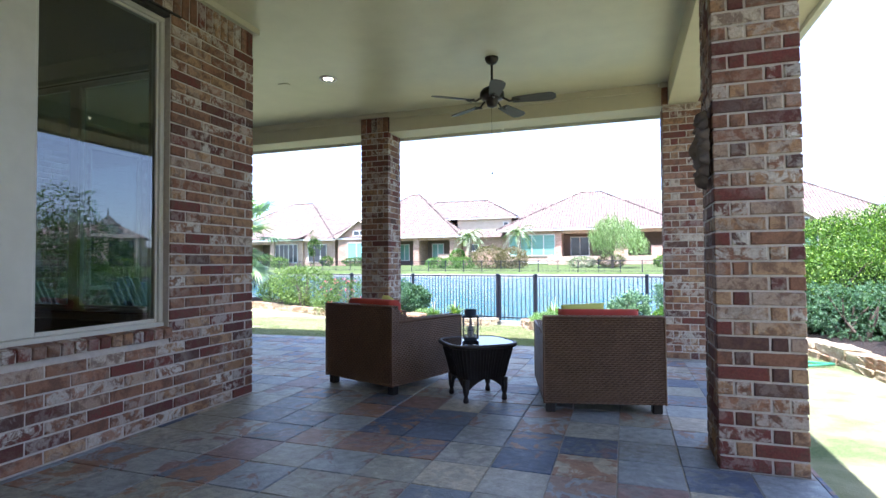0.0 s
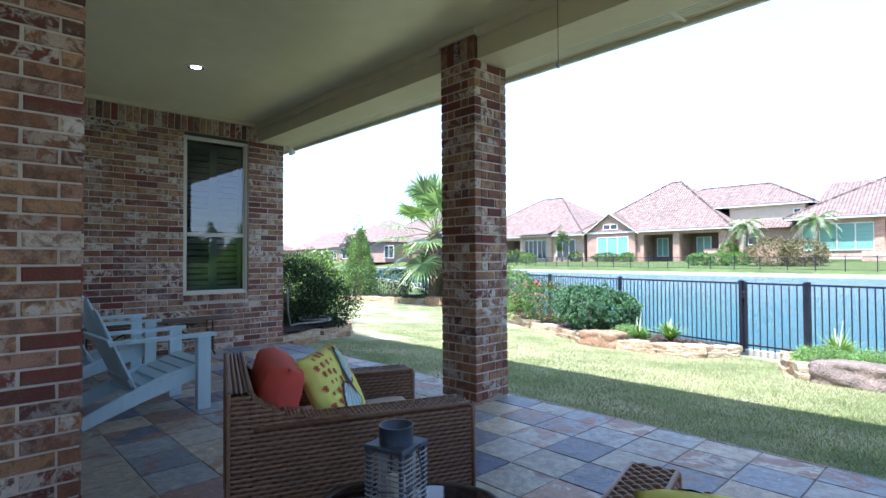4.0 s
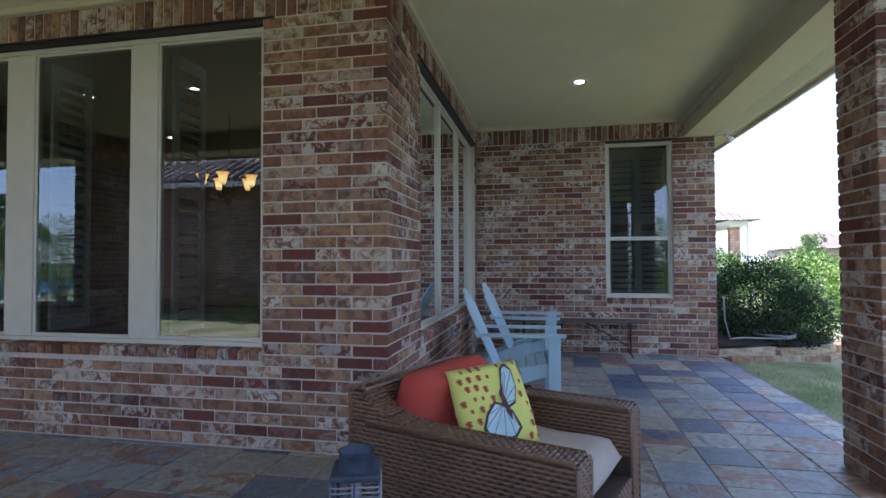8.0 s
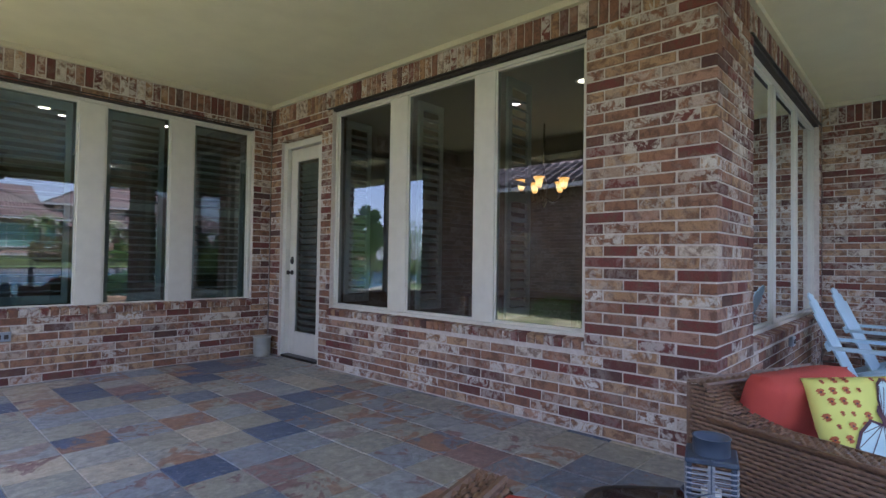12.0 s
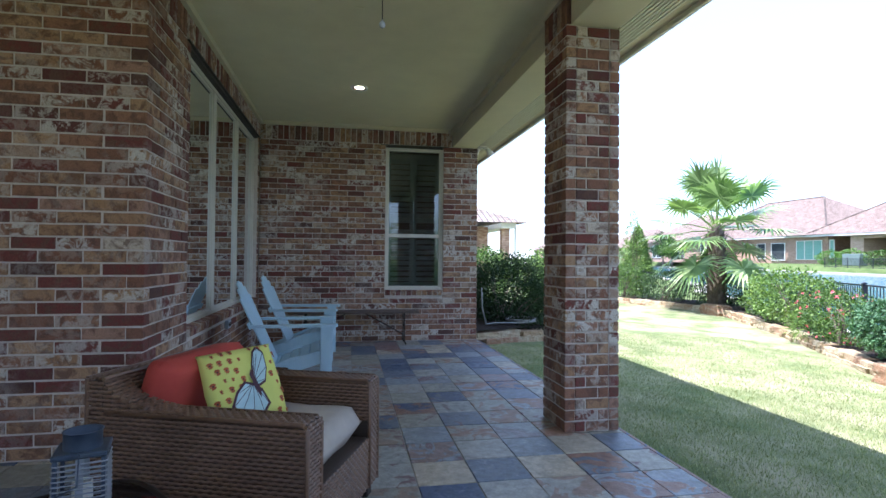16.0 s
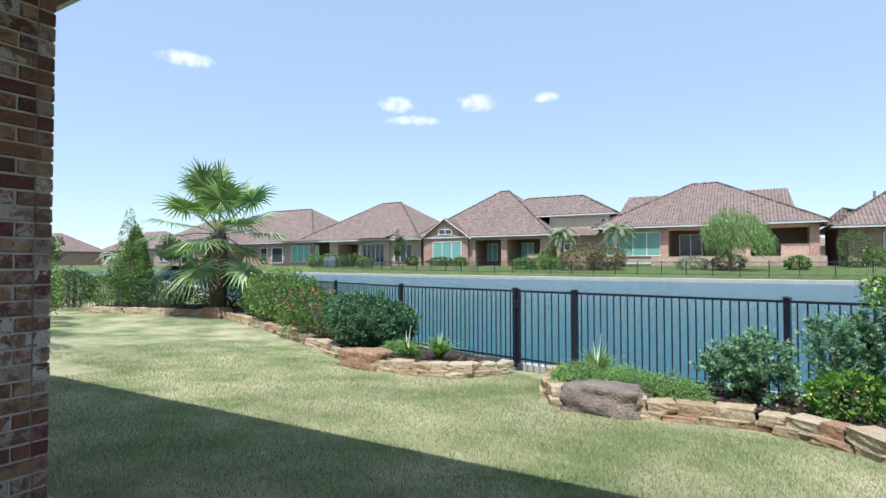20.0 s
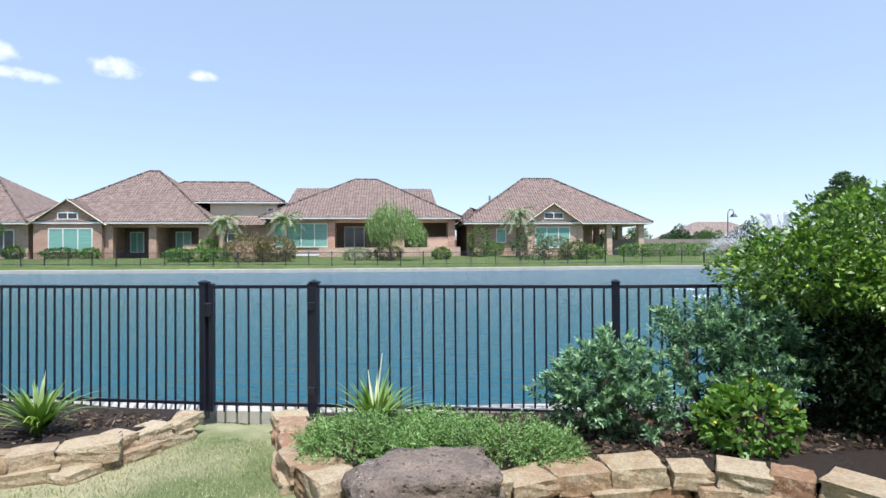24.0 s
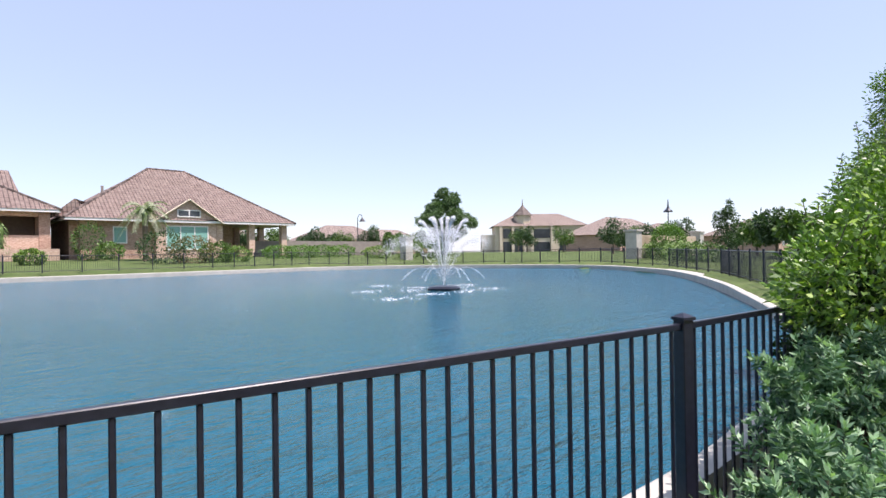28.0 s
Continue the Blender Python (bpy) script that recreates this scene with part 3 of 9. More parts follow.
# roof over the patio and the house
def hip_roof(name, x0, y0, x1, y1, z, h, material, label, parent=None, thick=0.06):
    """Hipped roof whose layout runs along the eaves and up the slopes."""
    w, d = x1 - x0, y1 - y0
    r = min(w, d) / 2
    if w >= d:
        a, b = Vector((x0 + r, y0 + r, z + h)), Vector((x1 - r, y0 + r, z + h))
    else:
        a, b = Vector((x0 + r, y0 + r, z + h)), Vector((x0 + r, y1 - r, z + h))
    c = [Vector((x0, y0, z)), Vector((x1, y0, z)), Vector((x1, y1, z)), Vector((x0, y1, z))]
    if w >= d:
        polys = [[c[0], c[1], b, a], [c[1], c[2], b], [c[2], c[3], a, b], [c[3], c[0], a]]
    else:
        polys = [[c[0], c[1], a], [c[1], c[2], b, a], [c[2], c[3], b], [c[3], c[0], a, b]]
    return roof_polys(name, polys, material, label, parent)


def roof_polys(name, polys, material, label, parent=None):
    bm = bmesh.new()
    uv = bm.loops.layers.uv.new("UVMap")
    for p in polys:
        p = [Vector(q) for q in p]
        if len(p) == 4 and (p[2] - p[3]).length < 0.01:
            p = p[:3]
        f = bm.faces.new([bm.verts.new(q) for q in p])
        e = (p[1] - p[0]).normalized()
        n = (p[1] - p[0]).cross(p[2] - p[0]).normalized()
        up = n.cross(e)
        for l in f.loops:
            q = l.vert.co - p[0]
            l[uv].uv = (q.dot(e), q.dot(up))
    ob = part(name, bm, material, parent, label if parent else "")
    if not parent:
        tagged(ob, label, "roof", "", "structure")
    return ob


hip_roof("roof", -14, -9, EAVE_X + 0.06, EAVE_Y + 0.06, 3.06, 3.2, M["roof"], "brown barrel tile roof of the house")


# ---- windows and the door ----
def window_unit(name, w, s0, s1, z0, z1, parts, depth, label, rail=None, slats=False):
    """A window in wall w: frame, wide posts between the sashes, and panes."""
    o, u, n = w["o"], w["u"], w["n"]
    th = tagged(new(name), label, "window", "", "structure")
    th.matrix_basis = Matrix.Translation(o + u * s0)

    def piece(bm, a, b, za, zb, d0, d1, bevel=0.004):
        p, q = u * (a - s0) + n * d0, u * (b - s0) + n * d1
        box(bm, min(p.x, q.x), min(p.y, q.y), za, max(p.x, q.x), max(p.y, q.y), zb, bevel=bevel)

    fr = 0.034
    bm = bmesh.new()
    piece(bm, s0, s1, z1 - fr, z1, -depth - 0.05, -depth + 0.02)
    piece(bm, s0, s1, z0, z0 + fr, -depth - 0.05, -depth + 0.03)
    piece(bm, s0, s0 + fr, z0 + fr, z1 - fr, -depth - 0.05, -depth + 0.02)
    piece(bm, s1 - fr, s1, z0 + fr, z1 - fr, -depth - 0.05, -depth + 0.02)
    part("window_frame", bm, M["frame"], th)
    for (a, b), (c, d) in zip(parts, parts[1:]):
        bm = bmesh.new()
        piece(bm, b, c, z0 + fr, z1 - fr, -depth - 0.05, -depth + 0.012)
        part("mullion", bm, M["frame"], th, "wide cream painted post")
    for a, b in parts:
        a, b = max(a, s0 + fr), min(b, s1 - fr)
        sash = bmesh.new()
        piece(sash, a, a + 0.018, z0 + fr, z1 - fr, -depth - 0.045, -depth + 0.002, 0.003)
        piece(sash, b - 0.018, b, z0 + fr, z1 - fr, -depth - 0.045, -depth + 0.002, 0.003)
        piece(sash, a + 0.018, b - 0.018, z0 + fr, z0 + fr + 0.024, -depth - 0.045, -depth + 0.002, 0.003)
        piece(sash, a + 0.018, b - 0.018, z1 - fr - 0.018, z1 - fr, -depth - 0.045, -depth + 0.002, 0.003)
        if rail:
            piece(sash, a + 0.018, b - 0.018, rail - 0.025, rail + 0.025, -depth - 0.045, -depth + 0.008, 0.003)
        so = part("sash", sash, M["frame"], th)
        for za, zb in ([(z0 + fr + 0.024, z1 - fr - 0.018)] if not rail else [(z0 + fr + 0.024, rail - 0.025), (rail + 0.025, z1 - fr - 0.018)]):
            bm = bmesh.new()
            p = u * (a + 0.018 - s0) + n * (-depth - 0.010)
            q = u * (b - 0.018 - s0) + n * (-depth - 0.010)
            bm.faces.new([bm.verts.new(v) for v in ((p.x, p.y, za), (q.x, q.y, za), (q.x, q.y, zb), (p.x, p.y, zb))])
            g = part("pane", bm, M["glass"], so, "reflecting window glass")
            g.visible_shadow = False
    return th


W = WALLS
PARTS3 = [(0.0, 0.88), (1.12, 1.945), (2.155, 2.99)]
window_1 = window_unit("window_1", W["wall_east"], 1.26, 4.25, 0.64, HEAD - 0.03, [(a + 1.26, b + 1.26) for a, b in PARTS3], 0.075, "three tall fixed windows with cream frames, brick sill")
window_2 = window_unit("window_2", W["wall_patio_north"], 0.13, 3.24, 0.64, HEAD - 0.03, [(0.13, 1.11), (1.22, 2.15), (2.26, 3.24)], 0.075, "three tall fixed windows with cream frames, brick sill")
window_3 = window_unit("window_3", W["wall_wing_east"], 1.72, 2.55, 0.72, 2.77, [(1.72, 2.55)], 0.06, "double hung window with closed shutters behind", rail=1.50)
window_4 = window_unit("window_4", W["wall_south"], 0.23, 2.67, 0.64, 2.71, [(0.23, 0.92), (1.16, 1.78), (2.01, 2.67)], 0.075, "three tall windows with plantation shutters behind")
for w, (s0, s1, z) in ((W["wall_east"], (1.26, 4.25, HEAD)), (W["wall_patio_north"], (0.13, 3.24, HEAD)), (W["wall_wing_east"], (1.72, 2.55, 2.79)), (W["wall_south"], (0.23, 2.67, 2.74))):
    bm = bmesh.new()
    slab(bm, w, s0 - 0.08, s1 + 0.08, z - 0.004, z + 0.006, -0.09, 0.012)
    slab(bm, w, s0, s1, z - 0.028, z - 0.004, -0.09, -0.012)
    solid("lintel", bm, M["steel"], "dark steel lintel over a window", "lintel", "structure")


# ---- ground ----
LAKE_Z = -0.55
LAKE = [(-212.67, 82.38), (-92.97, 74.7), (-59.72, 68.3), (-38.44, 62.54), (-13.17, 58.7), (4.12, 57.42), (16.09, 57.55), (25.4, 58.06), (33.38, 54.22), (38.7, 45.26), (40.03, 36.3), (34.71, 28.62), (27.03, 22.81), (14.84, 16.54), (8, 13.9), (3, 13.45), (0.4, 13.62), (-2.2, 13.95), (-5.4, 15), (-10.6, 17.4), (-14.5, 19.4), (-21, 22), (-31, 28), (-92.97, 49.1), (-212.67, 56.78)]


def lake_edge(k=6):
    """The lake's outline, rounded."""
    n = len(LAKE)
    out = []
    for i in range(n):
        p0, p1, p2, p3 = (Vector((*LAKE[(i + j - 1) % n], 0)) for j in range(4))
        for s in range(k):
            t = s / k
            out.append(0.5 * (2 * p1 + (p2 - p0) * t + (2 * p0 - 5 * p1 + 4 * p2 - p3) * t * t + (3 * p1 - p0 - 3 * p2 + p3) * t ** 3))
    return out


EDGE = lake_edge()
EA = np.array([(p.x, p.y) for p in EDGE])
EB = np.roll(EA, -1, axis=0)


def lake_distance(P):
    """Distance of points from the lake's edge, negative in the lake."""
    best = np.full(len(P), 1e9)
    inside = np.zeros(len(P), bool)
    for a, b in zip(EA, EB):
        d = b - a
        t = np.clip(((P - a) @ d) / max(d @ d, 1e-9), 0, 1)
        best = np.minimum(best, np.hypot(*(P - a - t[:, None] * d).T))
        c = (a[1] > P[:, 1]) != (b[1] > P[:, 1])
        with np.errstate(divide="ignore", invalid="ignore"):
            x = a[0] + (P[:, 1] - a[1]) * d[0] / (d[1] if d[1] else 1e-9)
        inside ^= c & (P[:, 0] < x)
    return np.where(inside, -best, best)


def land_z(P):
    """Height of the land: the lawn falls to the lake, the far bank rises to the houses."""
    y = P[:, 1]
    near = -0.09 - 0.070 * np.clip(np.minimum(y, 13.8) - 8.0, 0, None) + 0.016 * np.clip(np.hypot(P[:, 0] + 0.4, y - 7.0) - 8.0, 0, 14)
    far = -0.05 + 0.85 * np.clip((y - 58) / 22, 0, 1)
    right = -0.25 + 0.55 * np.clip((P[:, 0] - 32) / 24, 0, 1)
    z = np.where(y > 38, far, near)
    z = np.where((P[:, 0] > 19) & (y > 15) & (y < 57), right, z)
    return np.where((P[:, 0] > 19) & (y >= 57), np.maximum(far, right), z)


def ground_sheet():
    xs = np.unique(np.r_[-2500, -900, -400, -200, -120, np.arange(-90, -24, 3.0), np.arange(-24, 6, 0.5), np.arange(6, 76, 1.5), 85, 105, 150, 300, 900, 2500])
    ys = np.unique(np.r_[-2500, -700, -200, -60, -20, np.arange(-8, 22, 0.5), np.arange(13, 19, 0.125), np.arange(22, 90, 1.5), 100, 118, 160, 300, 900, 2500])
    gx, gy = np.meshgrid(xs, ys)
    P = np.c_[gx.ravel(), gy.ravel()]
    d = lake_distance(P)
    z = land_z(P)
    far = np.hypot(P[:, 0], P[:, 1] - 30) > 200
    z[far] = np.minimum(z[far], -0.4)
    z = np.where((d < 1.0) & (P[:, 1] > 38), np.minimum(z, -0.52), z)
    z = np.where(d < 0.25, -0.50 - 0.75 * np.clip((0.25 - d) / 1.0, 0, 1.6), z)
    # under the house and the patio
    z = np.where((P[:, 0] < 0.95) & (P[:, 1] < 6.9) & (P[:, 0] > -14), -0.30, z)
    nx = len(xs)
    faces = [(j * nx + i, j * nx + i + 1, (j + 1) * nx + i + 1, (j + 1) * nx + i) for j in range(len(ys) - 1) for i in range(nx - 1)]
    me = raw("ground", np.c_[P, z], faces, [M["lawn"], M["far_lawn"]])
    mid = [(ys[j] + ys[j + 1]) / 2 > 17 or (xs[i] > 12) for j in range(len(ys) - 1) for i in range(nx - 1)]
    me.polygons.foreach_set("material_index", np.array(mid, dtype=np.int32))
    me.polygons.foreach_set("use_smooth", [True] * len(faces))
    return tagged(new("ground", me), "mown lawn with dry pale patches sloping to the lake", "lawn", "", "structure")


ground = ground_sheet()


def height(x, y):
    return float(land_z(np.array([[x, y]]))[0])


bm = bmesh.new()
bm.faces.new([bm.verts.new((p.x, p.y, LAKE_Z)) for p in EDGE])
bmesh.ops.triangulate(bm, faces=bm.faces[:])
solid("water", bm, M["water"], "rippled blue-green lake water", "lake", "structure")


def shore_wall():
    """A concrete kerb that runs round the lake."""
    verts, faces = [], []
    n = len(EDGE)
    for i, p in enumerate(EDGE):
        d = (EDGE[(i + 1) % n] - EDGE[i - 1]).normalized()
        o = Vector((d.y, -d.x, 0))
        q = np.array([[p.x + o.x * 0.4, p.y + o.y * 0.4]])
        if lake_distance(q)[0] < 0:
            o = -o
        top = float(land_z(np.array([[p.x + o.x, p.y + o.y]]))[0]) + 0.03
        top = min(top, -0.22)
        wide = 0.20 if p.y < 22 else 0.70
        for off, z in ((-0.02, -1.5), (-0.02, top - 0.02), (0.02, top), (wide, top), (wide + 0.02, -1.5)):
            verts.append((p.x + o.x * off, p.y + o.y * off, z))
    for i in range(n):
        j = (i + 1) % n
        for k in range(4):
            faces.append((i * 5 + k, j * 5 + k, j * 5 + k + 1, i * 5 + k + 1))
    me = raw("shore_wall", verts, faces, M["concrete"])
    return tagged(new("shore_wall", me), "pale concrete kerb round the lake", "kerb", "", "structure")


shore_wall()


# ---- black metal fence along the lake ----
FENCE_TOP, FENCE_H = 0.745, 1.13
BOX_MESH = {}


def bar_mesh(w, d, h, bevel=0.003):
    """An upright bar that stands on its origin; alike bars share it."""
    key = (round(w, 4), round(d, 4), round(h, 3))
    if key not in BOX_MESH:
        me = mesh_of(boxes((-w / 2, -d / 2, 0, w / 2, d / 2, h), bevel=bevel), "bar")
        me.materials.append(M["black_metal"])
        BOX_MESH[key] = me
    return BOX_MESH[key]


def post_mesh():
    bm = boxes((-0.032, -0.032, -0.05, 0.032, 0.032, FENCE_H + 0.02), bevel=0.004)
    box(bm, -0.038, -0.038, FENCE_H + 0.02, 0.038, 0.038, FENCE_H + 0.034)
    vs = [bm.verts.new((x, y, FENCE_H + 0.034)) for x, y in ((-0.036, -0.036), (0.036, -0.036), (0.036, 0.036), (-0.036, 0.036))]
    tip = bm.verts.new((0, 0, FENCE_H + 0.055))
    for i in range(4):
        bm.faces.new((vs[i], vs[(i + 1) % 4], tip))
    me = mesh_of(bm, "post")
    me.materials.append(M["black_metal"])
    return me


POST_MESH = post_mesh()


def rail(parent, a, b, z, h=0.030, w=0.026):
    L = (b - a).length
    bm = boxes((0, -w / 2, -h / 2, L, w / 2, h / 2), bevel=0.003)
    part("rail", bm, M["black_metal"], parent, m=Matrix.Translation((a.x, a.y, z)) @ pose(0, 0, 0, 0, 0, math.degrees(math.atan2(b.y - a.y, b.x - a.x))))


def fence_run(label, pts, name="fence", posts=True, top=FENCE_TOP):
    th = thing(name, label, "fence")
    low = top - FENCE_H
    for i, (p, q) in enumerate(zip(pts, pts[1:])):
        a, b = Vector((*p, 0)), Vector((*q, 0))
        u = (b - a).normalized()
        rz = math.degrees(math.atan2(u.y, u.x))
        rail(th, a + u * 0.03, b - u * 0.03, top - 0.010)
        rail(th, a + u * 0.03, b - u * 0.03, low + 0.09)
        n = max(2, round((b - a).length / 0.0945))
        for k in range(1, n):
            c = a + (b - a) * (k / n)
            part("picket", bar_mesh(0.016, 0.016, FENCE_H - 0.04), None, th, m=pose(c.x, c.y, low + 0.015, 0, 0, rz))
    if posts:
        for p in pts:
            part("post", POST_MESH, None, th, m=pose(p[0], p[1], low, 0, 0, rz))
    return th


F_LEFT = [(-2.76, 13.69), (-5.30, 14.29), (-7.72, 15.2), (-10.1, 16.4), (-12.5, 17.5)]
F_RIGHT = [(-1.77, 13.50), (0.73, 12.99), (3.12, 12.65), (5.5, 12.1), (7.8, 11.2)]
fence_run("black metal picket fence with square posts at the lake", F_LEFT)
fence_run("black metal picket fence with square posts at the lake", F_RIGHT)
fence_run("black metal picket fence behind a hedge", [(-12.5, 17.5), (-14.8, 17.2), (-17.2, 16.3), (-19.3, 15.3), (-21.6, 14.2)])
# gate between the two runs
gate = thing("garden_gate", "closed black metal gate in the lake fence", "gate")
ga, gb = Vector((-2.76, 13.69, 0)), Vector((-1.77, 13.50, 0))
gu = (gb - ga).normalized()
grz = math.degrees(math.atan2(gu.y, gu.x))
ga2, gb2 = ga + gu * 0.07, gb - gu * 0.04
low = FENCE_TOP - FENCE_H
for c in (ga2, gb2):
    part("gate_stile", bar_mesh(0.045, 0.045, FENCE_H + 0.0), None, gate, m=pose(c.x, c.y, low + 0.02, 0, 0, grz))
rail(gate, ga2, gb2, FENCE_TOP - 0.010)
rail(gate, ga2, gb2, low + 0.09)
for k in range(1, 8):
    c = ga2 + (gb2 - ga2) * (k / 8)
    part("picket", bar_mesh(0.016, 0.016, FENCE_H - 0.04), None, gate, m=pose(c.x, c.y, low + 0.015, 0, 0, grz))
for z in (0.22, 0.95):
    part("hinge", boxes((-0.03, -0.04, -0.035, 0.03, -0.02, 0.035), bevel=0.004), M["black_metal"], gate, m=pose(gb.x - gu.x * 0.02, gb.y, low + z, 0, 0, grz))
part("latch", boxes((-0.025, -0.06, -0.06, 0.035, -0.022, 0.06), bevel=0.006), M["black_metal"], gate, m=pose(ga.x + gu.x * 0.05, ga.y, low + 0.92, 0, 0, grz))

# ---- stone edging, boulders and soil ----
def stone_material(name, a, b, c):
    mt, nt, bs = graph(name)
    info = nt.nodes.new("ShaderNodeObjectInfo").outputs["Random"]
    v = place_node(nt)
    col = ramp_node(nt, info, [(0.0, a), (0.45, b), (0.7, c), (0.85, (0.36, 0.20, 0.12)), (1.0, b)])
    n = noise_node(nt, v, 7, 6, 0.65)
    col = mix_node(nt, ramp_node(nt, n, [(0.45, 0.0), (0.68, 0.6)]), col, (0.34, 0.18, 0.085))
    col = mix_node(nt, ramp_node(nt, noise_node(nt, v, 16, 5), [(0.5, 0.0), (0.7, 0.6)]), col, (0.60, 0.53, 0.40))
    col = mix_node(nt, 1.0, col, ramp_node(nt, noise_node(nt, v, 60, 4), [(0.3, 0.7), (0.65, 1.05)]), "MULTIPLY")
    nt.links.new(col, bs.inputs["Base Color"])
    bs.inputs["Roughness"].default_value = 0.9
    nt.links.new(bump_node(nt, noise_node(nt, v, 22, 8, 0.7), 0.9, 0.045), bs.inputs["Normal"])
    return mt


def boulder_material():
    """Grey-brown field stone, pitted, with pale lichen patches."""
    mt, nt, bs = graph("boulder_stone")
    v = place_node(nt)
    col = mix_node(nt, ramp_node(nt, noise_node(nt, v, 5, 6, 0.65), [(0.35, 0.0), (0.65, 1.0)]), (0.175, 0.142, 0.122), (0.32, 0.25, 0.20))
    col = mix_node(nt, ramp_node(nt, noise_node(nt, v, 6.0, 7, 0.72, 0.6), [(0.615, 0.0), (0.65, 0.95)]), col, (0.60, 0.58, 0.55))
    col = mix_node(nt, 1.0, col, ramp_node(nt, noise_node(nt, v, 70, 5), [(0.3, 0.6), (0.65, 1.1)]), "MULTIPLY")
    nt.links.new(col, bs.inputs["Base Color"])
    bs.inputs["Roughness"].default_value = 0.92
    pit = nt.nodes.new("ShaderNodeTexVoronoi")
    pit.inputs["Scale"].default_value = 26
    nt.links.new(v, pit.inputs["Vector"])
    h = nt.nodes.new("ShaderNodeMath"); h.operation = "ADD"
    nt.links.new(ramp_node(nt, pit.outputs["Distance"], [(0.05, 0.0), (0.3, 0.6)]), h.inputs[0])
    nt.links.new(noise_node(nt, v, 14, 8, 0.7), h.inputs[1])
    nt.links.new(bump_node(nt, h.outputs[0], 1.0, 0.045), bs.inputs["Normal"])
    return mt


M["stone"] = stone_material("edging_stone", (0.50, 0.40, 0.25), (0.58, 0.49, 0.34), (0.42, 0.29, 0.17))
M["boulder"] = boulder_material()
M["red_boulder"] = stone_material("red_boulder_stone", (0.33, 0.19, 0.11), (0.36, 0.21, 0.12), (0.32, 0.18, 0.11))


def rock_mesh(L, W, H, seed, rough=0.16, sub=2, square=0.55):
    """A rough hewn block: rounded box with uneven faces, standing on its origin."""
    rnd = random.Random(seed)
    bm = bmesh.new()
    bmesh.ops.create_cube(bm, size=1.0)
    bmesh.ops.subdivide_edges(bm, edges=bm.edges[:], cuts=sub, use_grid_fill=True)
    off = Vector((rnd.uniform(0, 50), rnd.uniform(0, 50), rnd.uniform(0, 50)))
    for v in bm.verts:
        d = v.co.normalized()
        s = v.co * 1.0
        p = s.lerp(d * 0.62, 1 - square - 0.25)
        f = 1 + rough * noise.noise(p * 2.3 + off) + rough * 0.5 * noise.noise(p * 6 + off)
        p = p * f
        v.co = Vector((p.x * L, p.y * W, (p.z + 0.48) * H))
    return mesh_of(bm, "rock")


STONES = [rock_mesh(1, 1, 1, s, 0.14, 3, 0.72) for s in range(14)]
for s in STONES:
    s.materials.append(M["stone"])


def walk_line(pts, step):
    pts = [Vector((*p, 0)) for p in pts]
    out, carry = [], 0.0
    for a, b in zip(pts, pts[1:]):
        L = (b - a).length
        t = carry
        while t < L:
            out.append((a + (b - a) * (t / L), (b - a).normalized()))
            t += step
        carry = t - L
    return out


def edging(name, label, pts, seed, courses=2, size=0.34, inward=1):
    """Dry-laid edging: each stone is a part of its own."""
    rnd = random.Random(seed)
    th = thing(name, label, "stone edging")
    for c in range(courses):
        line = [Vector((*p, 0)) for p in pts]
        total = sum((b - a).length for a, b in zip(line, line[1:]))
        s = -0.12 * c
        while s < total:
            L = size * rnd.uniform(0.65, 1.35)
            t = s + L / 2
            for a, b in zip(line, line[1:]):
                d = (b - a).length
                if t <= d or b is line[-1]:
                    break
                t -= d
            u = (b - a).normalized()
            p = a + u * t
            n = Vector((-u.y, u.x, 0)) * inward
            p = p + n * (0.10 + 0.035 * c + rnd.uniform(-0.02, 0.02))
            H = rnd.uniform(0.092, 0.122)
            z = height(p.x, p.y) - 0.03 + c * 0.10
            part("stone", rnd.choice(STONES), None, th, m=Matrix.Translation((p.x, p.y, z)) @ pose(0, 0, 0, rnd.uniform(-1.5, 1.5), rnd.uniform(-2, 2), math.degrees(math.atan2(u.y, u.x)) + rnd.uniform(-7, 7)) @ Matrix.Diagonal((L * 1.02, rnd.uniform(0.2, 0.27), H, 1)))
            s += L + 0.012
    return th


BED1 = [(-17.2, 14.6), (-15.4, 15.4), (-13.9, 16.0), (-12.2, 15.85), (-10.4, 15.16), (-8.0, 14.2), (-6.75, 13.55), (-5.6, 12.85), (-5.05, 12.45)]
BED1B = [(-4.22, 12.12), (-3.5, 12.22), (-3.0, 12.42), (-2.74, 13.1)]
BED2A = [(-2.06, 13.2), (-1.82, 12.2), (-1.52, 11.62)]
BED2B = [(-0.70, 11.40), (-0.34, 11.47), (0.0, 11.53), (0.4, 11.55), (0.7, 11.45), (1.0, 11.25), (1.25, 10.9), (1.5, 10.55), (1.9, 10.15), (2.25, 9.3), (2.38, 8.4), (2.48, 7.7), (2.58, 6.9), (2.75, 5.4)]
BED3 = [(-6.85, 7.52), (-7.02, 8.1), (-7.57, 9.0), (-8.27, 9.5), (-9.47, 9.8), (-11.4, 9.9)]
edging("stone_edging", "dry-laid tan sandstone edging of the planting bed", BED1, 3, 2, 0.32)
edging("stone_edging", "dry-laid tan sandstone edging of the planting bed", BED1B, 4, 2, 0.30)
edging("stone_edging", "dry-laid tan sandstone edging of the planting bed", BED2A, 5, 2, 0.27)
edging("stone_edging", "dry-laid tan sandstone edging of the planting bed", BED2B, 6, 2, 0.27)
edging("stone_edging", "dry-laid tan sandstone edging by the house corner", BED3, 7)


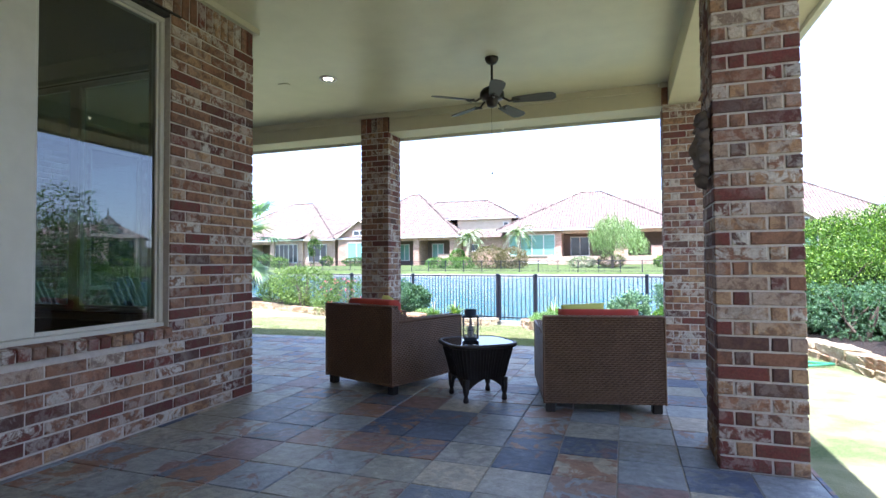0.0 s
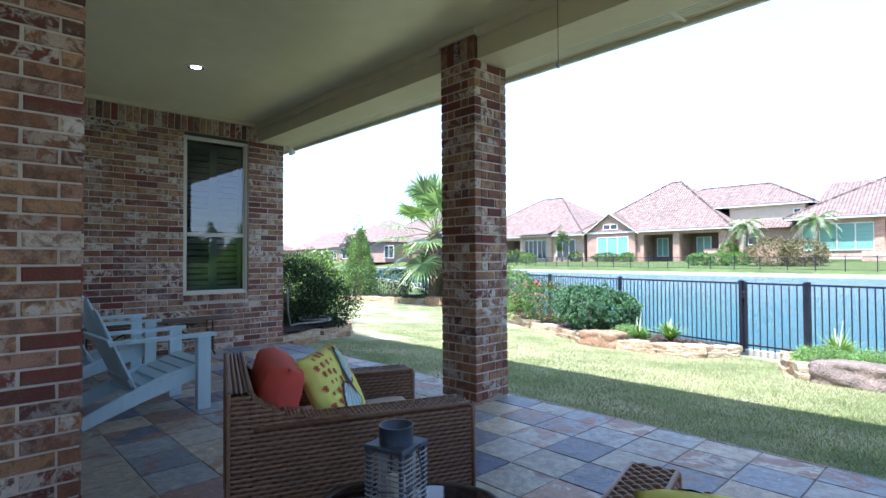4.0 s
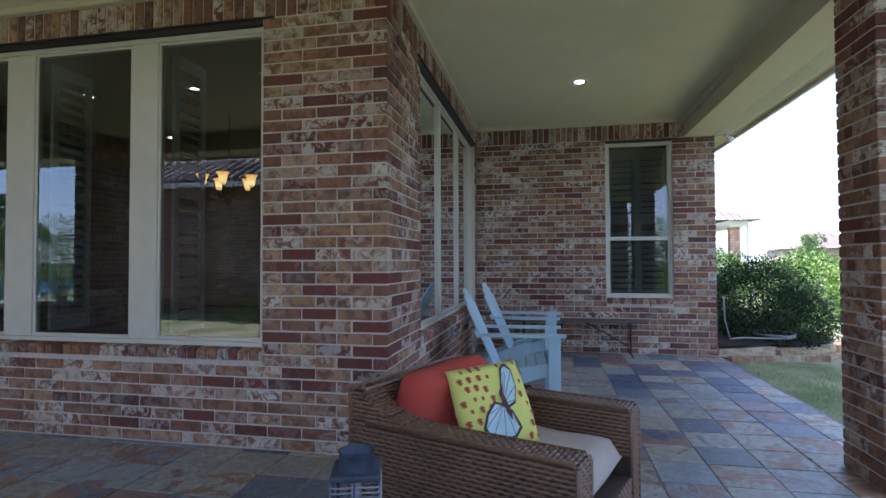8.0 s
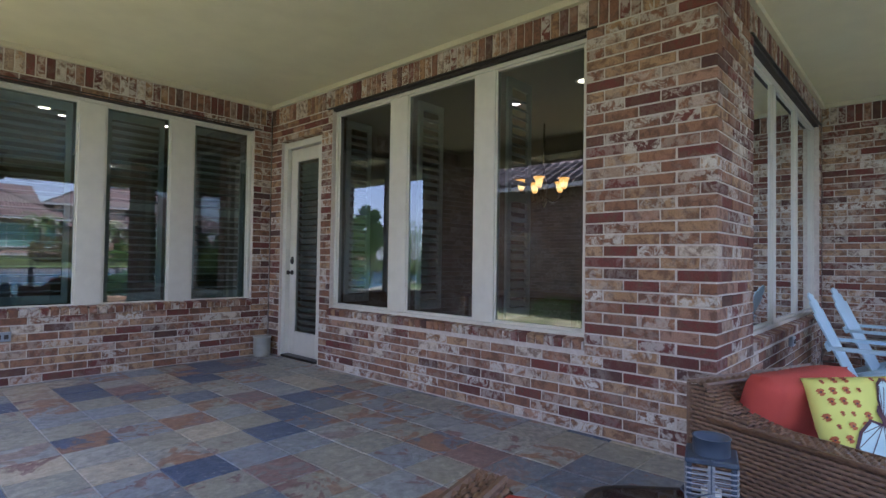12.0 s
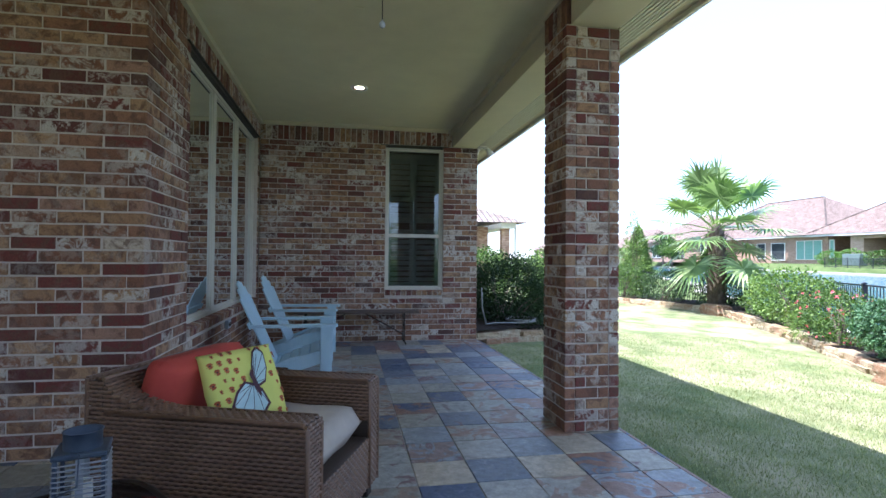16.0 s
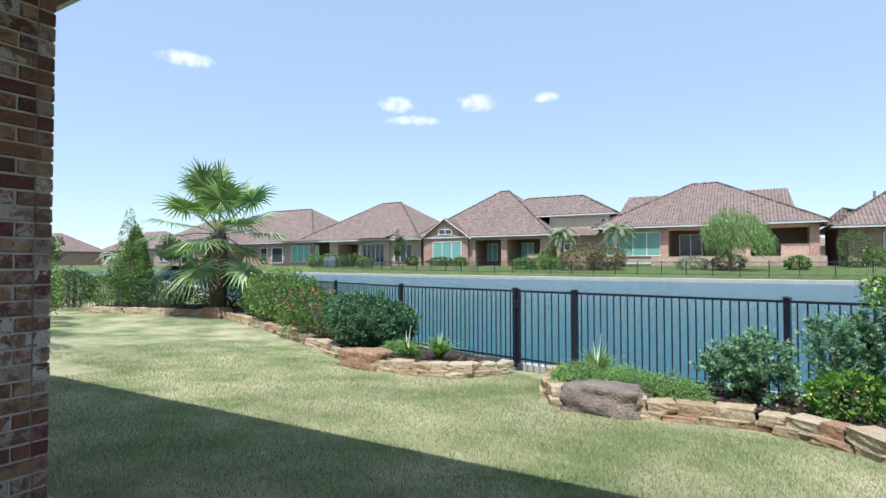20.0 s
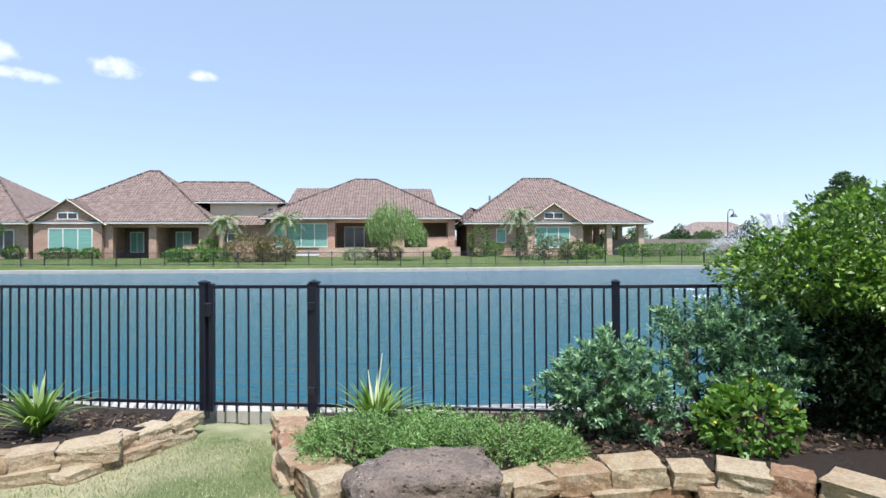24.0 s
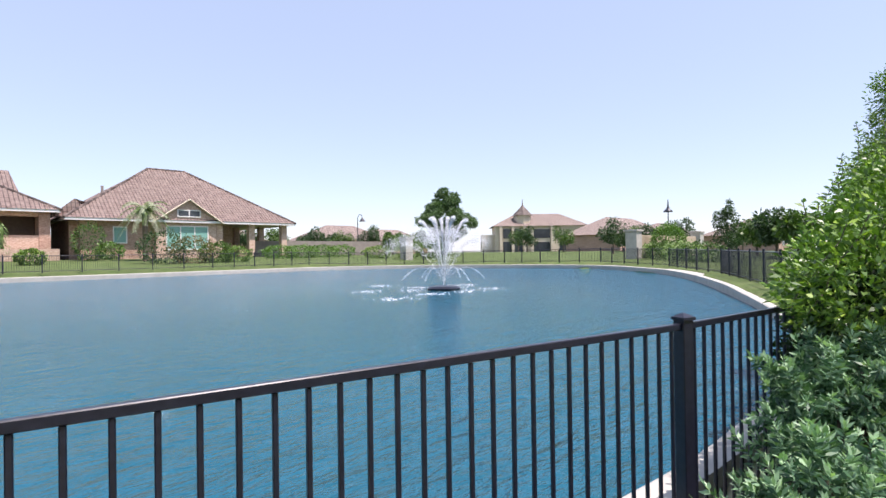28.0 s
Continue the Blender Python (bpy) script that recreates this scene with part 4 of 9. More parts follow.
def soil(name, pts, lift, label):
    bm = bmesh.new()
    f = bm.faces.new([bm.verts.new((x, y, 0)) for x, y in pts])
    bmesh.ops.triangulate(bm, faces=[f])
    bmesh.ops.subdivide_edges(bm, edges=bm.edges[:], cuts=5, use_grid_fill=True)
    for v in bm.verts:
        v.co.z = height(v.co.x, v.co.y) + lift + 0.03 * noise.noise(v.co * 3.0)
    return solid(name, bm, M["soil"], label, "soil", "structure", smooth=True)


soil("soil", [(x, y + 0.12) for x, y in BED1] + [(-4.7, 12.45), (-4.2, 12.25), (-3.5, 12.35), (-3.05, 12.55), (-2.85, 13.2), (-2.9, 13.5), (-5.4, 14.4), (-7.8, 15.3), (-10.2, 16.5), (-12.4, 17.6), (-14.7, 17.4), (-17.5, 16.3)], 0.17, "dark mulch in the lake side bed")
soil("soil", [(-1.95, 13.25), (-1.72, 12.2), (-1.45, 11.75), (-0.7, 11.52), (-0.3, 11.6), (0.4, 11.67), (0.72, 11.57), (1.08, 11.33), (1.6, 10.65), (2.0, 10.2), (2.38, 9.3), (2.5, 8.4), (2.62, 7.6), (2.85, 5.4), (7.6, 5.4), (7.6, 11.3), (5.3, 12.2), (2.9, 12.75), (0.5, 13.02), (-1.9, 13.3)], 0.15, "dark mulch in the bed by the lake fence")
soil("soil", [(-6.79, 7.4), (-6.92, 7.6), (-7.12, 8.1), (-7.67, 8.9), (-8.27, 9.38), (-9.47, 9.7), (-11.4, 9.8), (-11.4, 7.4)], 0.2, "dark mulch by the house corner")


def boulder(label, x, y, L, W, H, rz, material, seed, rough=0.3, square=0.35):
    bm_me = rock_mesh(L, W, H, seed, rough, 11, square)
    ob = part("boulder", bm_me, material, m=pose(x, y, height(x, y) - 0.07, 0, 0, rz), smooth=True)
    return tagged(ob, label, "boulder")


boulder("large pitted grey-brown boulder set in the stone edging", -0.92, 11.55, 0.74, 0.50, 0.34, 3, M["boulder"], 21, 0.24, 0.42)
boulder("flat reddish sandstone boulder in the edging", -4.62, 12.38, 0.78, 0.45, 0.34, -12, M["red_boulder"], 22, 0.18, 0.5)
boulder("square tan boulder below the palm", -12.9, 16.0, 0.80, 0.45, 0.36, 0, M["red_boulder"], 23, 0.15, 0.55)
boulder("small golden rock in the bed by the gate", -1.72, 12.75, 0.30, 0.24, 0.26, 30, M["stone"], 24, 0.3)


# ---- plants ----
def mulch(label, x0, y0, x1, y1, n, seed, back):
    """Loose bark chips on a bed, kept before the line of the fence."""
    rng = np.random.default_rng(seed)
    x, y = rng.uniform(x0, x1, n), rng.uniform(y0, y1, n)
    keep = (y < back(x)) 
    x, y = x[keep], y[keep]
    z = land_z(np.c_[x, y]) + 0.158 + rng.uniform(-0.004, 0.022, len(x))
    a = rng.uniform(0, 6.28, len(x))
    D = np.c_[np.cos(a), np.sin(a), rng.normal(size=len(x)) * 0.25]
    V, F = leaf_arrays(np.c_[x, y, z], D, 0.05, 0.017, rng, 0.3, 0.0, 0.6)
    ob = part("mulch_chips", mesh_np("mulch_chips", V, F, [M["chips"]]), None)
    return tagged(ob, label, "mulch", "", "stuff")


def leaf_arrays(P, D, length, width, rng, fold=0.25, droop=0.15, lvar=0.35):
    """Folded leaves at P along D: four corners each."""
    n = len(P)
    D = D / np.linalg.norm(D, axis=1)[:, None]
    ref = rng.normal(size=(n, 3))
    S = np.cross(D, ref)
    S /= np.linalg.norm(S, axis=1)[:, None] + 1e-9
    N = np.cross(S, D)
    L = length * (1 + lvar * (rng.random(n) * 2 - 1))[:, None]
    Wd = width * (1 + lvar * (rng.random(n) * 2 - 1))[:, None]
    tip = P + D * L - np.array([0, 0, 1]) * L * droop
    mid = P + D * L * 0.5 + N * Wd * fold
    a, b = mid + S * Wd * 0.5, mid - S * Wd * 0.5
    V = np.stack([P, a, tip, b], axis=1).reshape(-1, 3)
    F = np.arange(4 * n).reshape(n, 4)
    return V, F


def mesh_np(name, V, F, materials, index=None):
    me = bpy.data.meshes.new(name)
    k = F.shape[1]
    me.vertices.add(len(V))
    me.vertices.foreach_set("co", np.ascontiguousarray(V, dtype=np.float32).ravel())
    me.loops.add(F.size)
    me.loops.foreach_set("vertex_index", np.ascontiguousarray(F, dtype=np.int32).ravel())
    me.polygons.add(len(F))
    me.polygons.foreach_set("loop_start", np.arange(0, F.size, k, dtype=np.int32))
    for m in materials:
        me.materials.append(m)
    if index is not None:
        me.polygons.foreach_set("material_index", np.ascontiguousarray(index, dtype=np.int32))
    me.update(calc_edges=True)
    me.validate()
    return me


def lumpy(rng, blobs, n, shell=0.72):
    """Points near the surface of a union of ellipsoids (cx, cy, cz, rx, ry, rz), with the way outwards."""
    blobs = np.array(blobs, float)
    w = blobs[:, 3] * blobs[:, 5]
    pick = rng.choice(len(blobs), n * 2, p=w / w.sum())
    d = rng.normal(size=(n * 2, 3))
    d /= np.linalg.norm(d, axis=1)[:, None]
    r = shell + (1.04 - shell) * np.sqrt(rng.random(n * 2))
    r *= 1 + 0.13 * np.sin(d[:, 0] * 7 + pick) * np.cos(d[:, 2] * 6 + 2 * pick) + 0.08 * np.sin(d[:, 1] * 13)
    B = blobs[pick]
    P = B[:, :3] + d * B[:, 3:] * r[:, None]
    depth = np.min(np.linalg.norm((P[:, None] - blobs[None, :, :3]) / blobs[None, :, 3:], axis=2), axis=1)
    keep = (depth > shell * 0.93) & (P[:, 2] > -0.02)
    P, d = P[keep][:n], d[keep][:n]
    return P, d


def shrub(name, label, x, y, z, blobs, material, n, length, width, rng_seed, style="leaf", flowers=None, stems=6, category="shrub", twig=None, shell=0.72, droop=0.12, inner=None):
    """A shrub: stems, and a crown of single leaves, rosettes or sprays."""
    rng = np.random.default_rng(rng_seed)
    th = thing(name, label, category, Matrix.Translation((x, y, z)))
    P, d = lumpy(rng, blobs, n, shell)
    if style == "rosette":
        k = 17
        axis = d * 0.7 + np.array([0, 0, 0.55]) + rng.normal(size=d.shape) * 0.25
        axis /= np.linalg.norm(axis, axis=1)[:, None]
        PP, DD = np.repeat(P, k, 0), np.repeat(axis, k, 0)
        side = rng.normal(size=DD.shape)
        side -= DD * np.sum(side * DD, axis=1)[:, None]
        side /= np.linalg.norm(side, axis=1)[:, None]
        tilt = rng.uniform(0.35, 1.35, len(DD))[:, None]
        V, F = leaf_arrays(PP + DD * rng.uniform(-0.25, 0.45, len(DD))[:, None] * length, DD * np.cos(tilt) + side * np.sin(tilt), length, width, rng, 0.1, 0.05)
    elif style == "brush":
        # short shoots set all round with narrow leaves, pale at the growing tips
        k = 46
        axis = d * 0.75 + np.array([0, 0, 0.5]) + rng.normal(size=d.shape) * 0.3
        axis /= np.linalg.norm(axis, axis=1)[:, None]
        long = rng.uniform(2.2, 3.8, len(P)) * length
        s = np.tile(np.linspace(0, 1, k), len(P))
        PP = np.repeat(P, k, 0) + np.repeat(axis, k, 0) * (s * np.repeat(long, k))[:, None]
        DD = np.repeat(axis, k, 0)
        side = rng.normal(size=DD.shape)
        side -= DD * np.sum(side * DD, axis=1)[:, None]
        side /= np.linalg.norm(side, axis=1)[:, None]
        tilt = (1.25 - 0.75 * s ** 3 + rng.normal(size=len(s)) * 0.12)[:, None]
        out = DD * np.cos(tilt) + side * np.sin(tilt)
        young = s > 0.80
        Vy, Fy = leaf_arrays(PP[young], out[young], length * 0.85, width, rng, 0.1, 0.0)
        part("young_growth", mesh_np("young_growth", Vy, Fy, [M["leaf_pitt_young"]]), None, th, "pale young leaf tips")
        V, F = leaf_arrays(PP[~young], out[~young], length, width, rng, 0.1, 0.05)
    elif style == "spray":
        k = 7
        axis = d + np.array([0, 0, 0.35]) + rng.normal(size=d.shape) * 0.35
        axis /= np.linalg.norm(axis, axis=1)[:, None]
        PP, DD = np.repeat(P, k, 0), np.repeat(axis, k, 0)
        s = np.tile(np.linspace(-0.9, 0.9, k), len(P))[:, None]
        side = rng.normal(size=P.shape)
        side = np.repeat(side, k, 0)
        side -= DD * np.sum(side * DD, axis=1)[:, None]
        side /= np.linalg.norm(side, axis=1)[:, None]
        flip = np.tile(np.array([1, -1, 1, -1, 1, -1, 0.2]), len(P))[:, None]
        V, F = leaf_arrays(PP + DD * s * length * 1.3, DD * 0.8 + side * flip * 0.9, length, width, rng, 0.2, droop)
    else:
        D = d * 0.75 + rng.normal(size=d.shape) * 0.55 + np.array([0, 0, 0.25])
        V, F = leaf_arrays(P, D, length, width, rng, 0.22, droop)
    part("foliage", mesh_np("foliage", V, F, [material]), None, th)
    # leaves inside the crown, their colour near black for the shade there
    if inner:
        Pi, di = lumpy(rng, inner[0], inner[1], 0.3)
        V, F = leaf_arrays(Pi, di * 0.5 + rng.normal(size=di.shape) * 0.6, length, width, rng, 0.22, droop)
        part("inner_foliage", mesh_np("inner_foliage", V, F, [M["leaf_deep"]]), None, th, "inner leaves coloured dark for the shade in the crown")
    if stems:
        bm = bmesh.new()
        for i in range(stems):
            b = blobs[i % len(blobs)]
            a = rng.uniform(0, 6.28)
            foot = Vector((0.12 * math.cos(a), 0.12 * math.sin(a), -0.05))
            tip = Vector((b[0] + rng.uniform(-0.4, 0.4) * b[3], b[1] + rng.uniform(-0.4, 0.4) * b[4], b[2] + 0.45 * b[5]))
            mid = foot.lerp(tip, 0.5) + Vector((rng.uniform(-0.08, 0.08), rng.uniform(-0.08, 0.08), 0.05))
            tube(bm, [foot, mid, tip], [0.022, 0.014, 0.006], 6)
        part("stem", bm, M["bark"], th, "grey-brown woody stems")
    if flowers:
        mat, count, size = flowers
        Pf, df = lumpy(rng, blobs, count, 0.97)
        k = 7
        PP = np.repeat(Pf, k, 0)
        DD = np.repeat(df, k, 0) * 0.5 + rng.normal(size=(len(PP), 3)) * 0.7
        V, F = leaf_arrays(PP, DD, size, size * 0.9, rng, 0.2, 0.0)
        part("flower", mesh_np("flower", V, F, [mat]), None, th)
    return th


M["bark"] = surface("bark", (0.10, 0.075, 0.055), (0.17, 0.13, 0.10), 30, 0.9, 0.8, 0.01, stretch=(1, 1, 0.25))
M["leaf_gloss"] = leaf_material("ligustrum_leaves", (0.030, 0.078, 0.012), (0.115, 0.215, 0.030), 0.40, (0.32, 0.46, 0.075))
# own green of the corner shrub; inside other shrubs it paints the shade
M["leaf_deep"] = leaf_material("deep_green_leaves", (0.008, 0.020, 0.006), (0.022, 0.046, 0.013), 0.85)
M["leaf_pitt"] = leaf_material("pittosporum_leaves", (0.028, 0.080, 0.042), (0.095, 0.190, 0.100), 0.5, (0.20, 0.32, 0.18))
M["leaf_pitt_young"] = leaf_material("young_pittosporum_leaves", (0.16, 0.29, 0.16), (0.31, 0.45, 0.27), 0.5)
M["leaf_mid"] = leaf_material("shrub_leaves", (0.020, 0.052, 0.010), (0.075, 0.135, 0.028), 0.5, (0.16, 0.25, 0.06))
M["leaf_light"] = leaf_material("light_shrub_leaves", (0.045, 0.09, 0.018), (0.135, 0.22, 0.045), 0.5, (0.26, 0.36, 0.09))
M["leaf_dark"] = leaf_material("dark_shrub_leaves", (0.014, 0.038, 0.013), (0.046, 0.088, 0.030), 0.55)
M["leaf_juniper"] = leaf_material("juniper_sprays", (0.070, 0.150, 0.042), (0.215, 0.335, 0.120), 0.65)
M["leaf_lantana"] = leaf_material("lantana_leaves", (0.05, 0.12, 0.018), (0.13, 0.25, 0.045), 0.5)
M["leaf_strap"] = leaf_material("strap_leaves", (0.06, 0.12, 0.02), (0.16, 0.25, 0.055), 0.4, (0.30, 0.37, 0.11))
M["leaf_willow"] = leaf_material("willow_leaves", (0.10, 0.17, 0.05), (0.24, 0.33, 0.13), 0.5)
M["leaf_palm"] = leaf_material("palm_fans", (0.060, 0.115, 0.034), (0.20, 0.285, 0.105), 0.3, (0.40, 0.47, 0.25))
M["leaf_grey"] = leaf_material("dry_palm_leaves", (0.16, 0.19, 0.12), (0.29, 0.32, 0.22), 0.6)
M["petal_yellow"] = leaf_material("yellow_petals", (0.75, 0.50, 0.02), (0.85, 0.62, 0.05), 0.6)
M["petal_red"] = leaf_material("red_petals", (0.55, 0.07, 0.12), (0.70, 0.20, 0.26), 0.6)
M["petal_white"] = leaf_material("pale_flower_stalk", (0.62, 0.60, 0.48), (0.72, 0.70, 0.60), 0.6)


def gz(x, y, lift=0.15):
    return height(x, y) + lift


M["chips"] = leaf_material("bark_chips", (0.030, 0.020, 0.014), (0.12, 0.080, 0.055), 0.9, (0.26, 0.19, 0.14))
mulch("dark bark mulch round the bed's shrubs", -1.3, 11.75, 2.9, 12.95, 5200, 5, lambda x: 12.95 - 0.10 * x)
mulch("dark bark mulch round the lilies", -5.3, 12.55, -3.0, 13.9, 2600, 6, lambda x: 13.35 - 0.36 * (x + 3.0))

# big glossy shrub at the right, with tall shoots
shrub("ligustrum_shrub", "tall glossy green shrub with long shoots at the fence", 3.05, 12.45, gz(3.05, 12.45),
      [(-1.0, -0.05, 1.12, 0.75, 0.50, 0.34), (-0.5, -0.25, 1.34, 0.8, 0.6, 0.40), (0.5, -0.30, 1.55, 0.9, 0.75, 0.52), (1.3, -0.3, 1.62, 0.9, 0.8, 0.55), (2.0, -0.4, 1.62, 0.9, 0.95, 0.75), (0.2, -0.65, 1.30, 0.75, 0.5, 0.30), (1.2, -0.85, 1.45, 0.85, 0.6, 0.36), (-0.70, -0.62, 1.06, 0.60, 0.50, 0.26), (-0.15, -1.0, 1.15, 0.65, 0.5, 0.28), (0.5, -1.25, 1.22, 0.8, 0.5, 0.28)],
      M["leaf_gloss"], 62000, 0.050, 0.022, 41, stems=14, shell=0.5,
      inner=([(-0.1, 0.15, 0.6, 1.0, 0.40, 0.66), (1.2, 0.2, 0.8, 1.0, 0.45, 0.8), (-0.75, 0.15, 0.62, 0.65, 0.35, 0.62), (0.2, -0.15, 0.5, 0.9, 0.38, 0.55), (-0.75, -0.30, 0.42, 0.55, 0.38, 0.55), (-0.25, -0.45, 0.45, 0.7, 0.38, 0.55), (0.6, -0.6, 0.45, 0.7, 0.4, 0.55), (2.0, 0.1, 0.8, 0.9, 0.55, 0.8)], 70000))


def shoots(th, rng_seed, spots, mat, length=0.06):
    """Long bare shoots with paired leaves that stand out of a crown."""
    rng = np.random.default_rng(rng_seed)
    P, D = [], []
    bm = bmesh.new()
    for (x, y, z, h) in spots:
        lean = rng.normal(size=3) * 0.22
        lean[2] = 1
        n = int(h / 0.028)
        pts = []
        for i in range(n + 1):
            t = i / n
            p = np.array([x, y, z]) + lean * h * t + np.array([0.05 * math.sin(4 * t + x), 0.05 * math.cos(3 * t + y), 0])
            pts.append(tuple(p))
            for s in (1, -1):
                a = i * 1.6 + (0 if s > 0 else math.pi)
                P.append(p)
                D.append((math.cos(a) * 0.9, math.sin(a) * 0.9, 0.55))
        tube(bm, pts[::4] + [pts[-1]], 0.003, 4)
    V, F = leaf_arrays(np.array(P), np.array(D), length, length * 0.45, rng, 0.2, 0.1)
    part("shoot", mesh_np("shoot", V, F, [mat]), None, th)
    part("shoot_stem", bm, M["bark"], th)


rs = random.Random(8)
big = bpy.data.objects["ligustrum_shrub"]
shoots(big, 9, [(x, rs.uniform(-0.55, 0.45), 1.22 + 0.30 * (x + 0.8) + rs.uniform(-0.35, 0.15), rs.uniform(0.14, 0.42)) for x in [rs.uniform(-1.55, 2.2) for _ in range(120)]], M["leaf_gloss"], 0.052)
# grey-green rosette shrubs
shrub("pittosporum_shrub", "grey-green shrub with leaf rosettes in the bed", 0.36, 12.36, gz(0.36, 12.36),
      [(0, 0, 0.32, 0.30, 0.30, 0.22), (-0.24, -0.08, 0.3, 0.20, 0.22, 0.14), (0.16, 0.05, 0.46, 0.22, 0.22, 0.15), (-0.04, -0.12, 0.42, 0.22, 0.20, 0.14), (0.12, -0.2, 0.2, 0.24, 0.2, 0.16)],
      M["leaf_pitt"], 250, 0.047, 0.0135, 51, "brush", stems=14, shell=0.35, flowers=(M["petal_red"], 2, 0.016))
shrub("pittosporum_shrub", "taller grey-green shrub with leaf rosettes by the fence", 1.22, 12.44, gz(1.22, 12.44),
      [(0, 0, 0.50, 0.29, 0.28, 0.28), (0.0, -0.15, 0.33, 0.30, 0.28, 0.2), (0.18, 0, 0.70, 0.24, 0.24, 0.15), (0.3, -0.12, 0.48, 0.29, 0.28, 0.3), (-0.14, 0.1, 0.66, 0.17, 0.18, 0.12)],
      M["leaf_pitt"], 310, 0.047, 0.0135, 52, "brush", stems=14, shell=0.35, flowers=(M["petal_red"], 3, 0.016))
shrub("pittosporum_shrub", "rounded grey-green shrub with leaf rosettes", -5.45, 13.55, gz(-5.45, 13.55),
      [(0, 0, 0.46, 0.74, 0.6, 0.42), (-0.4, 0, 0.55, 0.5, 0.45, 0.36), (0.4, 0.0, 0.42, 0.48, 0.45, 0.34)],
      M["leaf_pitt"], 1700, 0.06, 0.021, 53, "rosette", stems=8)
for i, (x, y, s) in enumerate(((3.25, 9.3, 0.9), (3.9, 8.0, 1.0), (3.35, 10.3, 0.8), (4.3, 6.6, 1.0))):
    shrub("pittosporum_shrub", "grey-green shrub with leaf rosettes behind stone edging", x, y, gz(x, y),
          [(0, 0, 0.4 * s, 0.6 * s, 0.6 * s, 0.38 * s), (0.3, 0.1, 0.5 * s, 0.5 * s, 0.5 * s, 0.35 * s), (-0.3, 0.1, 0.5 * s, 0.45 * s, 0.5 * s, 0.33 * s)],
          M["leaf_pitt"], 520, 0.05, 0.014, 61 + i, "rosette", stems=7)
shrub("ligustrum_shrub", "bright green glossy shrub beyond the bed", 4.2, 11.1, gz(4.2, 11.1),
      [(0, 0, 0.55, 0.95, 0.8, 0.58), (0.5, 0, 0.85, 0.7, 0.65, 0.45), (-0.6, 0, 0.65, 0.6, 0.55, 0.45), (0.1, 0.1, 1.1, 0.35, 0.35, 0.3)], M["leaf_gloss"], 6000, 0.06, 0.03, 66, stems=9)
shrub("ligustrum_shrub", "bright green glossy shrub beyond the bed", 5.6, 9.6, gz(5.6, 9.6),
      [(0, 0, 0.55, 0.9, 0.85, 0.58), (0.5, 0, 0.8, 0.65, 0.6, 0.45), (-0.3, 0.2, 0.95, 0.4, 0.4, 0.35)], M["leaf_gloss"], 4500, 0.06, 0.03, 67, stems=8)
shrub("ligustrum_shrub", "dark glossy shrub leaning over the stone edging", 3.15, 10.75, gz(3.15, 10.75),
      [(-0.1, 0.1, 0.75, 0.50, 0.55, 0.34), (0.5, -0.3, 0.95, 0.65, 0.7, 0.45), (0.2, 0.6, 1.0, 0.6, 0.5, 0.4), (0.9, 0.3, 1.2, 0.6, 0.6, 0.45)],
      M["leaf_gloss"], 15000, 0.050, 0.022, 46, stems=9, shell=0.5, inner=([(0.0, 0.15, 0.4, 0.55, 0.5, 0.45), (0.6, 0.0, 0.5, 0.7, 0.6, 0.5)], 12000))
# loose young tree past the glossy shrub
shrub("feathery_tree", "slender young tree with loose light green foliage", 6.1, 12.6, gz(6.1, 12.6, 0.05),
      [(0, 0, 1.4, 0.7, 0.65, 0.55), (0.4, 0.1, 1.95, 0.7, 0.65, 0.5), (-0.2, 0.0, 2.3, 0.45, 0.45, 0.4), (0.3, 0, 2.75, 0.4, 0.4, 0.42), (0.2, 0.1, 3.25, 0.2, 0.2, 0.3), (0.9, 0.2, 2.4, 0.45, 0.45, 0.38)],
      M["leaf_light"], 4200, 0.055, 0.018, 68, "spray", stems=12, category="tree", shell=0.2)
# leafy trees over the bed at the side of the house
for i, (x, y, k) in enumerate(((5.9, 8.7, 1.0), (7.5, 7.5, 0.92))):
    shrub("garden_tree", "leafy dark green tree in the side bed", x, y, gz(x, y, 0.05),
          [(0, 0, 1.3 * k, 1.1, 1.0, 0.8 * k), (0.5, 0.1, 1.9 * k, 0.9, 0.85, 0.6 * k), (-0.5, 0.0, 1.8 * k, 0.8, 0.8, 0.55 * k), (0.05, 0.1, 2.45 * k, 0.75, 0.7, 0.5 * k), (-0.3, 0.2, 0.7 * k, 0.8, 0.8, 0.5 * k)],
          M["leaf_mid"], 5200, 0.075, 0.036, 165 + i, stems=10, category="tree", shell=0.4)
# lantana
shrub("lantana_shrub", "bright green lantana with small yellow flowers", 1.12, 11.92, gz(1.12, 11.92),
      [(0, 0, 0.18, 0.27, 0.24, 0.20), (0.08, 0.05, 0.26, 0.18, 0.17, 0.13), (-0.13, 0, 0.14, 0.20, 0.19, 0.15)], M["leaf_lantana"], 900, 0.060, 0.040, 71, flowers=(M["petal_yellow"], 34, 0.012), stems=7)
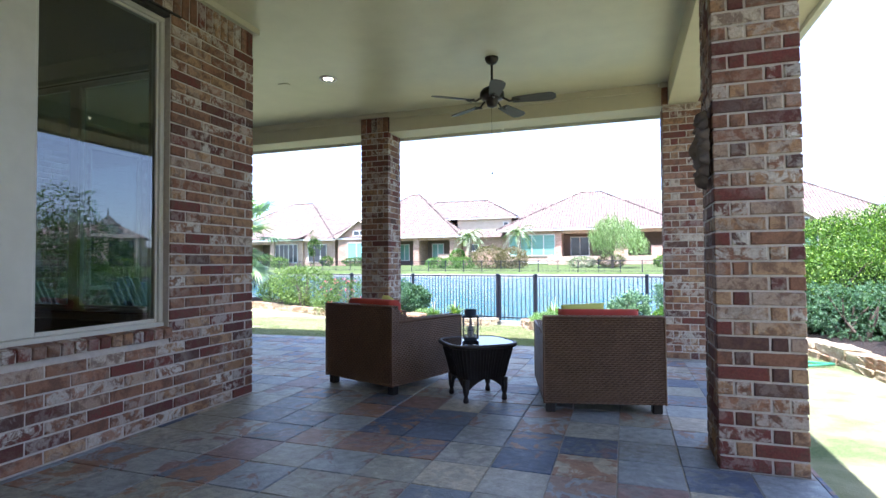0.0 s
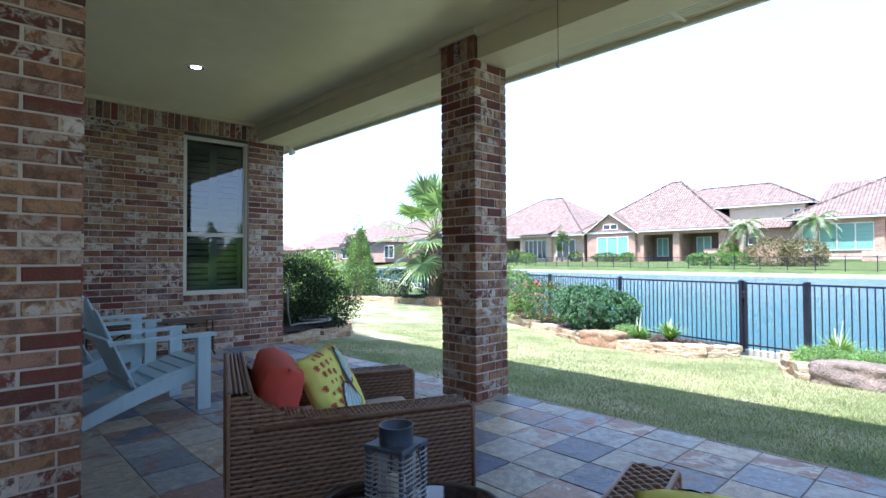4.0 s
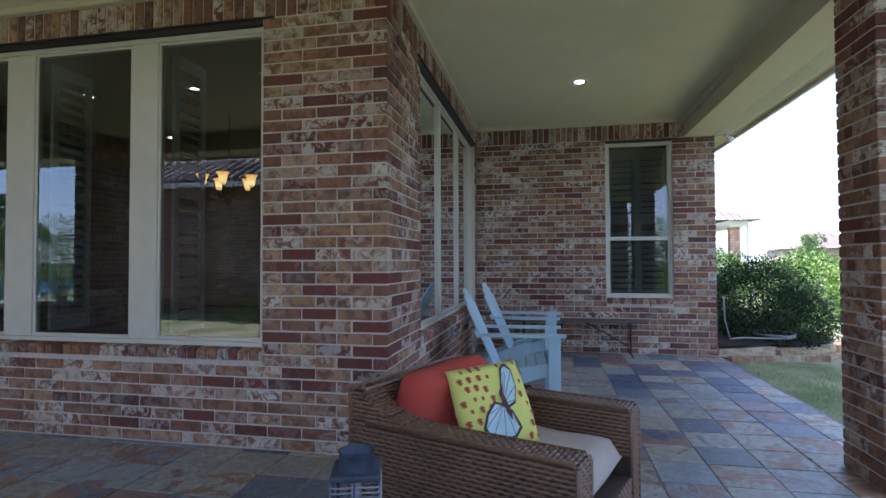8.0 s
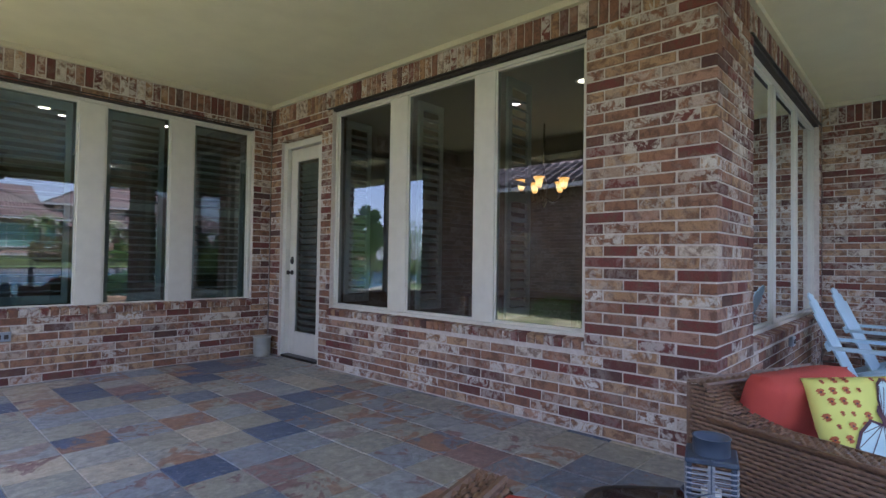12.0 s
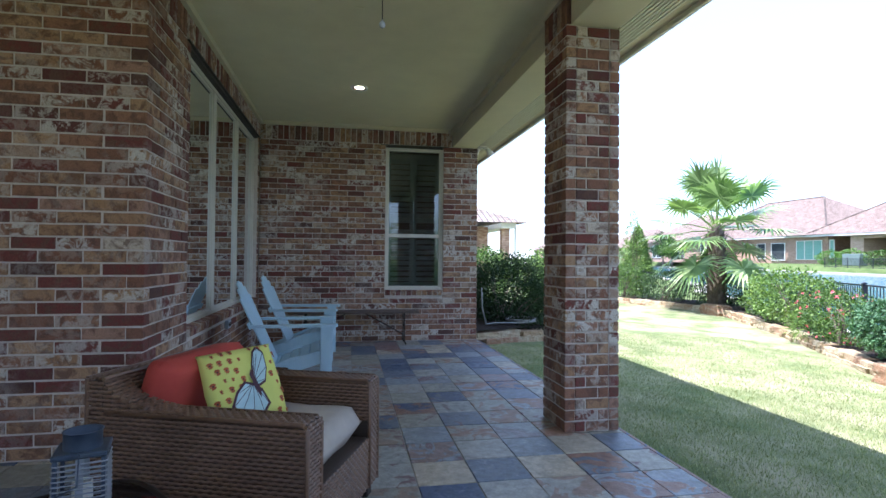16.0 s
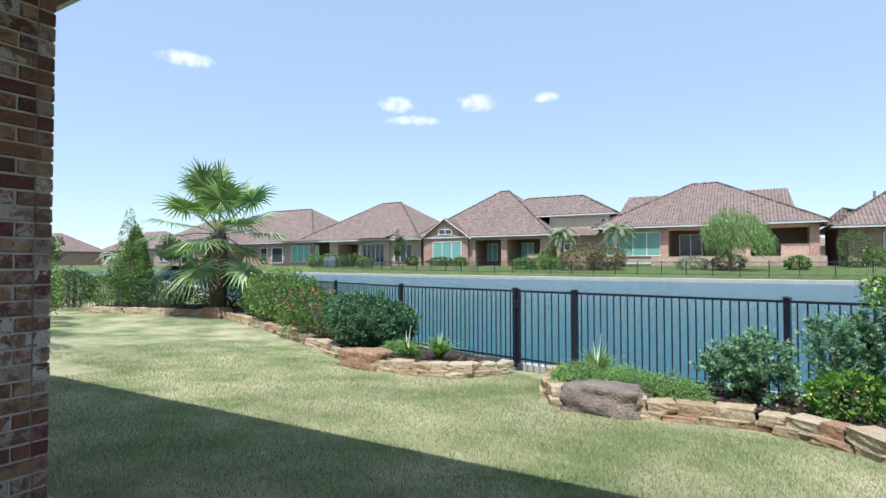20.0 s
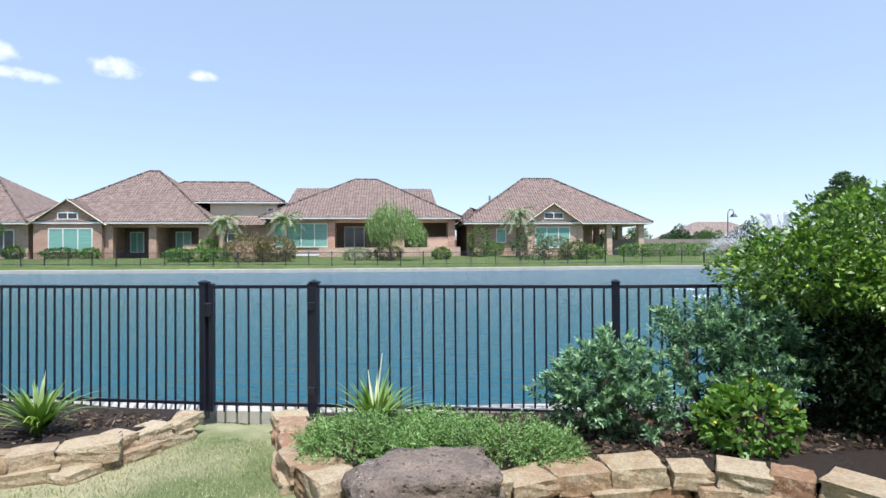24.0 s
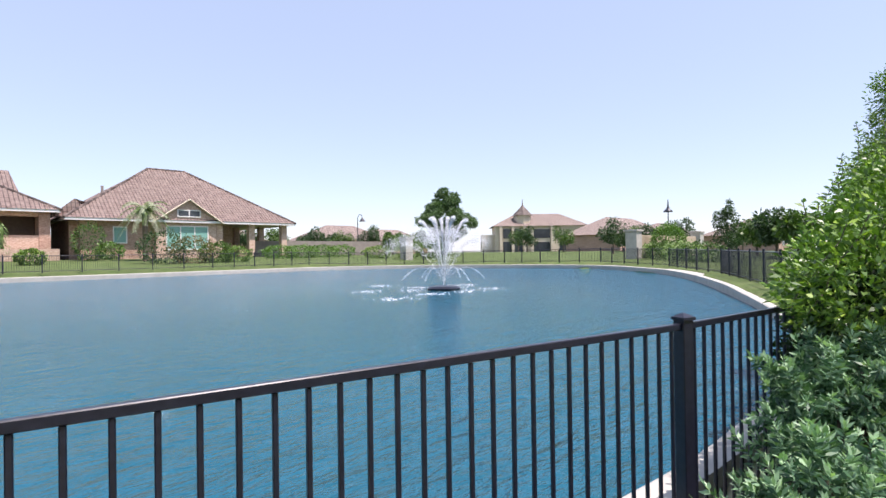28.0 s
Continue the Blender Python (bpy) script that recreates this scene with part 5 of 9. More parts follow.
# juniper mats
for i, (x, y, rx, ry) in enumerate(((-1.30, 12.15, 0.36, 0.30), (-0.45, 11.92, 0.45, 0.24), (-0.85, 12.2, 0.4, 0.3), (-4.4, 12.95, 0.35, 0.25), (-8.75, 8.85, 0.85, 0.6))):
    tall = 0.20 if i < 4 else 0.42
    shrub("juniper", "low spreading juniper with feathery sprays", x, y, gz(x, y, 0.12), [(0, 0, 0.05, rx, ry, tall), (rx * 0.5, -ry * 0.3, 0.04, rx * 0.6, ry * 0.6, tall * 0.8), (-rx * 0.5, 0.1, 0.05, rx * 0.6, ry * 0.6, tall * 0.8)],
          M["leaf_juniper"] if i < 4 else M["leaf_dark"], 1700, 0.026, 0.009, 81 + i, "spray", stems=4, shell=0.6)
# roses, light shrub and hedge on the left
shrub("rose_bush", "rose bush with small red flowers", -7.2, 14.25, gz(-7.2, 14.25), [(0, 0, 0.45, 0.75, 0.5, 0.48), (0.4, 0, 0.4, 0.5, 0.45, 0.4), (-0.4, 0, 0.55, 0.5, 0.4, 0.42)],
      M["leaf_mid"], 4200, 0.05, 0.03, 91, flowers=(M["petal_red"], 80, 0.032), stems=9)
shrub("light_green_shrub", "light green loose shrub by the palm", -9.6, 15.45, gz(-9.6, 15.45), [(0, 0, 0.6, 1.0, 0.6, 0.62), (0.6, 0, 0.5, 0.7, 0.5, 0.5), (-0.5, 0, 0.7, 0.7, 0.5, 0.55)], M["leaf_light"], 6000, 0.07, 0.034, 92, stems=9)
shrub("ornamental_grass", "tuft of yellow-green ornamental grass", -8.2, 14.45, gz(-8.2, 14.45), [(0, 0, 0.2, 0.35, 0.3, 0.25)], M["leaf_light"], 700, 0.16, 0.012, 93, stems=0)
HEDGE = [(-15.6, 16.1, 0.9, 0.62), (-17.2, 15.5, 1.0, 0.66), (-18.8, 14.8, 1.0, 0.68), (-20.4, 14.1, 1.0, 0.7), (-13.9, 16.9, 0.8, 0.6), (-11.2, 16.4, 0.75, 0.5)]
for i, (x, y, r, h) in enumerate(HEDGE):
    shrub("hedge_shrub", "dark green hedge shrub along the fence", x, y, gz(x, y), [(0, 0, h * 0.7, r, 0.6, h), (0.4, 0.1, h * 0.9, r * 0.7, 0.5, h * 0.7)], M["leaf_dark"] if i % 2 == 0 else M["leaf_mid"], 3000, 0.075, 0.036, 100 + i, stems=6)
for i, (x, y, h) in enumerate(((-18.4, 16.6, 3.2), (-19.4, 17.4, 2.6))):
    shrub("conical_cypress", "narrow bright green conical evergreen", x, y, gz(x, y), [(0, 0, h * 0.22, 0.62, 0.62, h * 0.25), (0, 0, h * 0.45, 0.48, 0.48, h * 0.25), (0.03, 0, h * 0.68, 0.32, 0.32, h * 0.22), (0, 0, h * 0.86, 0.16, 0.16, h * 0.16)],
          M["leaf_light"] if i == 0 else M["leaf_mid"], 3600, 0.07, 0.026, 120 + i, "spray" if i else "leaf", stems=4, category="tree")
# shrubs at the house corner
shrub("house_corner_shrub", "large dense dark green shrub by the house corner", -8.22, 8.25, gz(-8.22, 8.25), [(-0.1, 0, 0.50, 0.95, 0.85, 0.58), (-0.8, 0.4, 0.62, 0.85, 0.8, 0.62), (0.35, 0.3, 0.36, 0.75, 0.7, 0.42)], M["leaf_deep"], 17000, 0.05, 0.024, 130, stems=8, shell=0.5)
for i, (x, y) in enumerate(((-10.3, 9.6), (-12.3, 10.6), (-14.5, 11.8), (-16.5, 12.6), (-14.6, 9.4), (-12.4, 8.8))):
    shrub("garden_shrub", "leafy mid-green garden shrub along the side fence", x, y, gz(x, y), [(0, 0, 0.6, 1.0, 0.8, 0.72), (0.5, 0.1, 0.75, 0.7, 0.6, 0.6)], M["leaf_mid"] if i % 2 else M["leaf_light"], 3600, 0.07, 0.034, 140 + i, stems=6)


def strap_clump(label, x, y, n, length, seed, stalk=0.0, width=0.022):
    """Arching strap leaves from one base, each with a bend."""
    rng = np.random.default_rng(seed)
    th = thing("lily_clump", label, "plant", Matrix.Translation((x, y, gz(x, y))))
    V, F = [], []
    for i in range(n):
        a = rng.uniform(0, 6.28)
        L = length * rng.uniform(0.65, 1.15)
        out = rng.uniform(0.35, 1.25)
        side = np.array([-math.sin(a), math.cos(a), 0])
        base = len(V)
        m = 6
        for k in range(m + 1):
            t = k / m
            r = out * L * (t ** 1.3) * 0.8
            z = L * (t - 0.55 * out * t * t)
            w = width * (1 - t ** 2.5) * (0.6 + 0.4 * math.sin(math.pi * min(1, t + 0.2)))
            c = np.array([math.cos(a) * r, math.sin(a) * r, z])
            V += [c + side * w / 2, c - side * w / 2]
        for k in range(m):
            F.append((base + 2 * k, base + 2 * k + 1, base + 2 * k + 3, base + 2 * k + 2))
    part("leaves", mesh_np("leaves", np.array(V), np.array(F), [M["leaf_strap"]]), None, th)
    if stalk:
        bm = bmesh.new()
        tube(bm, [(0, 0, 0.05), (0.02, 0, stalk * 0.6), (0.05, 0, stalk)], [0.006, 0.008, 0.003], 6)
        tube(bm, [(0.02, 0.01, 0.05), (-0.03, 0, stalk * 0.5), (-0.05, 0.02, stalk * 0.8)], [0.006, 0.007, 0.003], 6)
        part("flower_stalk", bm, M["petal_white"], th, "pale dry flower stalk")


strap_clump("lily clump with arching leaves and pale stalks", -1.22, 12.50, 130, 0.54, 1, 0.58, 0.036)
strap_clump("lily clump with arching yellow-green leaves", -3.62, 12.85, 110, 0.52, 2, 0.0, 0.036)
strap_clump("lily clump with arching yellow-green leaves", -4.15, 12.80, 44, 0.42, 3, 0.5)


def palm(name, label, x, y, z, trunk, fans, fan_r, seed, material, trunk_r=0.2, skirt=True):
    """Fan palm: a trunk with old leaf bases, and fans of pleated segments on stalks."""
    rng = random.Random(seed)
    th = thing(name, label, "palm tree", Matrix.Translation((x, y, z)))
    bm = bmesh.new()
    lathe(bm, [(trunk_r * 1.15, -0.1), (trunk_r * 1.1, 0.1), (trunk_r, trunk * 0.5), (trunk_r * 0.95, trunk), (trunk_r * 0.5, trunk + 0.3)], 14)
    part("trunk", bm, M["bark"], th)
    if skirt:
        V, F = [], []
        for i in range(150):
            a = i * 2.4
            zz = trunk * i / 150
            r = trunk_r * 1.0
            c, s = math.cos(a), math.sin(a)
            b = len(V)
            w = 0.05
            V += [(r * c - w * s, r * s + w * c, zz), (r * c + w * s, r * s - w * c, zz), ((r + 0.10) * c + 0.4 * w * s, (r + 0.10) * s - 0.4 * w * c, zz + 0.17), ((r + 0.10) * c - 0.4 * w * s, (r + 0.10) * s + 0.4 * w * c, zz + 0.17)]
            F.append((b, b + 1, b + 2, b + 3))
        part("leaf_base", mesh_np("leaf_base", np.array(V), np.array(F), [M["bark"]]), None, th)
    head = Vector((0, 0, trunk + 0.1))
    for i in range(fans):
        az = i * 2.399 + rng.uniform(-0.2, 0.2)
        el = radians(86 - 138 * (i / fans) + rng.uniform(-8, 8))
        d = Vector((math.cos(az) * math.cos(el), math.sin(az) * math.cos(el), math.sin(el)))
        stalk = fan_r * rng.uniform(1.05, 1.5)
        hub = head + d * stalk + Vector((0, 0, -0.10 * stalk * (1 - math.sin(el))))
        bm = bmesh.new()
        tube(bm, [head, head.lerp(hub, 0.5) + Vector((0, 0, 0.06)), hub], [0.022, 0.016, 0.010], 5)
        fr = part("frond_stalk", bm, M["leaf_strap"], th)
        side = d.cross(Vector((0, 0, 1)))
        if side.length < 0.1:
            side = Vector((1, 0, 0))
        side.normalize()
        nrm = side.cross(d).normalized()
        V, F = [], []
        m = 34
        for k in range(m):
            ang = radians(-150 + 300 * k / (m - 1))
            ray = (d * math.cos(ang) + side * math.sin(ang)).normalized()
            R = fan_r * (1.0 - 0.28 * abs(ang) / 2.6) * rng.uniform(0.9, 1.08)
            per = ray.cross(nrm).normalized()
            fold = nrm * (0.02 if k % 2 else -0.02)
            pts = []
            for t, w in ((0.02, 0.006), (0.42, 0.050), (0.60, 0.030), (1.0, 0.003)):
                c = hub + ray * R * t + nrm * 0.16 * R * (1 - math.cos(ang)) * 0.5 * t + Vector((0, 0, -1)) * R * (max(0, t - 0.55) ** 1.5) * rng.uniform(0.35, 0.9) + fold * (t if t < 0.8 else 0.3)
                pts.append((c + per * w * fan_r, c - per * w * fan_r))
            b = len(V)
            for p, q in pts:
                V += [tuple(p), tuple(q)]
            for s in range(3):
                F.append((b + 2 * s, b + 2 * s + 1, b + 2 * s + 3, b + 2 * s + 2))
        part("fan_leaf", mesh_np("fan_leaf", np.array(V), np.array(F), [material]), None, fr)
    return th


palm("fan_palm", "fan palm with pleated green leaves and a shaggy dark trunk", -13.5, 16.5, gz(-13.5, 16.5), 2.2, 25, 1.04, 5, M["leaf_palm"], 0.23)


# grass blades on the part of the lawn that is walked over
def lawn_blades():
    rng = np.random.default_rng(77)
    n = 420000
    P = np.c_[rng.uniform(-9, 2.4, n), rng.uniform(7.35, 13.4, n)]
    near = np.exp(-np.hypot(P[:, 0] + 1.0, P[:, 1] - 9.5) / 4.5)
    keep = rng.random(n) < near + 0.12
    P = P[keep]
    line = np.interp(P[:, 0], [-9, -8, -6.75, -5.05, -4.2, -3, -2.74, -2.1, -1.6, -0.7, 0.4, 1.0, 1.5, 2.4], [14.4, 14.1, 13.4, 12.35, 12.0, 12.3, 13.3, 13.1, 11.5, 11.3, 11.45, 11.15, 10.45, 7.9])
    ok = (P[:, 1] < line) & ~((P[:, 1] < EDGE_Y + 0.02) & (P[:, 0] < EDGE_X + 0.02)) & ~((P[:, 0] < -6.77) & (P[:, 1] < 9.9))
    P = P[ok]
    z = land_z(P)
    k = len(P)
    a = rng.uniform(0, 6.28, k)
    h = rng.uniform(0.012, 0.034, k)
    w = 0.0024
    lean = rng.normal(size=(k, 2)) * 0.016
    side = np.c_[np.cos(a), np.sin(a)] * w
    V = np.stack([np.c_[P - side, z - 0.004], np.c_[P + side, z - 0.004], np.c_[P + lean, z + h]], axis=1).reshape(-1, 3)
    F = np.arange(3 * k).reshape(k, 3)
    ob = new("grass", mesh_np("grass", V, F, [M["blade"]]))
    tagged(ob, "short green and straw-coloured lawn grass blades", "grass", "", "stuff")


M["blade"] = leaf_material("grass_blades", (0.120, 0.160, 0.060), (0.265, 0.278, 0.135), 0.6, (0.50, 0.46, 0.29))
lawn_blades()


# ---- the far bank ----
M["far_brick"] = surface("far_brick", (0.30, 0.165, 0.115), (0.60, 0.43, 0.34), 7, 0.9, 0.4, 0.02, wear=0.25, stretch=(0.6, 0.6, 2.0))
M["far_brick_light"] = surface("far_brick_light", (0.40, 0.255, 0.185), (0.66, 0.51, 0.41), 7, 0.9, 0.4, 0.02, wear=0.2, stretch=(0.6, 0.6, 2.0))
M["far_stucco"] = surface("far_stucco", (0.55, 0.47, 0.36), (0.60, 0.52, 0.41), 2, 0.85, 0.1)
M["blind"] = surface("teal_blinds", (0.15, 0.34, 0.29), (0.22, 0.43, 0.37), 2, 0.3, 0.0, stretch=(0.2, 0.2, 14))
M["dark_glass"] = surface("dark_window", (0.035, 0.042, 0.05), (0.06, 0.07, 0.08), 1, 0.08, 0.0)
# dark brown that paints the shade at the back of the porches
M["porch_shade"] = surface("shaded_porch_wall", (0.15, 0.11, 0.085), (0.19, 0.14, 0.11), 3, 0.9, 0.1)
M["terracotta"] = surface("terracotta", (0.42, 0.20, 0.12), (0.48, 0.25, 0.15), 8, 0.8, 0.2)
M["leaf_pine"] = leaf_material("pine_needles", (0.035, 0.075, 0.028), (0.085, 0.145, 0.055), 0.6)
M["topiary"] = leaf_material("clipped_leaves", (0.045, 0.105, 0.02), (0.12, 0.22, 0.045), 0.6)
M["bougain"] = leaf_material("reddish_shrub_leaves", (0.09, 0.085, 0.04), (0.17, 0.14, 0.07), 0.6)
M["grey_wall"] = surface("grey_wall", (0.22, 0.19, 0.17), (0.28, 0.25, 0.22), 2, 0.9, 0.2)
M["stone_wall"] = surface("stone_wall", (0.40, 0.32, 0.22), (0.52, 0.44, 0.32), 2.2, 0.9, 0.6, 0.03, wear=0.3)
M["roof_pale"] = roof_material("pale_roof_tiles", ((0.25, 0.185, 0.155), (0.31, 0.24, 0.205), (0.36, 0.295, 0.26)))


def far_window(parent, x0, x1, z0, z1, y, n, glass, frame_mat=None):
    frame_mat = frame_mat or M["white_metal"]
    bm = bmesh.new()
    t = 0.09
    xs = [x0, x0 + t]
    for i in range(1, n):
        c = x0 + (x1 - x0) * i / n
        xs += [c - t / 2, c + t / 2]
    xs += [x1 - t, x1]
    zs = [z0, z0 + t, z1 - t, z1]
    front, back = [{(i, k): bm.verts.new((x, yy, z)) for i, x in enumerate(xs) for k, z in enumerate(zs)} for yy in (y - 0.07, y + 0.02)]
    solid_cell = lambda i, k: 0 <= i < len(xs) - 1 and 0 <= k < 3 and (k != 1 or i % 2 == 0)
    for i in range(len(xs) - 1):
        for k in range(3):
            if not solid_cell(i, k):
                continue
            ring = [(i, k), (i + 1, k), (i + 1, k + 1), (i, k + 1)]
            bm.faces.new([front[q] for q in ring])
            bm.faces.new([back[q] for q in ring[::-1]])
            for j, (di, dk) in enumerate(((0, -1), (1, 0), (0, 1), (-1, 0))):
                if not solid_cell(i + di, k + dk):
                    p, q = ring[j], ring[(j + 1) % 4]
                    bm.faces.new((front[q], front[p], back[p], back[q]))
    wo = part("window", bm, frame_mat, parent)
    for i in range(n):
        a, b = x0 + (x1 - x0) * i / n + t * 0.5, x0 + (x1 - x0) * (i + 1) / n - t * 0.5
        part("pane", boxes((a, y - 0.02, z0 + t, b, y + 0.0, z1 - t)), glass, wo)


def ridge_cap(parent, a, b, r=0.12):
    bm = bmesh.new()
    tube(bm, [a, b], r, 6)
    part("ridge_tile", bm, M["roof"], parent, "rounded ridge tiles")


def hip_parts(parent, x0, y0, x1, y1, z, h, material):
    ro = hip_roof("roof", x0, y0, x1, y1, z, h, material, "brown barrel tiles", parent)
    w, d = x1 - x0, y1 - y0
    r = min(w, d) / 2
    a = (x0 + r, y0 + r, z + h)
    b = (x1 - r, y0 + r, z + h) if w >= d else (x0 + r, y1 - r, z + h)
    for c, e in (((x0, y0, z), a), ((x1, y0, z), b if w >= d else a)):
        ridge_cap(ro, c, e)
    if (Vector(a) - Vector(b)).length > 0.3:
        ridge_cap(ro, a, b)
    part("fascia", boxes((x0 + 0.05, y0 + 0.05, z - 0.22, x1 - 0.05, y0 + 0.12, z - 0.01), (x0 + 0.05, y0 + 0.12, z - 0.22, x0 + 0.12, y1, z - 0.01), (x1 - 0.12, y0 + 0.12, z - 0.22, x1 - 0.05, y1, z - 0.01)), M["white_metal"], parent, "white gutter board")
    part("eave", boxes((x0 + 0.12, y0 + 0.13, z - 0.1, x1 - 0.12, y1 - 0.1, z - 0.04)), M["far_stucco"], parent)
    return ro


def gable_front(parent, xc, half, y, z, h, depth, brick):
    """A gable that stands out of a roof: brick triangle, white rakes, two slopes."""
    bm = bmesh.new()
    tri = [(xc - half, z), (xc + half, z), (xc, z + h)]
    v = [bm.verts.new((x, yy, zz)) for yy in (y, y + 0.3) for x, zz in tri]
    bm.faces.new(v[:3]); bm.faces.new(v[3:][::-1])
    for i in range(3):
        bm.faces.new((v[i], v[3 + i], v[3 + (i + 1) % 3], v[(i + 1) % 3]))
    part("gable", bm, brick, parent)
    o = 0.35
    k = h / half
    roof_polys("gable_roof", [[(xc - half - o, y - 0.35, z - o * k + 0.1), (xc, y - 0.35, z + h + 0.1), (xc, y + depth, z + h + 0.1), (xc - half - o, y + depth, z - o * k + 0.1)],
                              [(xc, y - 0.35, z + h + 0.1), (xc + half + o, y - 0.35, z - o * k + 0.1), (xc + half + o, y + depth, z - o * k + 0.1), (xc, y + depth, z + h + 0.1)]], M["roof"], "brown barrel tiles", parent)
    bm = bmesh.new()
    for s in (-1, 1):
        tube(bm, [(xc + s * (half + o), y - 0.37, z - o * k), (xc, y - 0.37, z + h)], 0.07, 4)
    part("rake_board", bm, M["far_stucco"], parent)


def wall_block(parent, x0, x1, y0, y1, z0, z1, mat, holes=()):
    """A wall block whose front is left open at the holes (x0, x1, z0, z1), each with a porch behind it."""
    cuts = sorted({x0, x1, *[h[0] for h in holes], *[h[1] for h in holes]})
    for a, b in zip(cuts, cuts[1:]):
        mid = (a + b) / 2
        hole = [h for h in holes if h[0] < mid < h[1]]
        if not hole:
            part("wall", boxes((a, y0, z0, b, y0 + 3.2, z1)), mat, parent)
        else:
            if hole[0][3] < z1 - 0.01:
                part("wall_head", boxes((a, y0, hole[0][3], b, y0 + 0.4, z1)), mat, parent)
            if hole[0][2] > z0 + 0.01:
                part("low_wall", boxes((a, y0, z0, b, y0 + 0.3, hole[0][2])), mat, parent)
    # behind porches the wall colour is darkened for the shade
    part("rear_wall", boxes((x0, y0 + 3.2, z0, x1, y1, z1)), M["porch_shade"] if holes else mat, parent)


def column(parent, x, y, z0, z1, w, mat):
    part("column", boxes((x - w / 2, y, z0, x + w / 2, y + w, z1), bevel=0.02), mat, parent)


HB, HE = -0.1, 3.55
# house with the gable and the two-storey wing
h2 = thing("house", "brick house with a gable, dark porch and upper storey", "house")
wall_block(h2, -37.2, -20.6, 66, 80, HB, HE - 0.1, M["far_brick"], [(-30.2, -26.4, HB, 3.0), (-25.6, -21.4, HB, 3.0)])
for x in (-30.1, -26.0, -21.2):
    column(h2, x, 65.9, HB, 3.3, 0.7, M["far_brick"])
part("half_wall", boxes((-23.2, 66.2, HB, -21.3, 66.5, 1.3)), M["far_brick_light"], h2)
hip_parts(h2, -38.2, 65.2, -20.0, 82.2, HE, 6.3, M["roof"])
gable_front(h2, -33.6, 3.3, 65.4, HE - 0.15, 2.3, 7.0, M["far_brick"])
wall_block(h2, -36.9, -30.6, 65.5, 66.1, HB, HE - 0.1, M["far_brick"])
far_window(h2, -35.5, -31.4, 0.6, 2.9, 65.47, 3, M["blind"])
far_window(h2, -34.6, -32.7, 3.75, 4.45, 65.37, 2, M["dark_glass"])
far_window(h2, -29.6, -28.2, 0.5, 2.7, 69.1, 2, M["blind"])
far_window(h2, -25.0, -23.4, 0.5, 2.7, 69.1, 2, M["blind"])
part("upper_wall", boxes((-21.6, 69.5, 3.2, -14.6, 78, 5.95)), M["far_stucco"], h2, "beige stucco upper storey")
hip_parts(h2, -31.0, 68.9, -13.7, 79, 5.95, 2.7, M["roof"])
far_window(h2, -15.6, -14.9, 4.3, 5.3, 69.45, 1, M["dark_glass"])
part("side_wing", boxes((-20.5, 68, HB, -14.9, 78, 3.3)), M["far_brick"], h2)
roof_polys("wing_roof", [[(-20.4, 67.3, 3.3), (-14.3, 67.3, 3.3), (-14.9, 69.5, 4.3), (-20.4, 69.5, 4.3)]], M["roof"], "brown barrel tiles", h2)
far_window(h2, -19.4, -18.4, 1.6, 2.5, 67.97, 1, M["dark_glass"])
part("vent_pipe", boxes((-22.2, 73, 6.6, -22.0, 73.2, 7.3)), M["grey_wall"], h2)

# long house with the willow in front
h3 = thing("house", "brick house with tall teal-blinded windows and a corner porch", "house")
wall_block(h3, -14.6, 4.3, 66, 80, HB, HE - 0.1, M["far_brick_light"], [(-8.3, -2.6, HB + 0.5, 3.05), (-1.0, 3.7, HB + 0.5, 3.05)])
far_window(h3, -14.3, -8.9, 0.5, 3.0, 65.95, 4, M["blind"])
for x in (-8.55, 3.95):
    column(h3, x, 65.8, HB, 3.3, 0.75, M["far_brick"])
far_window(h3, -7.5, -5.3, 0.5, 2.8, 69.1, 2, M["dark_glass"])
part("half_wall", boxes((1.4, 65.9, HB, 4.25, 66.3, 1.55)), M["far_brick_light"], h3)
hip_parts(h3, -15.6, 65.0, 4.95, 83, HE + 0.05, 5.1, M["roof"])
roof_polys("rear_roof", [[(-14.0, 69.5, 4.8), (2.9, 69.5, 4.8), (2.5, 75.0, 7.75), (-13.6, 75.0, 7.75)], [(2.9, 79, 4.8), (-14.0, 79, 4.8), (-13.6, 75.0, 7.75), (2.5, 75.0, 7.75)],
                         [(2.9, 69.5, 4.8), (2.9, 79, 4.8), (2.5, 75.0, 7.75)], [(-14.0, 79, 4.8), (-14.0, 69.5, 4.8), (-13.6, 75.0, 7.75)]], M["roof"], "brown barrel tiles", h3)
part("vent_pipe", boxes((-5.3, 74, 7.4, -5.0, 74.3, 8.4)), M["grey_wall"], h3)
part("terrace", boxes((-9.5, 63.6, -0.5, 4.6, 66, 0.42)), M["far_brick_light"], h3, "low pale stone terrace")
for x in (-8.6, 1.0, 2.2):
    pm = thing("flower_pot", "terracotta pot on the far terrace", "pot", pose(x, 63.9, 0.42), "pots on the terrace")
    part("pot", lathe(bmesh.new(), [(0.22, 0), (0.34, 0.25), (0.38, 0.5), (0.42, 0.55), (0.36, 0.56)], 12), M["terracotta"], pm)

# house with the gable and the open porch at its right end
h4 = thing("house", "brick house with a gable, triple window and open corner porch", "house")
wall_block(h4, 6.2, 17.4, 66, 80, HB, HE - 0.2, M["far_brick"])
part("side_wall", boxes((17.4, 69.5, HB, 20.6, 80, HE - 0.2)), M["far_brick"], h4)
hip_parts(h4, 4.9, 64.9, 25.6, 82, HE - 0.1, 5.8, M["roof"])
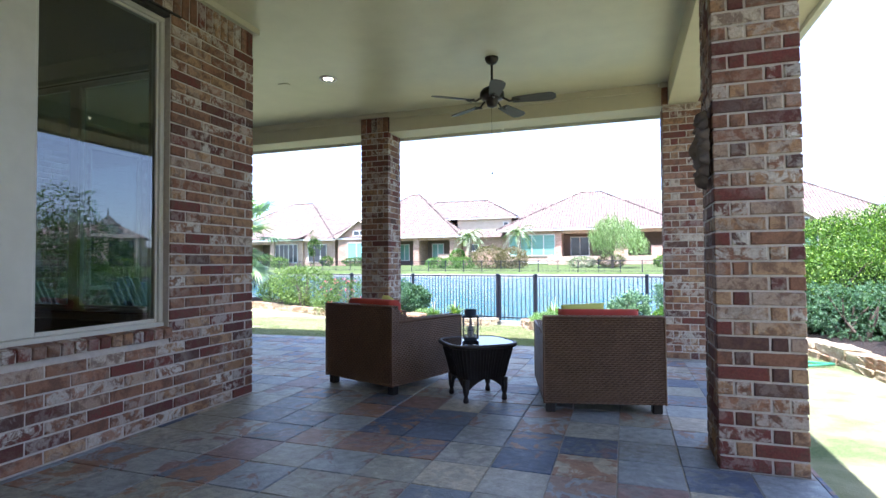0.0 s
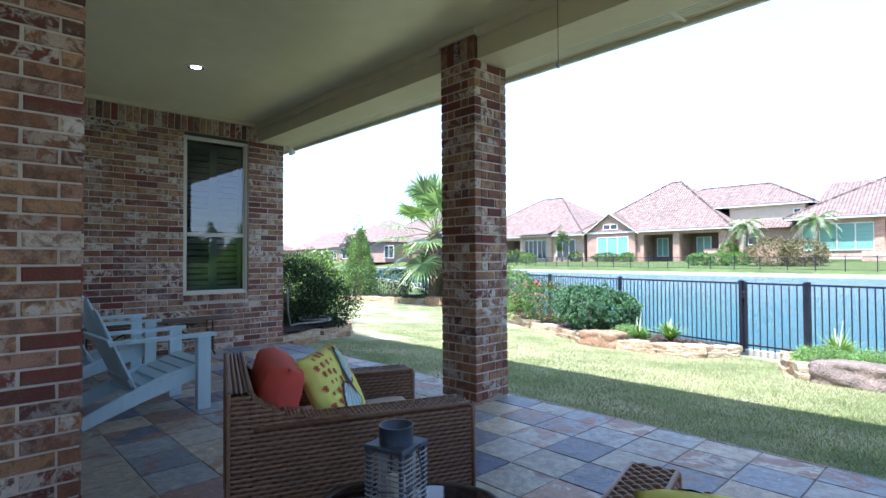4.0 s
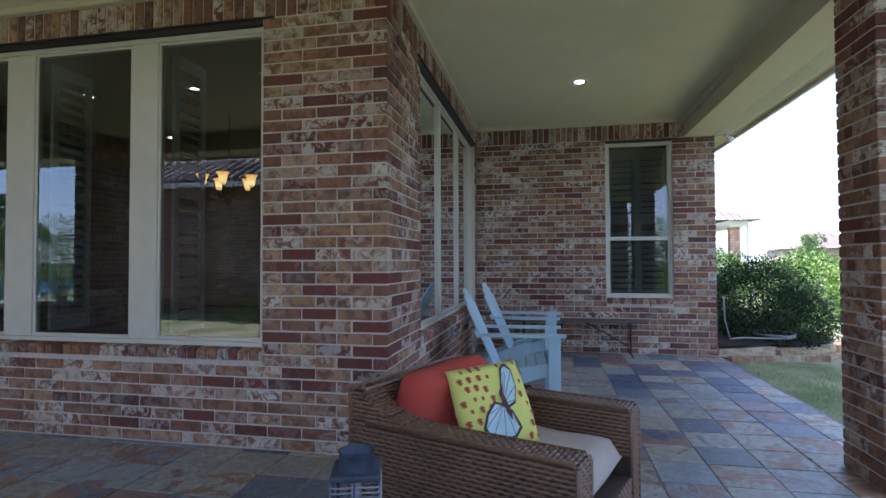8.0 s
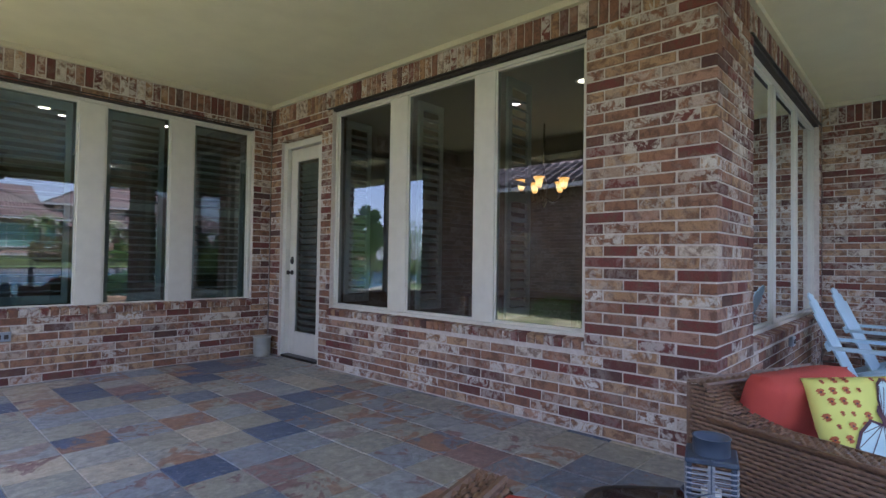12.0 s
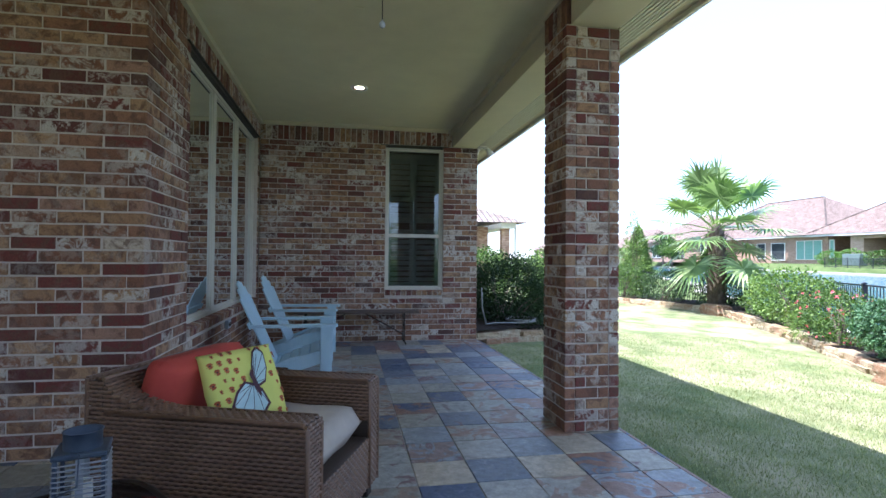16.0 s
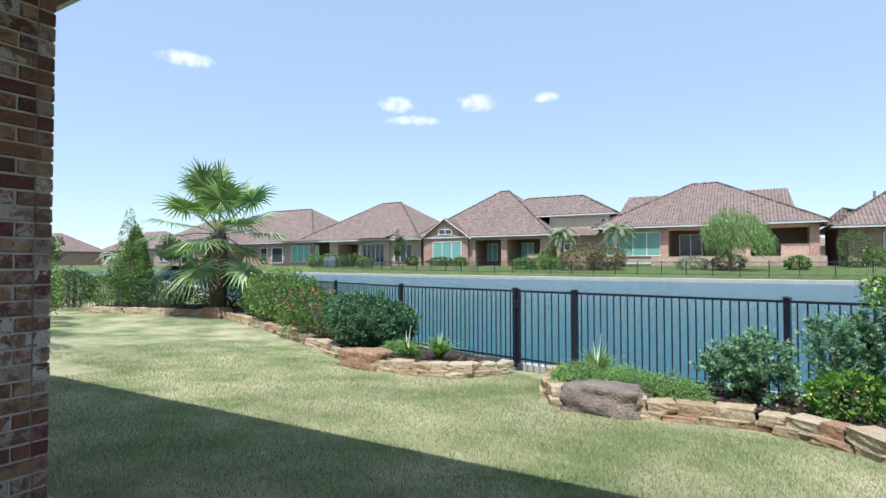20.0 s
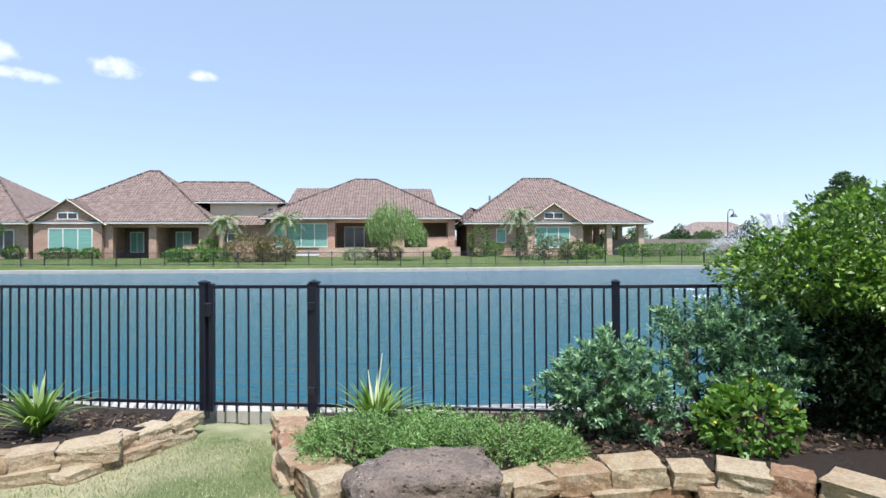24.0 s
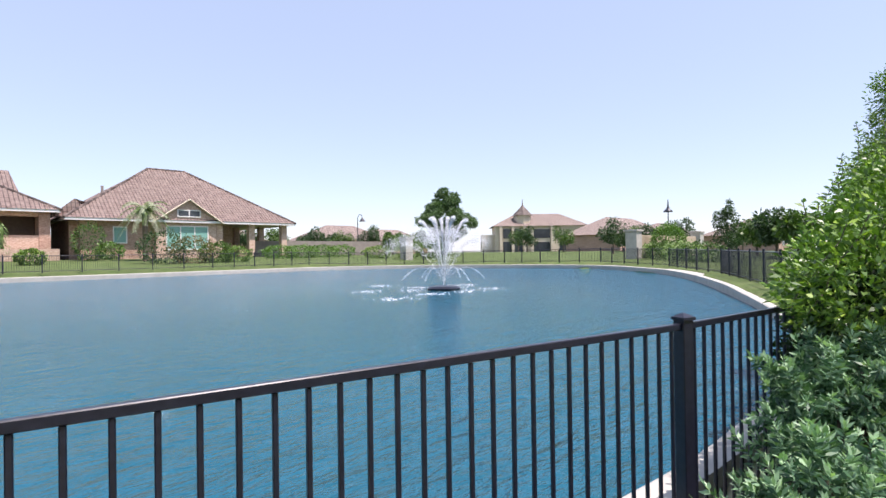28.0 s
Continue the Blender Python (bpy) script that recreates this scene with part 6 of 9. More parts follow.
gable_front(h4, 14.6, 2.8, 65.1, HE - 0.1, 1.95, 7.0, M["far_brick_light"])
wall_block(h4, 11.9, 17.3, 65.4, 66.05, HB, HE - 0.1, M["far_brick_light"])
far_window(h4, 12.7, 16.5, 0.7, 2.95, 65.37, 3, M["blind"])
far_window(h4, 13.6, 15.7, 3.75, 4.45, 65.07, 2, M["dark_glass"])
far_window(h4, 8.6, 9.7, 1.3, 2.8, 65.97, 1, M["blind"])
far_window(h4, 18.1, 19.5, 0.5, 2.8, 69.45, 1, M["blind"])
for x, y in ((17.7, 65.6), (21.0, 65.6), (24.6, 65.6), (24.6, 71.0), (22.6, 73.0)):
    column(h4, x, y, HB, 3.3, 0.62, M["far_brick_light"])
part("side_gable", boxes((5.6, 67, HB, 6.2, 76, HE)), M["far_brick"], h4)
roof_polys("side_roof", [[(4.2, 66.3, HE), (7.4, 66.3, HE + 0.1), (5.9, 66.4, 5.1)], [(4.2, 66.3, HE), (5.9, 66.4, 5.1), (9.5, 74, 5.1), (4.2, 74, HE)]], M["roof"], "brown barrel tiles", h4)
part("vent_pipe", boxes((9.0, 72, 6.2, 9.2, 72.2, 7.0)), M["grey_wall"], h4)

# the two houses on the left
h1 = thing("house", "low brick house with white-framed windows and dark porch", "house")
wall_block(h1, -53.0, -37.5, 66, 80, HB, HE - 0.2, M["far_brick_light"], [(-51.4, -47.4, HB, 2.9)])
far_window(h1, -46.9, -43.2, 0.3, 2.9, 65.95, 5, M["dark_glass"])
far_window(h1, -41.6, -38.7, 0.4, 2.8, 65.95, 3, M["dark_glass"])
column(h1, -42.6, 65.7, HB, 3.2, 0.7, M["far_brick_light"])
column(h1, -47.2, 65.7, HB, 3.2, 0.6, M["far_brick_light"])
hip_parts(h1, -58.5, 65.0, -37.0, 83, HE - 0.05, 5.9, M["roof"])
roof_polys("bay_roof", [[(-47.6, 64.0, HE), (-41.8, 64.0, HE), (-44.5, 68.5, 5.0)], [(-41.8, 64.0, HE), (-41.2, 68.5, 5.0), (-44.5, 68.5, 5.0)]], M["roof"], "brown barrel tiles", h1)
h1a = thing("house", "low brick house with teal and dark windows", "house")
wall_block(h1a, -83, -56.2, 66.5, 80, HB, HE - 0.2, M["far_brick"])
far_window(h1a, -60.8, -56.9, 0.4, 2.9, 66.4, 3, M["blind"])
far_window(h1a, -55.9, -55.2, 0.6, 2.9, 66.4, 1, M["blind"])
far_window(h1a, -67.6, -66.0, 0.5, 2.7, 66.4, 1, M["dark_glass"])
far_window(h1a, -65.0, -62.6, 0.3, 2.7, 66.4, 1, M["dark_glass"])
hip_parts(h1a, -84, 65.6, -55.5, 84, HE, 5.9, M["roof"])
roof_polys("bay_roof", [[(-62.4, 64.8, HE), (-54.0, 64.8, HE), (-57.5, 69, 5.2), (-59.5, 69, 5.2)]], M["roof"], "brown barrel tiles", h1a)
for i, (x, y, w, d, h) in enumerate(((-112, 74, 24, 16, 5.0), (-92, 92, 20, 15, 4.6), (-140, 80, 24, 16, 5), (-86, 60, 16, 14, 4.4), (-170, 70, 24, 16, 5))):
    hh = thing("house", "distant tile-roofed brick house", "house")
    part("wall", boxes((x + 0.8, y + 0.8, HB, x + w - 0.8, y + d, 3.3)), M["far_brick"], hh)
    for k in range(3):
        far_window(hh, x + 2 + 6.5 * k, x + 4.6 + 6.5 * k, 0.6, 2.7, y + 0.75, 2, M["dark_glass"])
    hip_roof("roof", x, y, x + w, y + d, 3.4, h, M["roof"], "brown barrel tiles", hh)

# neighbour's covered patio beyond the side fence
nb = thing("neighbour_house", "neighbouring brick house with a tiled porch roof", "house")
part("wall", boxes((-40, 2.0, -0.2, -27.0, 13.0, 2.9)), M["far_brick"], nb)
column(nb, -25.9, 13.4, -0.2, 2.75, 0.42, M["far_brick"])
part("beam", boxes((-40, 13.2, 2.75, -25.2, 14.0, 3.02)), M["white_metal"], nb)
roof_polys("roof", [[(-24.8, 0, 3.02), (-24.8, 14.5, 3.02), (-30, 9.3, 5.2), (-30, 0, 5.2)], [(-24.8, 14.5, 3.02), (-40, 14.5, 3.02), (-40, 9.3, 5.2), (-30, 9.3, 5.2)]], M["roof_pale"], "barrel tiles", nb)
part("downpipe", boxes((-25.35, 13.95, -0.2, -25.25, 14.05, 2.8)), M["white_metal"], nb)

# far fence along the shore
def far_fence():
    pts = [Vector((x, y, 0)) for x, y in ((-61.05, 69.84), (-39.1, 63.95), (-13.17, 60.11), (4.12, 58.83), (16.09, 58.96), (25.8, 59.47), (34.98, 55.5), (40.3, 46.03), (41.63, 36.04), (36.04, 27.6), (28.01, 21.57), (16.11, 15.59))]
    th = thing("shore_fence", "thin black picket fence along the far shore", "fence")
    V, F = [], []

    def bar(p, q, w):
        d = (q - p).normalized()
        a = d.cross(Vector((0, 0, 1)))
        a = Vector((1, 0, 0)) if a.length < 0.1 else a.normalized()
        b = d.cross(a).normalized()
        k = len(V)
        for c in (p, q):
            for s, t in ((-1, -1), (1, -1), (1, 1), (-1, 1)):
                V.append(c + a * s * w / 2 + b * t * w / 2)
        F.extend([(k, k + 1, k + 5, k + 4), (k + 1, k + 2, k + 6, k + 5), (k + 2, k + 3, k + 7, k + 6), (k + 3, k, k + 4, k + 7)])

    for p, q in zip(pts, pts[1:]):
        L = (q - p).length
        n = int(L / 2.4) + 1
        za, zb = height(p.x, p.y), height(q.x, q.y)
        a, b = p + Vector((0, 0, za)), q + Vector((0, 0, zb))
        bm = bmesh.new()
        tube(bm, [a + Vector((0, 0, 1.25)), b + Vector((0, 0, 1.25))], 0.022, 4)
        tube(bm, [a + Vector((0, 0, 0.15)), b + Vector((0, 0, 0.15))], 0.02, 4)
        part("rail", bm, M["black_metal"], th)
        for i in range(n):
            c = a + (b - a) * (i / n)
            part("post", bar_mesh(0.075, 0.075, 1.36), None, th, m=Matrix.Translation(c))
        m = int(L / 0.14)
        for i in range(m):
            c = a + (b - a) * (i / m)
            bar(c + Vector((0, 0, 0.05)), c + Vector((0, 0, 1.25)), 0.018)
    ob = part("picket", raw("picket", V, F, M["black_metal"]), None, th)
    ob["kind"] = "stuff"


far_fence()


# ---- far plants ----
def ball(name, label, x, y, z, rx, rz, mat, n, leaf, seed, blobs=None, stems=0, category="shrub", style="leaf"):
    return shrub(name, label, x, y, z, blobs or [(0, 0, rz, rx, rx, rz)], mat, n, leaf, leaf * 0.5, seed, style, stems=stems, category=category)


def fz(x, y):
    return height(x, y)


ball("topiary_shrub", "round clipped green shrub on the far bank", -19.3, 62.0, fz(-19.3, 62) + 0.2, 0.85, 0.85, M["topiary"], 1800, 0.16, 201)
for i, x in enumerate((-19.8, -18.2, -16.8)):
    ball("clipped_hedge", "low clipped hedge on the far bank", x, 56, fz(x, 56), 1.1, 0.55, M["topiary"], 1300, 0.16, 210 + i)
for i, (x, y, r, h) in enumerate(((-14.0, 55.5, 1.7, 1.1), (-11.8, 55.5, 1.6, 1.0))):
    ball("reddish_shrub", "reddish-green sprawling shrub on the far bank", x, y, fz(x, y), r, h, M["bougain"], 2200, 0.2, 220 + i)
for i, (x, y, r, h, m) in enumerate(((-52, 62, 1.2, 0.8, "topiary"), (-49.5, 62, 1.2, 0.85, "topiary"), (-45, 61, 1.6, 0.8, "leaf_mid"), (-42, 60, 1.0, 0.6, "leaf_light"), (-37.6, 64, 0.8, 0.6, "leaf_mid"), (-33.5, 64, 1.4, 0.5, "leaf_mid"), (-30.8, 64, 0.8, 0.5, "topiary"),
                                     (2.2, 57, 0.8, 0.5, "leaf_light"), (6.4, 62, 1.1, 1.5, "leaf_mid"), (8.2, 64, 1.0, 0.7, "topiary"), (9.8, 55, 1.7, 1.2, "leaf_dark"), (11.8, 55, 1.6, 1.0, "bougain"), (13.6, 55, 1.2, 0.8, "leaf_mid"), (15.4, 55.5, 1.2, 0.6, "leaf_light"),
                                     (21.5, 60, 1.6, 0.62, "topiary"), (24.0, 60.5, 1.7, 0.62, "topiary"), (26.6, 61, 1.7, 0.62, "topiary"), (29.2, 61.5, 1.6, 0.6, "topiary"), (34, 54, 1.6, 1.2, "leaf_light"), (36.2, 53, 1.4, 0.9, "leaf_mid"), (31.5, 56, 1.4, 0.6, "leaf_light"),
                                     (-2.5, 57.5, 1.2, 0.6, "bougain"), (-5.2, 57, 1.2, 0.5, "leaf_grey"))):
    ball("bank_shrub", "garden shrub on the far bank", x, y, fz(x, y), r, h, M[m], 1100, 0.2, 230 + i)
# utility cabinet
solid("utility_box", boxes((-47.6, 60.2, fz(-47, 60), -45.6, 61.2, fz(-47, 60) + 1.25), bevel=0.05), surface("utility_green", (0.13, 0.18, 0.17), (0.16, 0.21, 0.2), 4, 0.5, 0.05), "grey-green utility box on the far lawn", "utility box")


def feather_palm(label, x, y, trunk, seed, spread=2.0):
    """Date palm: arched fronds with leaflets down both sides."""
    rng = random.Random(seed)
    z = fz(x, y)
    th = thing("date_palm", label, "palm tree", Matrix.Translation((x, y, z)))
    bm = bmesh.new()
    lathe(bm, [(0.26, -0.1), (0.22, 0.3), (0.2, trunk * 0.6), (0.27, trunk), (0.12, trunk + 0.3)], 10)
    part("trunk", bm, M["bark"], th)
    for i in range(26):
        az = i * 2.399 + rng.uniform(-0.2, 0.2)
        rise = 1.15 - 1.5 * i / 26
        V, F = [], []
        pts = []
        for k in range(9):
            t = k / 8
            r = spread * t * (0.75 + 0.25 * math.cos(rise))
            zz = trunk + 0.2 + spread * (rise * t - 0.95 * t * t)
            pts.append(Vector((math.cos(az) * r, math.sin(az) * r, zz)))
        side = Vector((-math.sin(az), math.cos(az), 0))
        for k in range(1, 9):
            for j in range(3):
                c = pts[k - 1].lerp(pts[k], j / 3)
                d = (pts[k] - pts[k - 1]).normalized()
                L = spread * 0.26 * (1 - 0.5 * k / 8)
                for s in (-1, 1):
                    b = len(V)
                    tip = c + side * s * L * 0.8 + d * L * 0.5 - Vector((0, 0, L * 0.35))
                    V += [tuple(c), tuple(c + d * 0.07), tuple(tip + d * 0.02), tuple(tip)]
                    F.append((b, b + 1, b + 2, b + 3))
        part("frond", mesh_np("frond", np.array(V), np.array(F), [M["leaf_grey"] if i % 3 else M["leaf_mid"]]), None, th)


feather_palm("date palm with grey-green fronds before a far house", -17.5, 61.0, 3.3, 1, 2.0)
feather_palm("date palm with grey-green fronds before a far house", -12.2, 62.0, 3.6, 2, 2.1)
feather_palm("date palm with grey-green fronds on the far lawn", 9.9, 60.0, 4.0, 3, 2.1)
feather_palm("small palm beyond the side fence", -44.0, 30.0, 1.8, 4, 1.6)


def willow(x, y, seed):
    """A willow whose shoots hang all round and lean in the wind."""
    rng = np.random.default_rng(seed)
    z = fz(x, y)
    th = thing("willow_tree", "pale green weeping willow on the far bank", "tree", Matrix.Translation((x, y, z)))
    bm = bmesh.new()
    tube(bm, [(0, 0, -0.1), (0.05, 0, 1.2), (0.0, 0.05, 2.4)], [0.16, 0.12, 0.08], 8)
    for i in range(9):
        a = i * 0.7
        tube(bm, [(0, 0, 1.6), (math.cos(a) * 0.7, math.sin(a) * 0.7, 3.2), (math.cos(a) * 1.5, math.sin(a) * 1.5, 3.9)], [0.07, 0.04, 0.015], 5)
    part("trunk", bm, M["bark"], th)
    # loose curtains of shoots that hang from the boughs, blown to one side
    P, D = [], []
    for i in range(84):
        a, r = rng.uniform(0, 6.28), 2.25 * math.sqrt(rng.random())
        bx, by = 0.25 + math.cos(a) * r, math.sin(a) * r
        top = 4.95 - 0.30 * r * r + rng.uniform(-0.55, 0.35)
        foot = rng.uniform(0.3, 1.7) + 0.25 * r
        for _ in range(11):
            ox, oy, hi = rng.normal() * 0.17, rng.normal() * 0.17, top + rng.normal() * 0.16
            L = (hi - foot) * rng.uniform(0.5, 1.0)
            n = max(3, int(L / 0.17))
            for k in range(n):
                t = k / n
                P.append((bx + ox + math.cos(a) * 0.3 * t + 0.62 * t ** 1.5, by + oy + math.sin(a) * 0.3 * t, hi - L * t))
                D.append((rng.normal() * 0.35 + 0.25, rng.normal() * 0.35, -0.9))
    V, F = leaf_arrays(np.array(P), np.array(D), 0.27, 0.036, rng)
    part("crown", mesh_np("crown", V, F, [M["leaf_willow"]]), None, th)


willow(-2.3, 55.5, 5)


def tree(name, label, x, y, trunk, blobs, mat, n, leaf, seed):
    """A broad tree: tapered trunk with limbs, and clumps of leaves with gaps."""
    rng = np.random.default_rng(seed)
    z = fz(x, y)
    th = thing(name, label, "tree", Matrix.Translation((x, y, z)))
    bm = bmesh.new()
    tube(bm, [(0, 0, -0.2), (0.03, 0, trunk * 0.5), (0, 0.02, trunk)], [0.05 * trunk + 0.08, 0.04 * trunk + 0.05, 0.03 * trunk + 0.04], 8)
    for b in blobs:
        tube(bm, [(0, 0, trunk * 0.8), (b[0] * 0.5, b[1] * 0.5, (trunk + b[2]) / 2), (b[0], b[1], b[2])], [0.02 * trunk + 0.03, 0.03, 0.01], 5)
    part("trunk", bm, M["bark"], th)
    clumps = []
    for b in blobs:
        for _ in range(9):
            d = rng.normal(size=3)
            d /= np.linalg.norm(d)
            q = rng.uniform(0.28, 0.45)
            clumps.append((b[0] + d[0] * b[3] * 0.75, b[1] + d[1] * b[4] * 0.75, b[2] + d[2] * b[5] * 0.75, b[3] * q, b[4] * q, b[5] * q))
    P, d = lumpy(rng, clumps, n, 0.35)
    V, F = leaf_arrays(P, d * 0.7 + rng.normal(size=d.shape) * 0.6, leaf, leaf * 0.45, rng, 0.2, 0.1)
    part("crown", mesh_np("crown", V, F, [mat]), None, th)


tree("pine_tree", "broad dark green pine on the far lawn", 45.5, 60.5, 2.0, [(0, 0, 4.8, 2.6, 2.6, 2.2), (-1.9, 0, 4.3, 1.9, 1.8, 1.5), (1.8, -1.2, 4.2, 2.0, 1.9, 1.5), (0.3, 0, 6.9, 1.8, 1.7, 1.5), (0.2, -0.5, 3.2, 2.3, 1.9, 1.2), (-1.1, 0.6, 6.3, 1.5, 1.3, 1.2), (1.2, -0.5, 6.2, 1.5, 1.3, 1.2)], M["leaf_pine"], 20000, 0.30, 301)
tree("young_tree", "slender young tree before a far house", -38.6, 62.5, 1.4, [(0, 0, 2.6, 0.9, 0.9, 1.2), (0.1, 0, 3.8, 0.6, 0.6, 0.9)], M["leaf_mid"], 1600, 0.18, 302)
FAR_TREES = ((30, 84, 4.2), (38, 92, 4.6), (45, 95, 4.4), (60, 78, 3.4), (70, 66, 4.6), (75, 62, 5.0), (92, 60, 4.2), (62, 90, 4.2), (54, 100, 4.5), (20, 120, 5), (110, 72, 5), (-66, 52, 4), (-74, 56, 5), (-84, 44, 5), (-60, 96, 6), (84, 48, 4.5), (68, 44, 4.2), (96, 40, 5.0),
             (41.3, 85.2, 4.6), (46.6, 85.5, 4.2), (48.7, 81.6, 4.8), (40.7, 65.1, 3.2), (61.1, 83.2, 4.6), (92.7, 85.9, 5.5), (64.5, 47.0, 5.4), (72.2, 47.3, 4.2), (65.3, 38.0, 4.6), (42.8, 23.2, 3.2), (40.1, 21.2, 3.6), (37.5, 19.3, 3.2), (41.7, 18.1, 4.0))
for i, (x, y, h) in enumerate(FAR_TREES):
    tree("distant_tree", "leafy green tree in the distance", x, y, h * 0.35, [(0, 0, h * 0.62, h * 0.36, h * 0.36, h * 0.33), (h * 0.2, 0, h * 0.5, h * 0.28, h * 0.28, h * 0.25), (-h * 0.22, 0, h * 0.52, h * 0.26, h * 0.26, h * 0.25)], M["leaf_mid"] if i % 2 else M["leaf_dark"], 1700, 0.34, 310 + i)
tree("conical_tree", "dense dark conical tree by the stone wall", 54.6, 29.1, 1.0, [(0, 0, 2.0, 1.5, 1.5, 1.6), (0, 0, 3.4, 1.2, 1.2, 1.3), (0, 0, 4.4, 0.7, 0.7, 0.9)], M["leaf_dark"], 4200, 0.22, 340)
ball("topiary_shrub", "round clipped green shrub at the stone wall", 39.5, 28.6, fz(39.5, 28.6) + 0.9, 1.15, 1.2, M["topiary"], 2600, 0.18, 341)
for i, (x, y) in enumerate(((36.5, 27.5), (35.0, 25.6), (32.5, 23.5), (38.8, 29.2))):
    ball("bank_shrub", "sage green shrub on the lake bank", x, y, fz(x, y), 1.3, 0.6, M["leaf_willow"] if i % 2 else M["leaf_mid"], 1100, 0.18, 342 + i)

# walls, pillars and lamps beyond the lake
solid("boundary_wall", boxes((23.0, 68.0, -0.4, 42.0, 68.3, 1.75), (42.0, 68.0, -0.4, 42.3, 80, 1.75)), M["grey_wall"], "plain grey-brown boundary wall", "wall", "structure")
solid("stone_wall", boxes((37.9, 30.2, -0.4, 49.5, 30.7, 1.75), bevel=0.03), M["stone_wall"], "rough tan stone wall by the lake", "wall", "structure")
for x, y in ((37.1, 30.3), (31.8, 51.5), (49.9, 30.3)):
    pl = thing("wall_pillar", "square pale stone pillar with a cap", "pillar", pose(x, y, fz(x, y)))
    part("shaft", boxes((-0.45, -0.45, -0.2, 0.45, 0.45, 2.1), bevel=0.03), M["concrete"], pl)
    part("cap", boxes((-0.55, -0.55, 2.1, 0.55, 0.55, 2.25), bevel=0.03), M["concrete"], pl)


def street_lamp(x, y, h, hook):
    th = thing("street_lamp", "dark metal street lamp with a bell-shaped shade", "street lamp", pose(x, y, fz(x, y)))
    bm = bmesh.new()
    lathe(bm, [(0.16, 0), (0.16, 0.3), (0.09, 0.5), (0.07, 2.0), (0.06, h)], 10)
    part("pole", bm, M["black_metal"], th)
    if hook:
        bm = bmesh.new()
        tube(bm, [(0, 0, h), (0.05, 0, h + 0.5), (0.35, 0, h + 0.85), (0.75, 0, h + 0.75), (0.85, 0, h + 0.4)], 0.05, 6)
        part("hook", bm, M["black_metal"], th)
        part("shade", lathe(bmesh.new(), [(0.06, h + 0.4), (0.2, h + 0.2), (0.5, h - 0.15), (0.48, h - 0.18)], 12, 0.85), M["black_metal"], th)
    else:
        part("shade", lathe(bmesh.new(), [(0.55, h - 0.2), (0.52, h - 0.1), (0.22, h + 0.2), (0.1, h + 0.5), (0.04, h + 1.3)], 12), M["black_metal"], th)


street_lamp(44.3, 78.2, 5.2, True)
street_lamp(61.0, 37.8, 5.2, False)

# club house in the distance
ch = thing("club_house", "large beige two-storey building with arches and a turret", "building", pose(134, 110, -0.3, 0, 0, -46))
part("wall", boxes((-14, 0, 0, 14, 14, 8.0)), M["far_stucco"], ch)
part("wing", boxes((14, -1, 0, 18, 12, 4.8)), M["far_stucco"], ch)
part("wing", boxes((-18, 2, 0, -14, 12, 5.5)), M["far_stucco"], ch)
hip_roof("roof", -15, -1, 15, 15, 8.0, 4.2, M["roof_pale"], "brown tiles", ch)
hip_roof("wing_roof", 12.5, -2, 19, 13, 4.8, 2.4, M["roof_pale"], "brown tiles", ch)
part("turret", lathe(bmesh.new(), [(2.6, 8), (2.6, 11.6)], 8, -5, 3), M["far_stucco"], ch)
part("turret_roof", lathe(bmesh.new(), [(3.3, 11.4), (0.25, 14.6), (0.06, 16.6)], 8, -5, 3), M["roof_pale"], ch)
for x0, x1, z0, z1 in ((-11.5, -5.5, 0, 3.2), (-11.5, -5.5, 4.2, 7.2), (-2, 3, 0, 3), (-2, 3, 4.2, 7), (6.0, 11.5, 0.3, 3.6), (15, 17, 0.4, 2.6)):
    part("window", boxes((x0, -0.12 if x1 < 14 else -1.12, z0, x1, 0.02 if x1 < 14 else -0.98, z1)), M["dark_glass"], ch)
for x in (-12.2, -8.5, -4.8, -2.6, 3.6):
    part("column", boxes((x - 0.4, -0.9, 0, x + 0.4, -0.1, 8.0)), M["far_stucco"], ch)
for i, (x, y, w, d, h, hh) in enumerate(((95, 62, 26, 14, 3.3, 4.6), (60, 118, 22, 14, 3.3, 4.4), (30, 128, 24, 14, 3.3, 4.6), (82, 128, 22, 14, 3.3, 4.2), (130, 66, 24, 16, 3.3, 4.6), (-6, 130, 22, 14, 3.3, 4), (120, 40, 24, 16, 3.3, 4.4))):
    th = thing("house", "distant tile-roofed house beyond the park", "house")
    part("wall", boxes((x + 0.8, y + 0.8, -0.4, x + w - 0.8, y + d - 0.8, h - 0.3)), M["far_brick"], th)
    for k in range(3):
        far_window(th, x + 3 + 6 * k, x + 5 + 6 * k, 0.6, 2.4, y + 0.75, 2, M["dark_glass"])
    hip_roof("roof", x, y, x + w, y + d, h - 0.3, hh * 0.85, M["roof_pale"], "pale brown tiles", th)


def settle(th, shift):
    """Stand a house's origin at the middle of its base and shift it along the shore."""
    kids = [o for o in bpy.data.objects if o.parent == th]
    co = [v.co for o in kids if o.type == "MESH" for v in o.data.vertices]
    c = Vector(((min(q.x for q in co) + max(q.x for q in co)) / 2, (min(q.y for q in co) + max(q.y for q in co)) / 2, min(q.z for q in co)))
    for o in kids:
        o.matrix_basis = Matrix.Translation(-c) @ o.matrix_basis
    th.matrix_basis = Matrix.Translation(c + Vector((shift, 0, 0)))


SKIP = ("neighbour_house", "shore_fence")
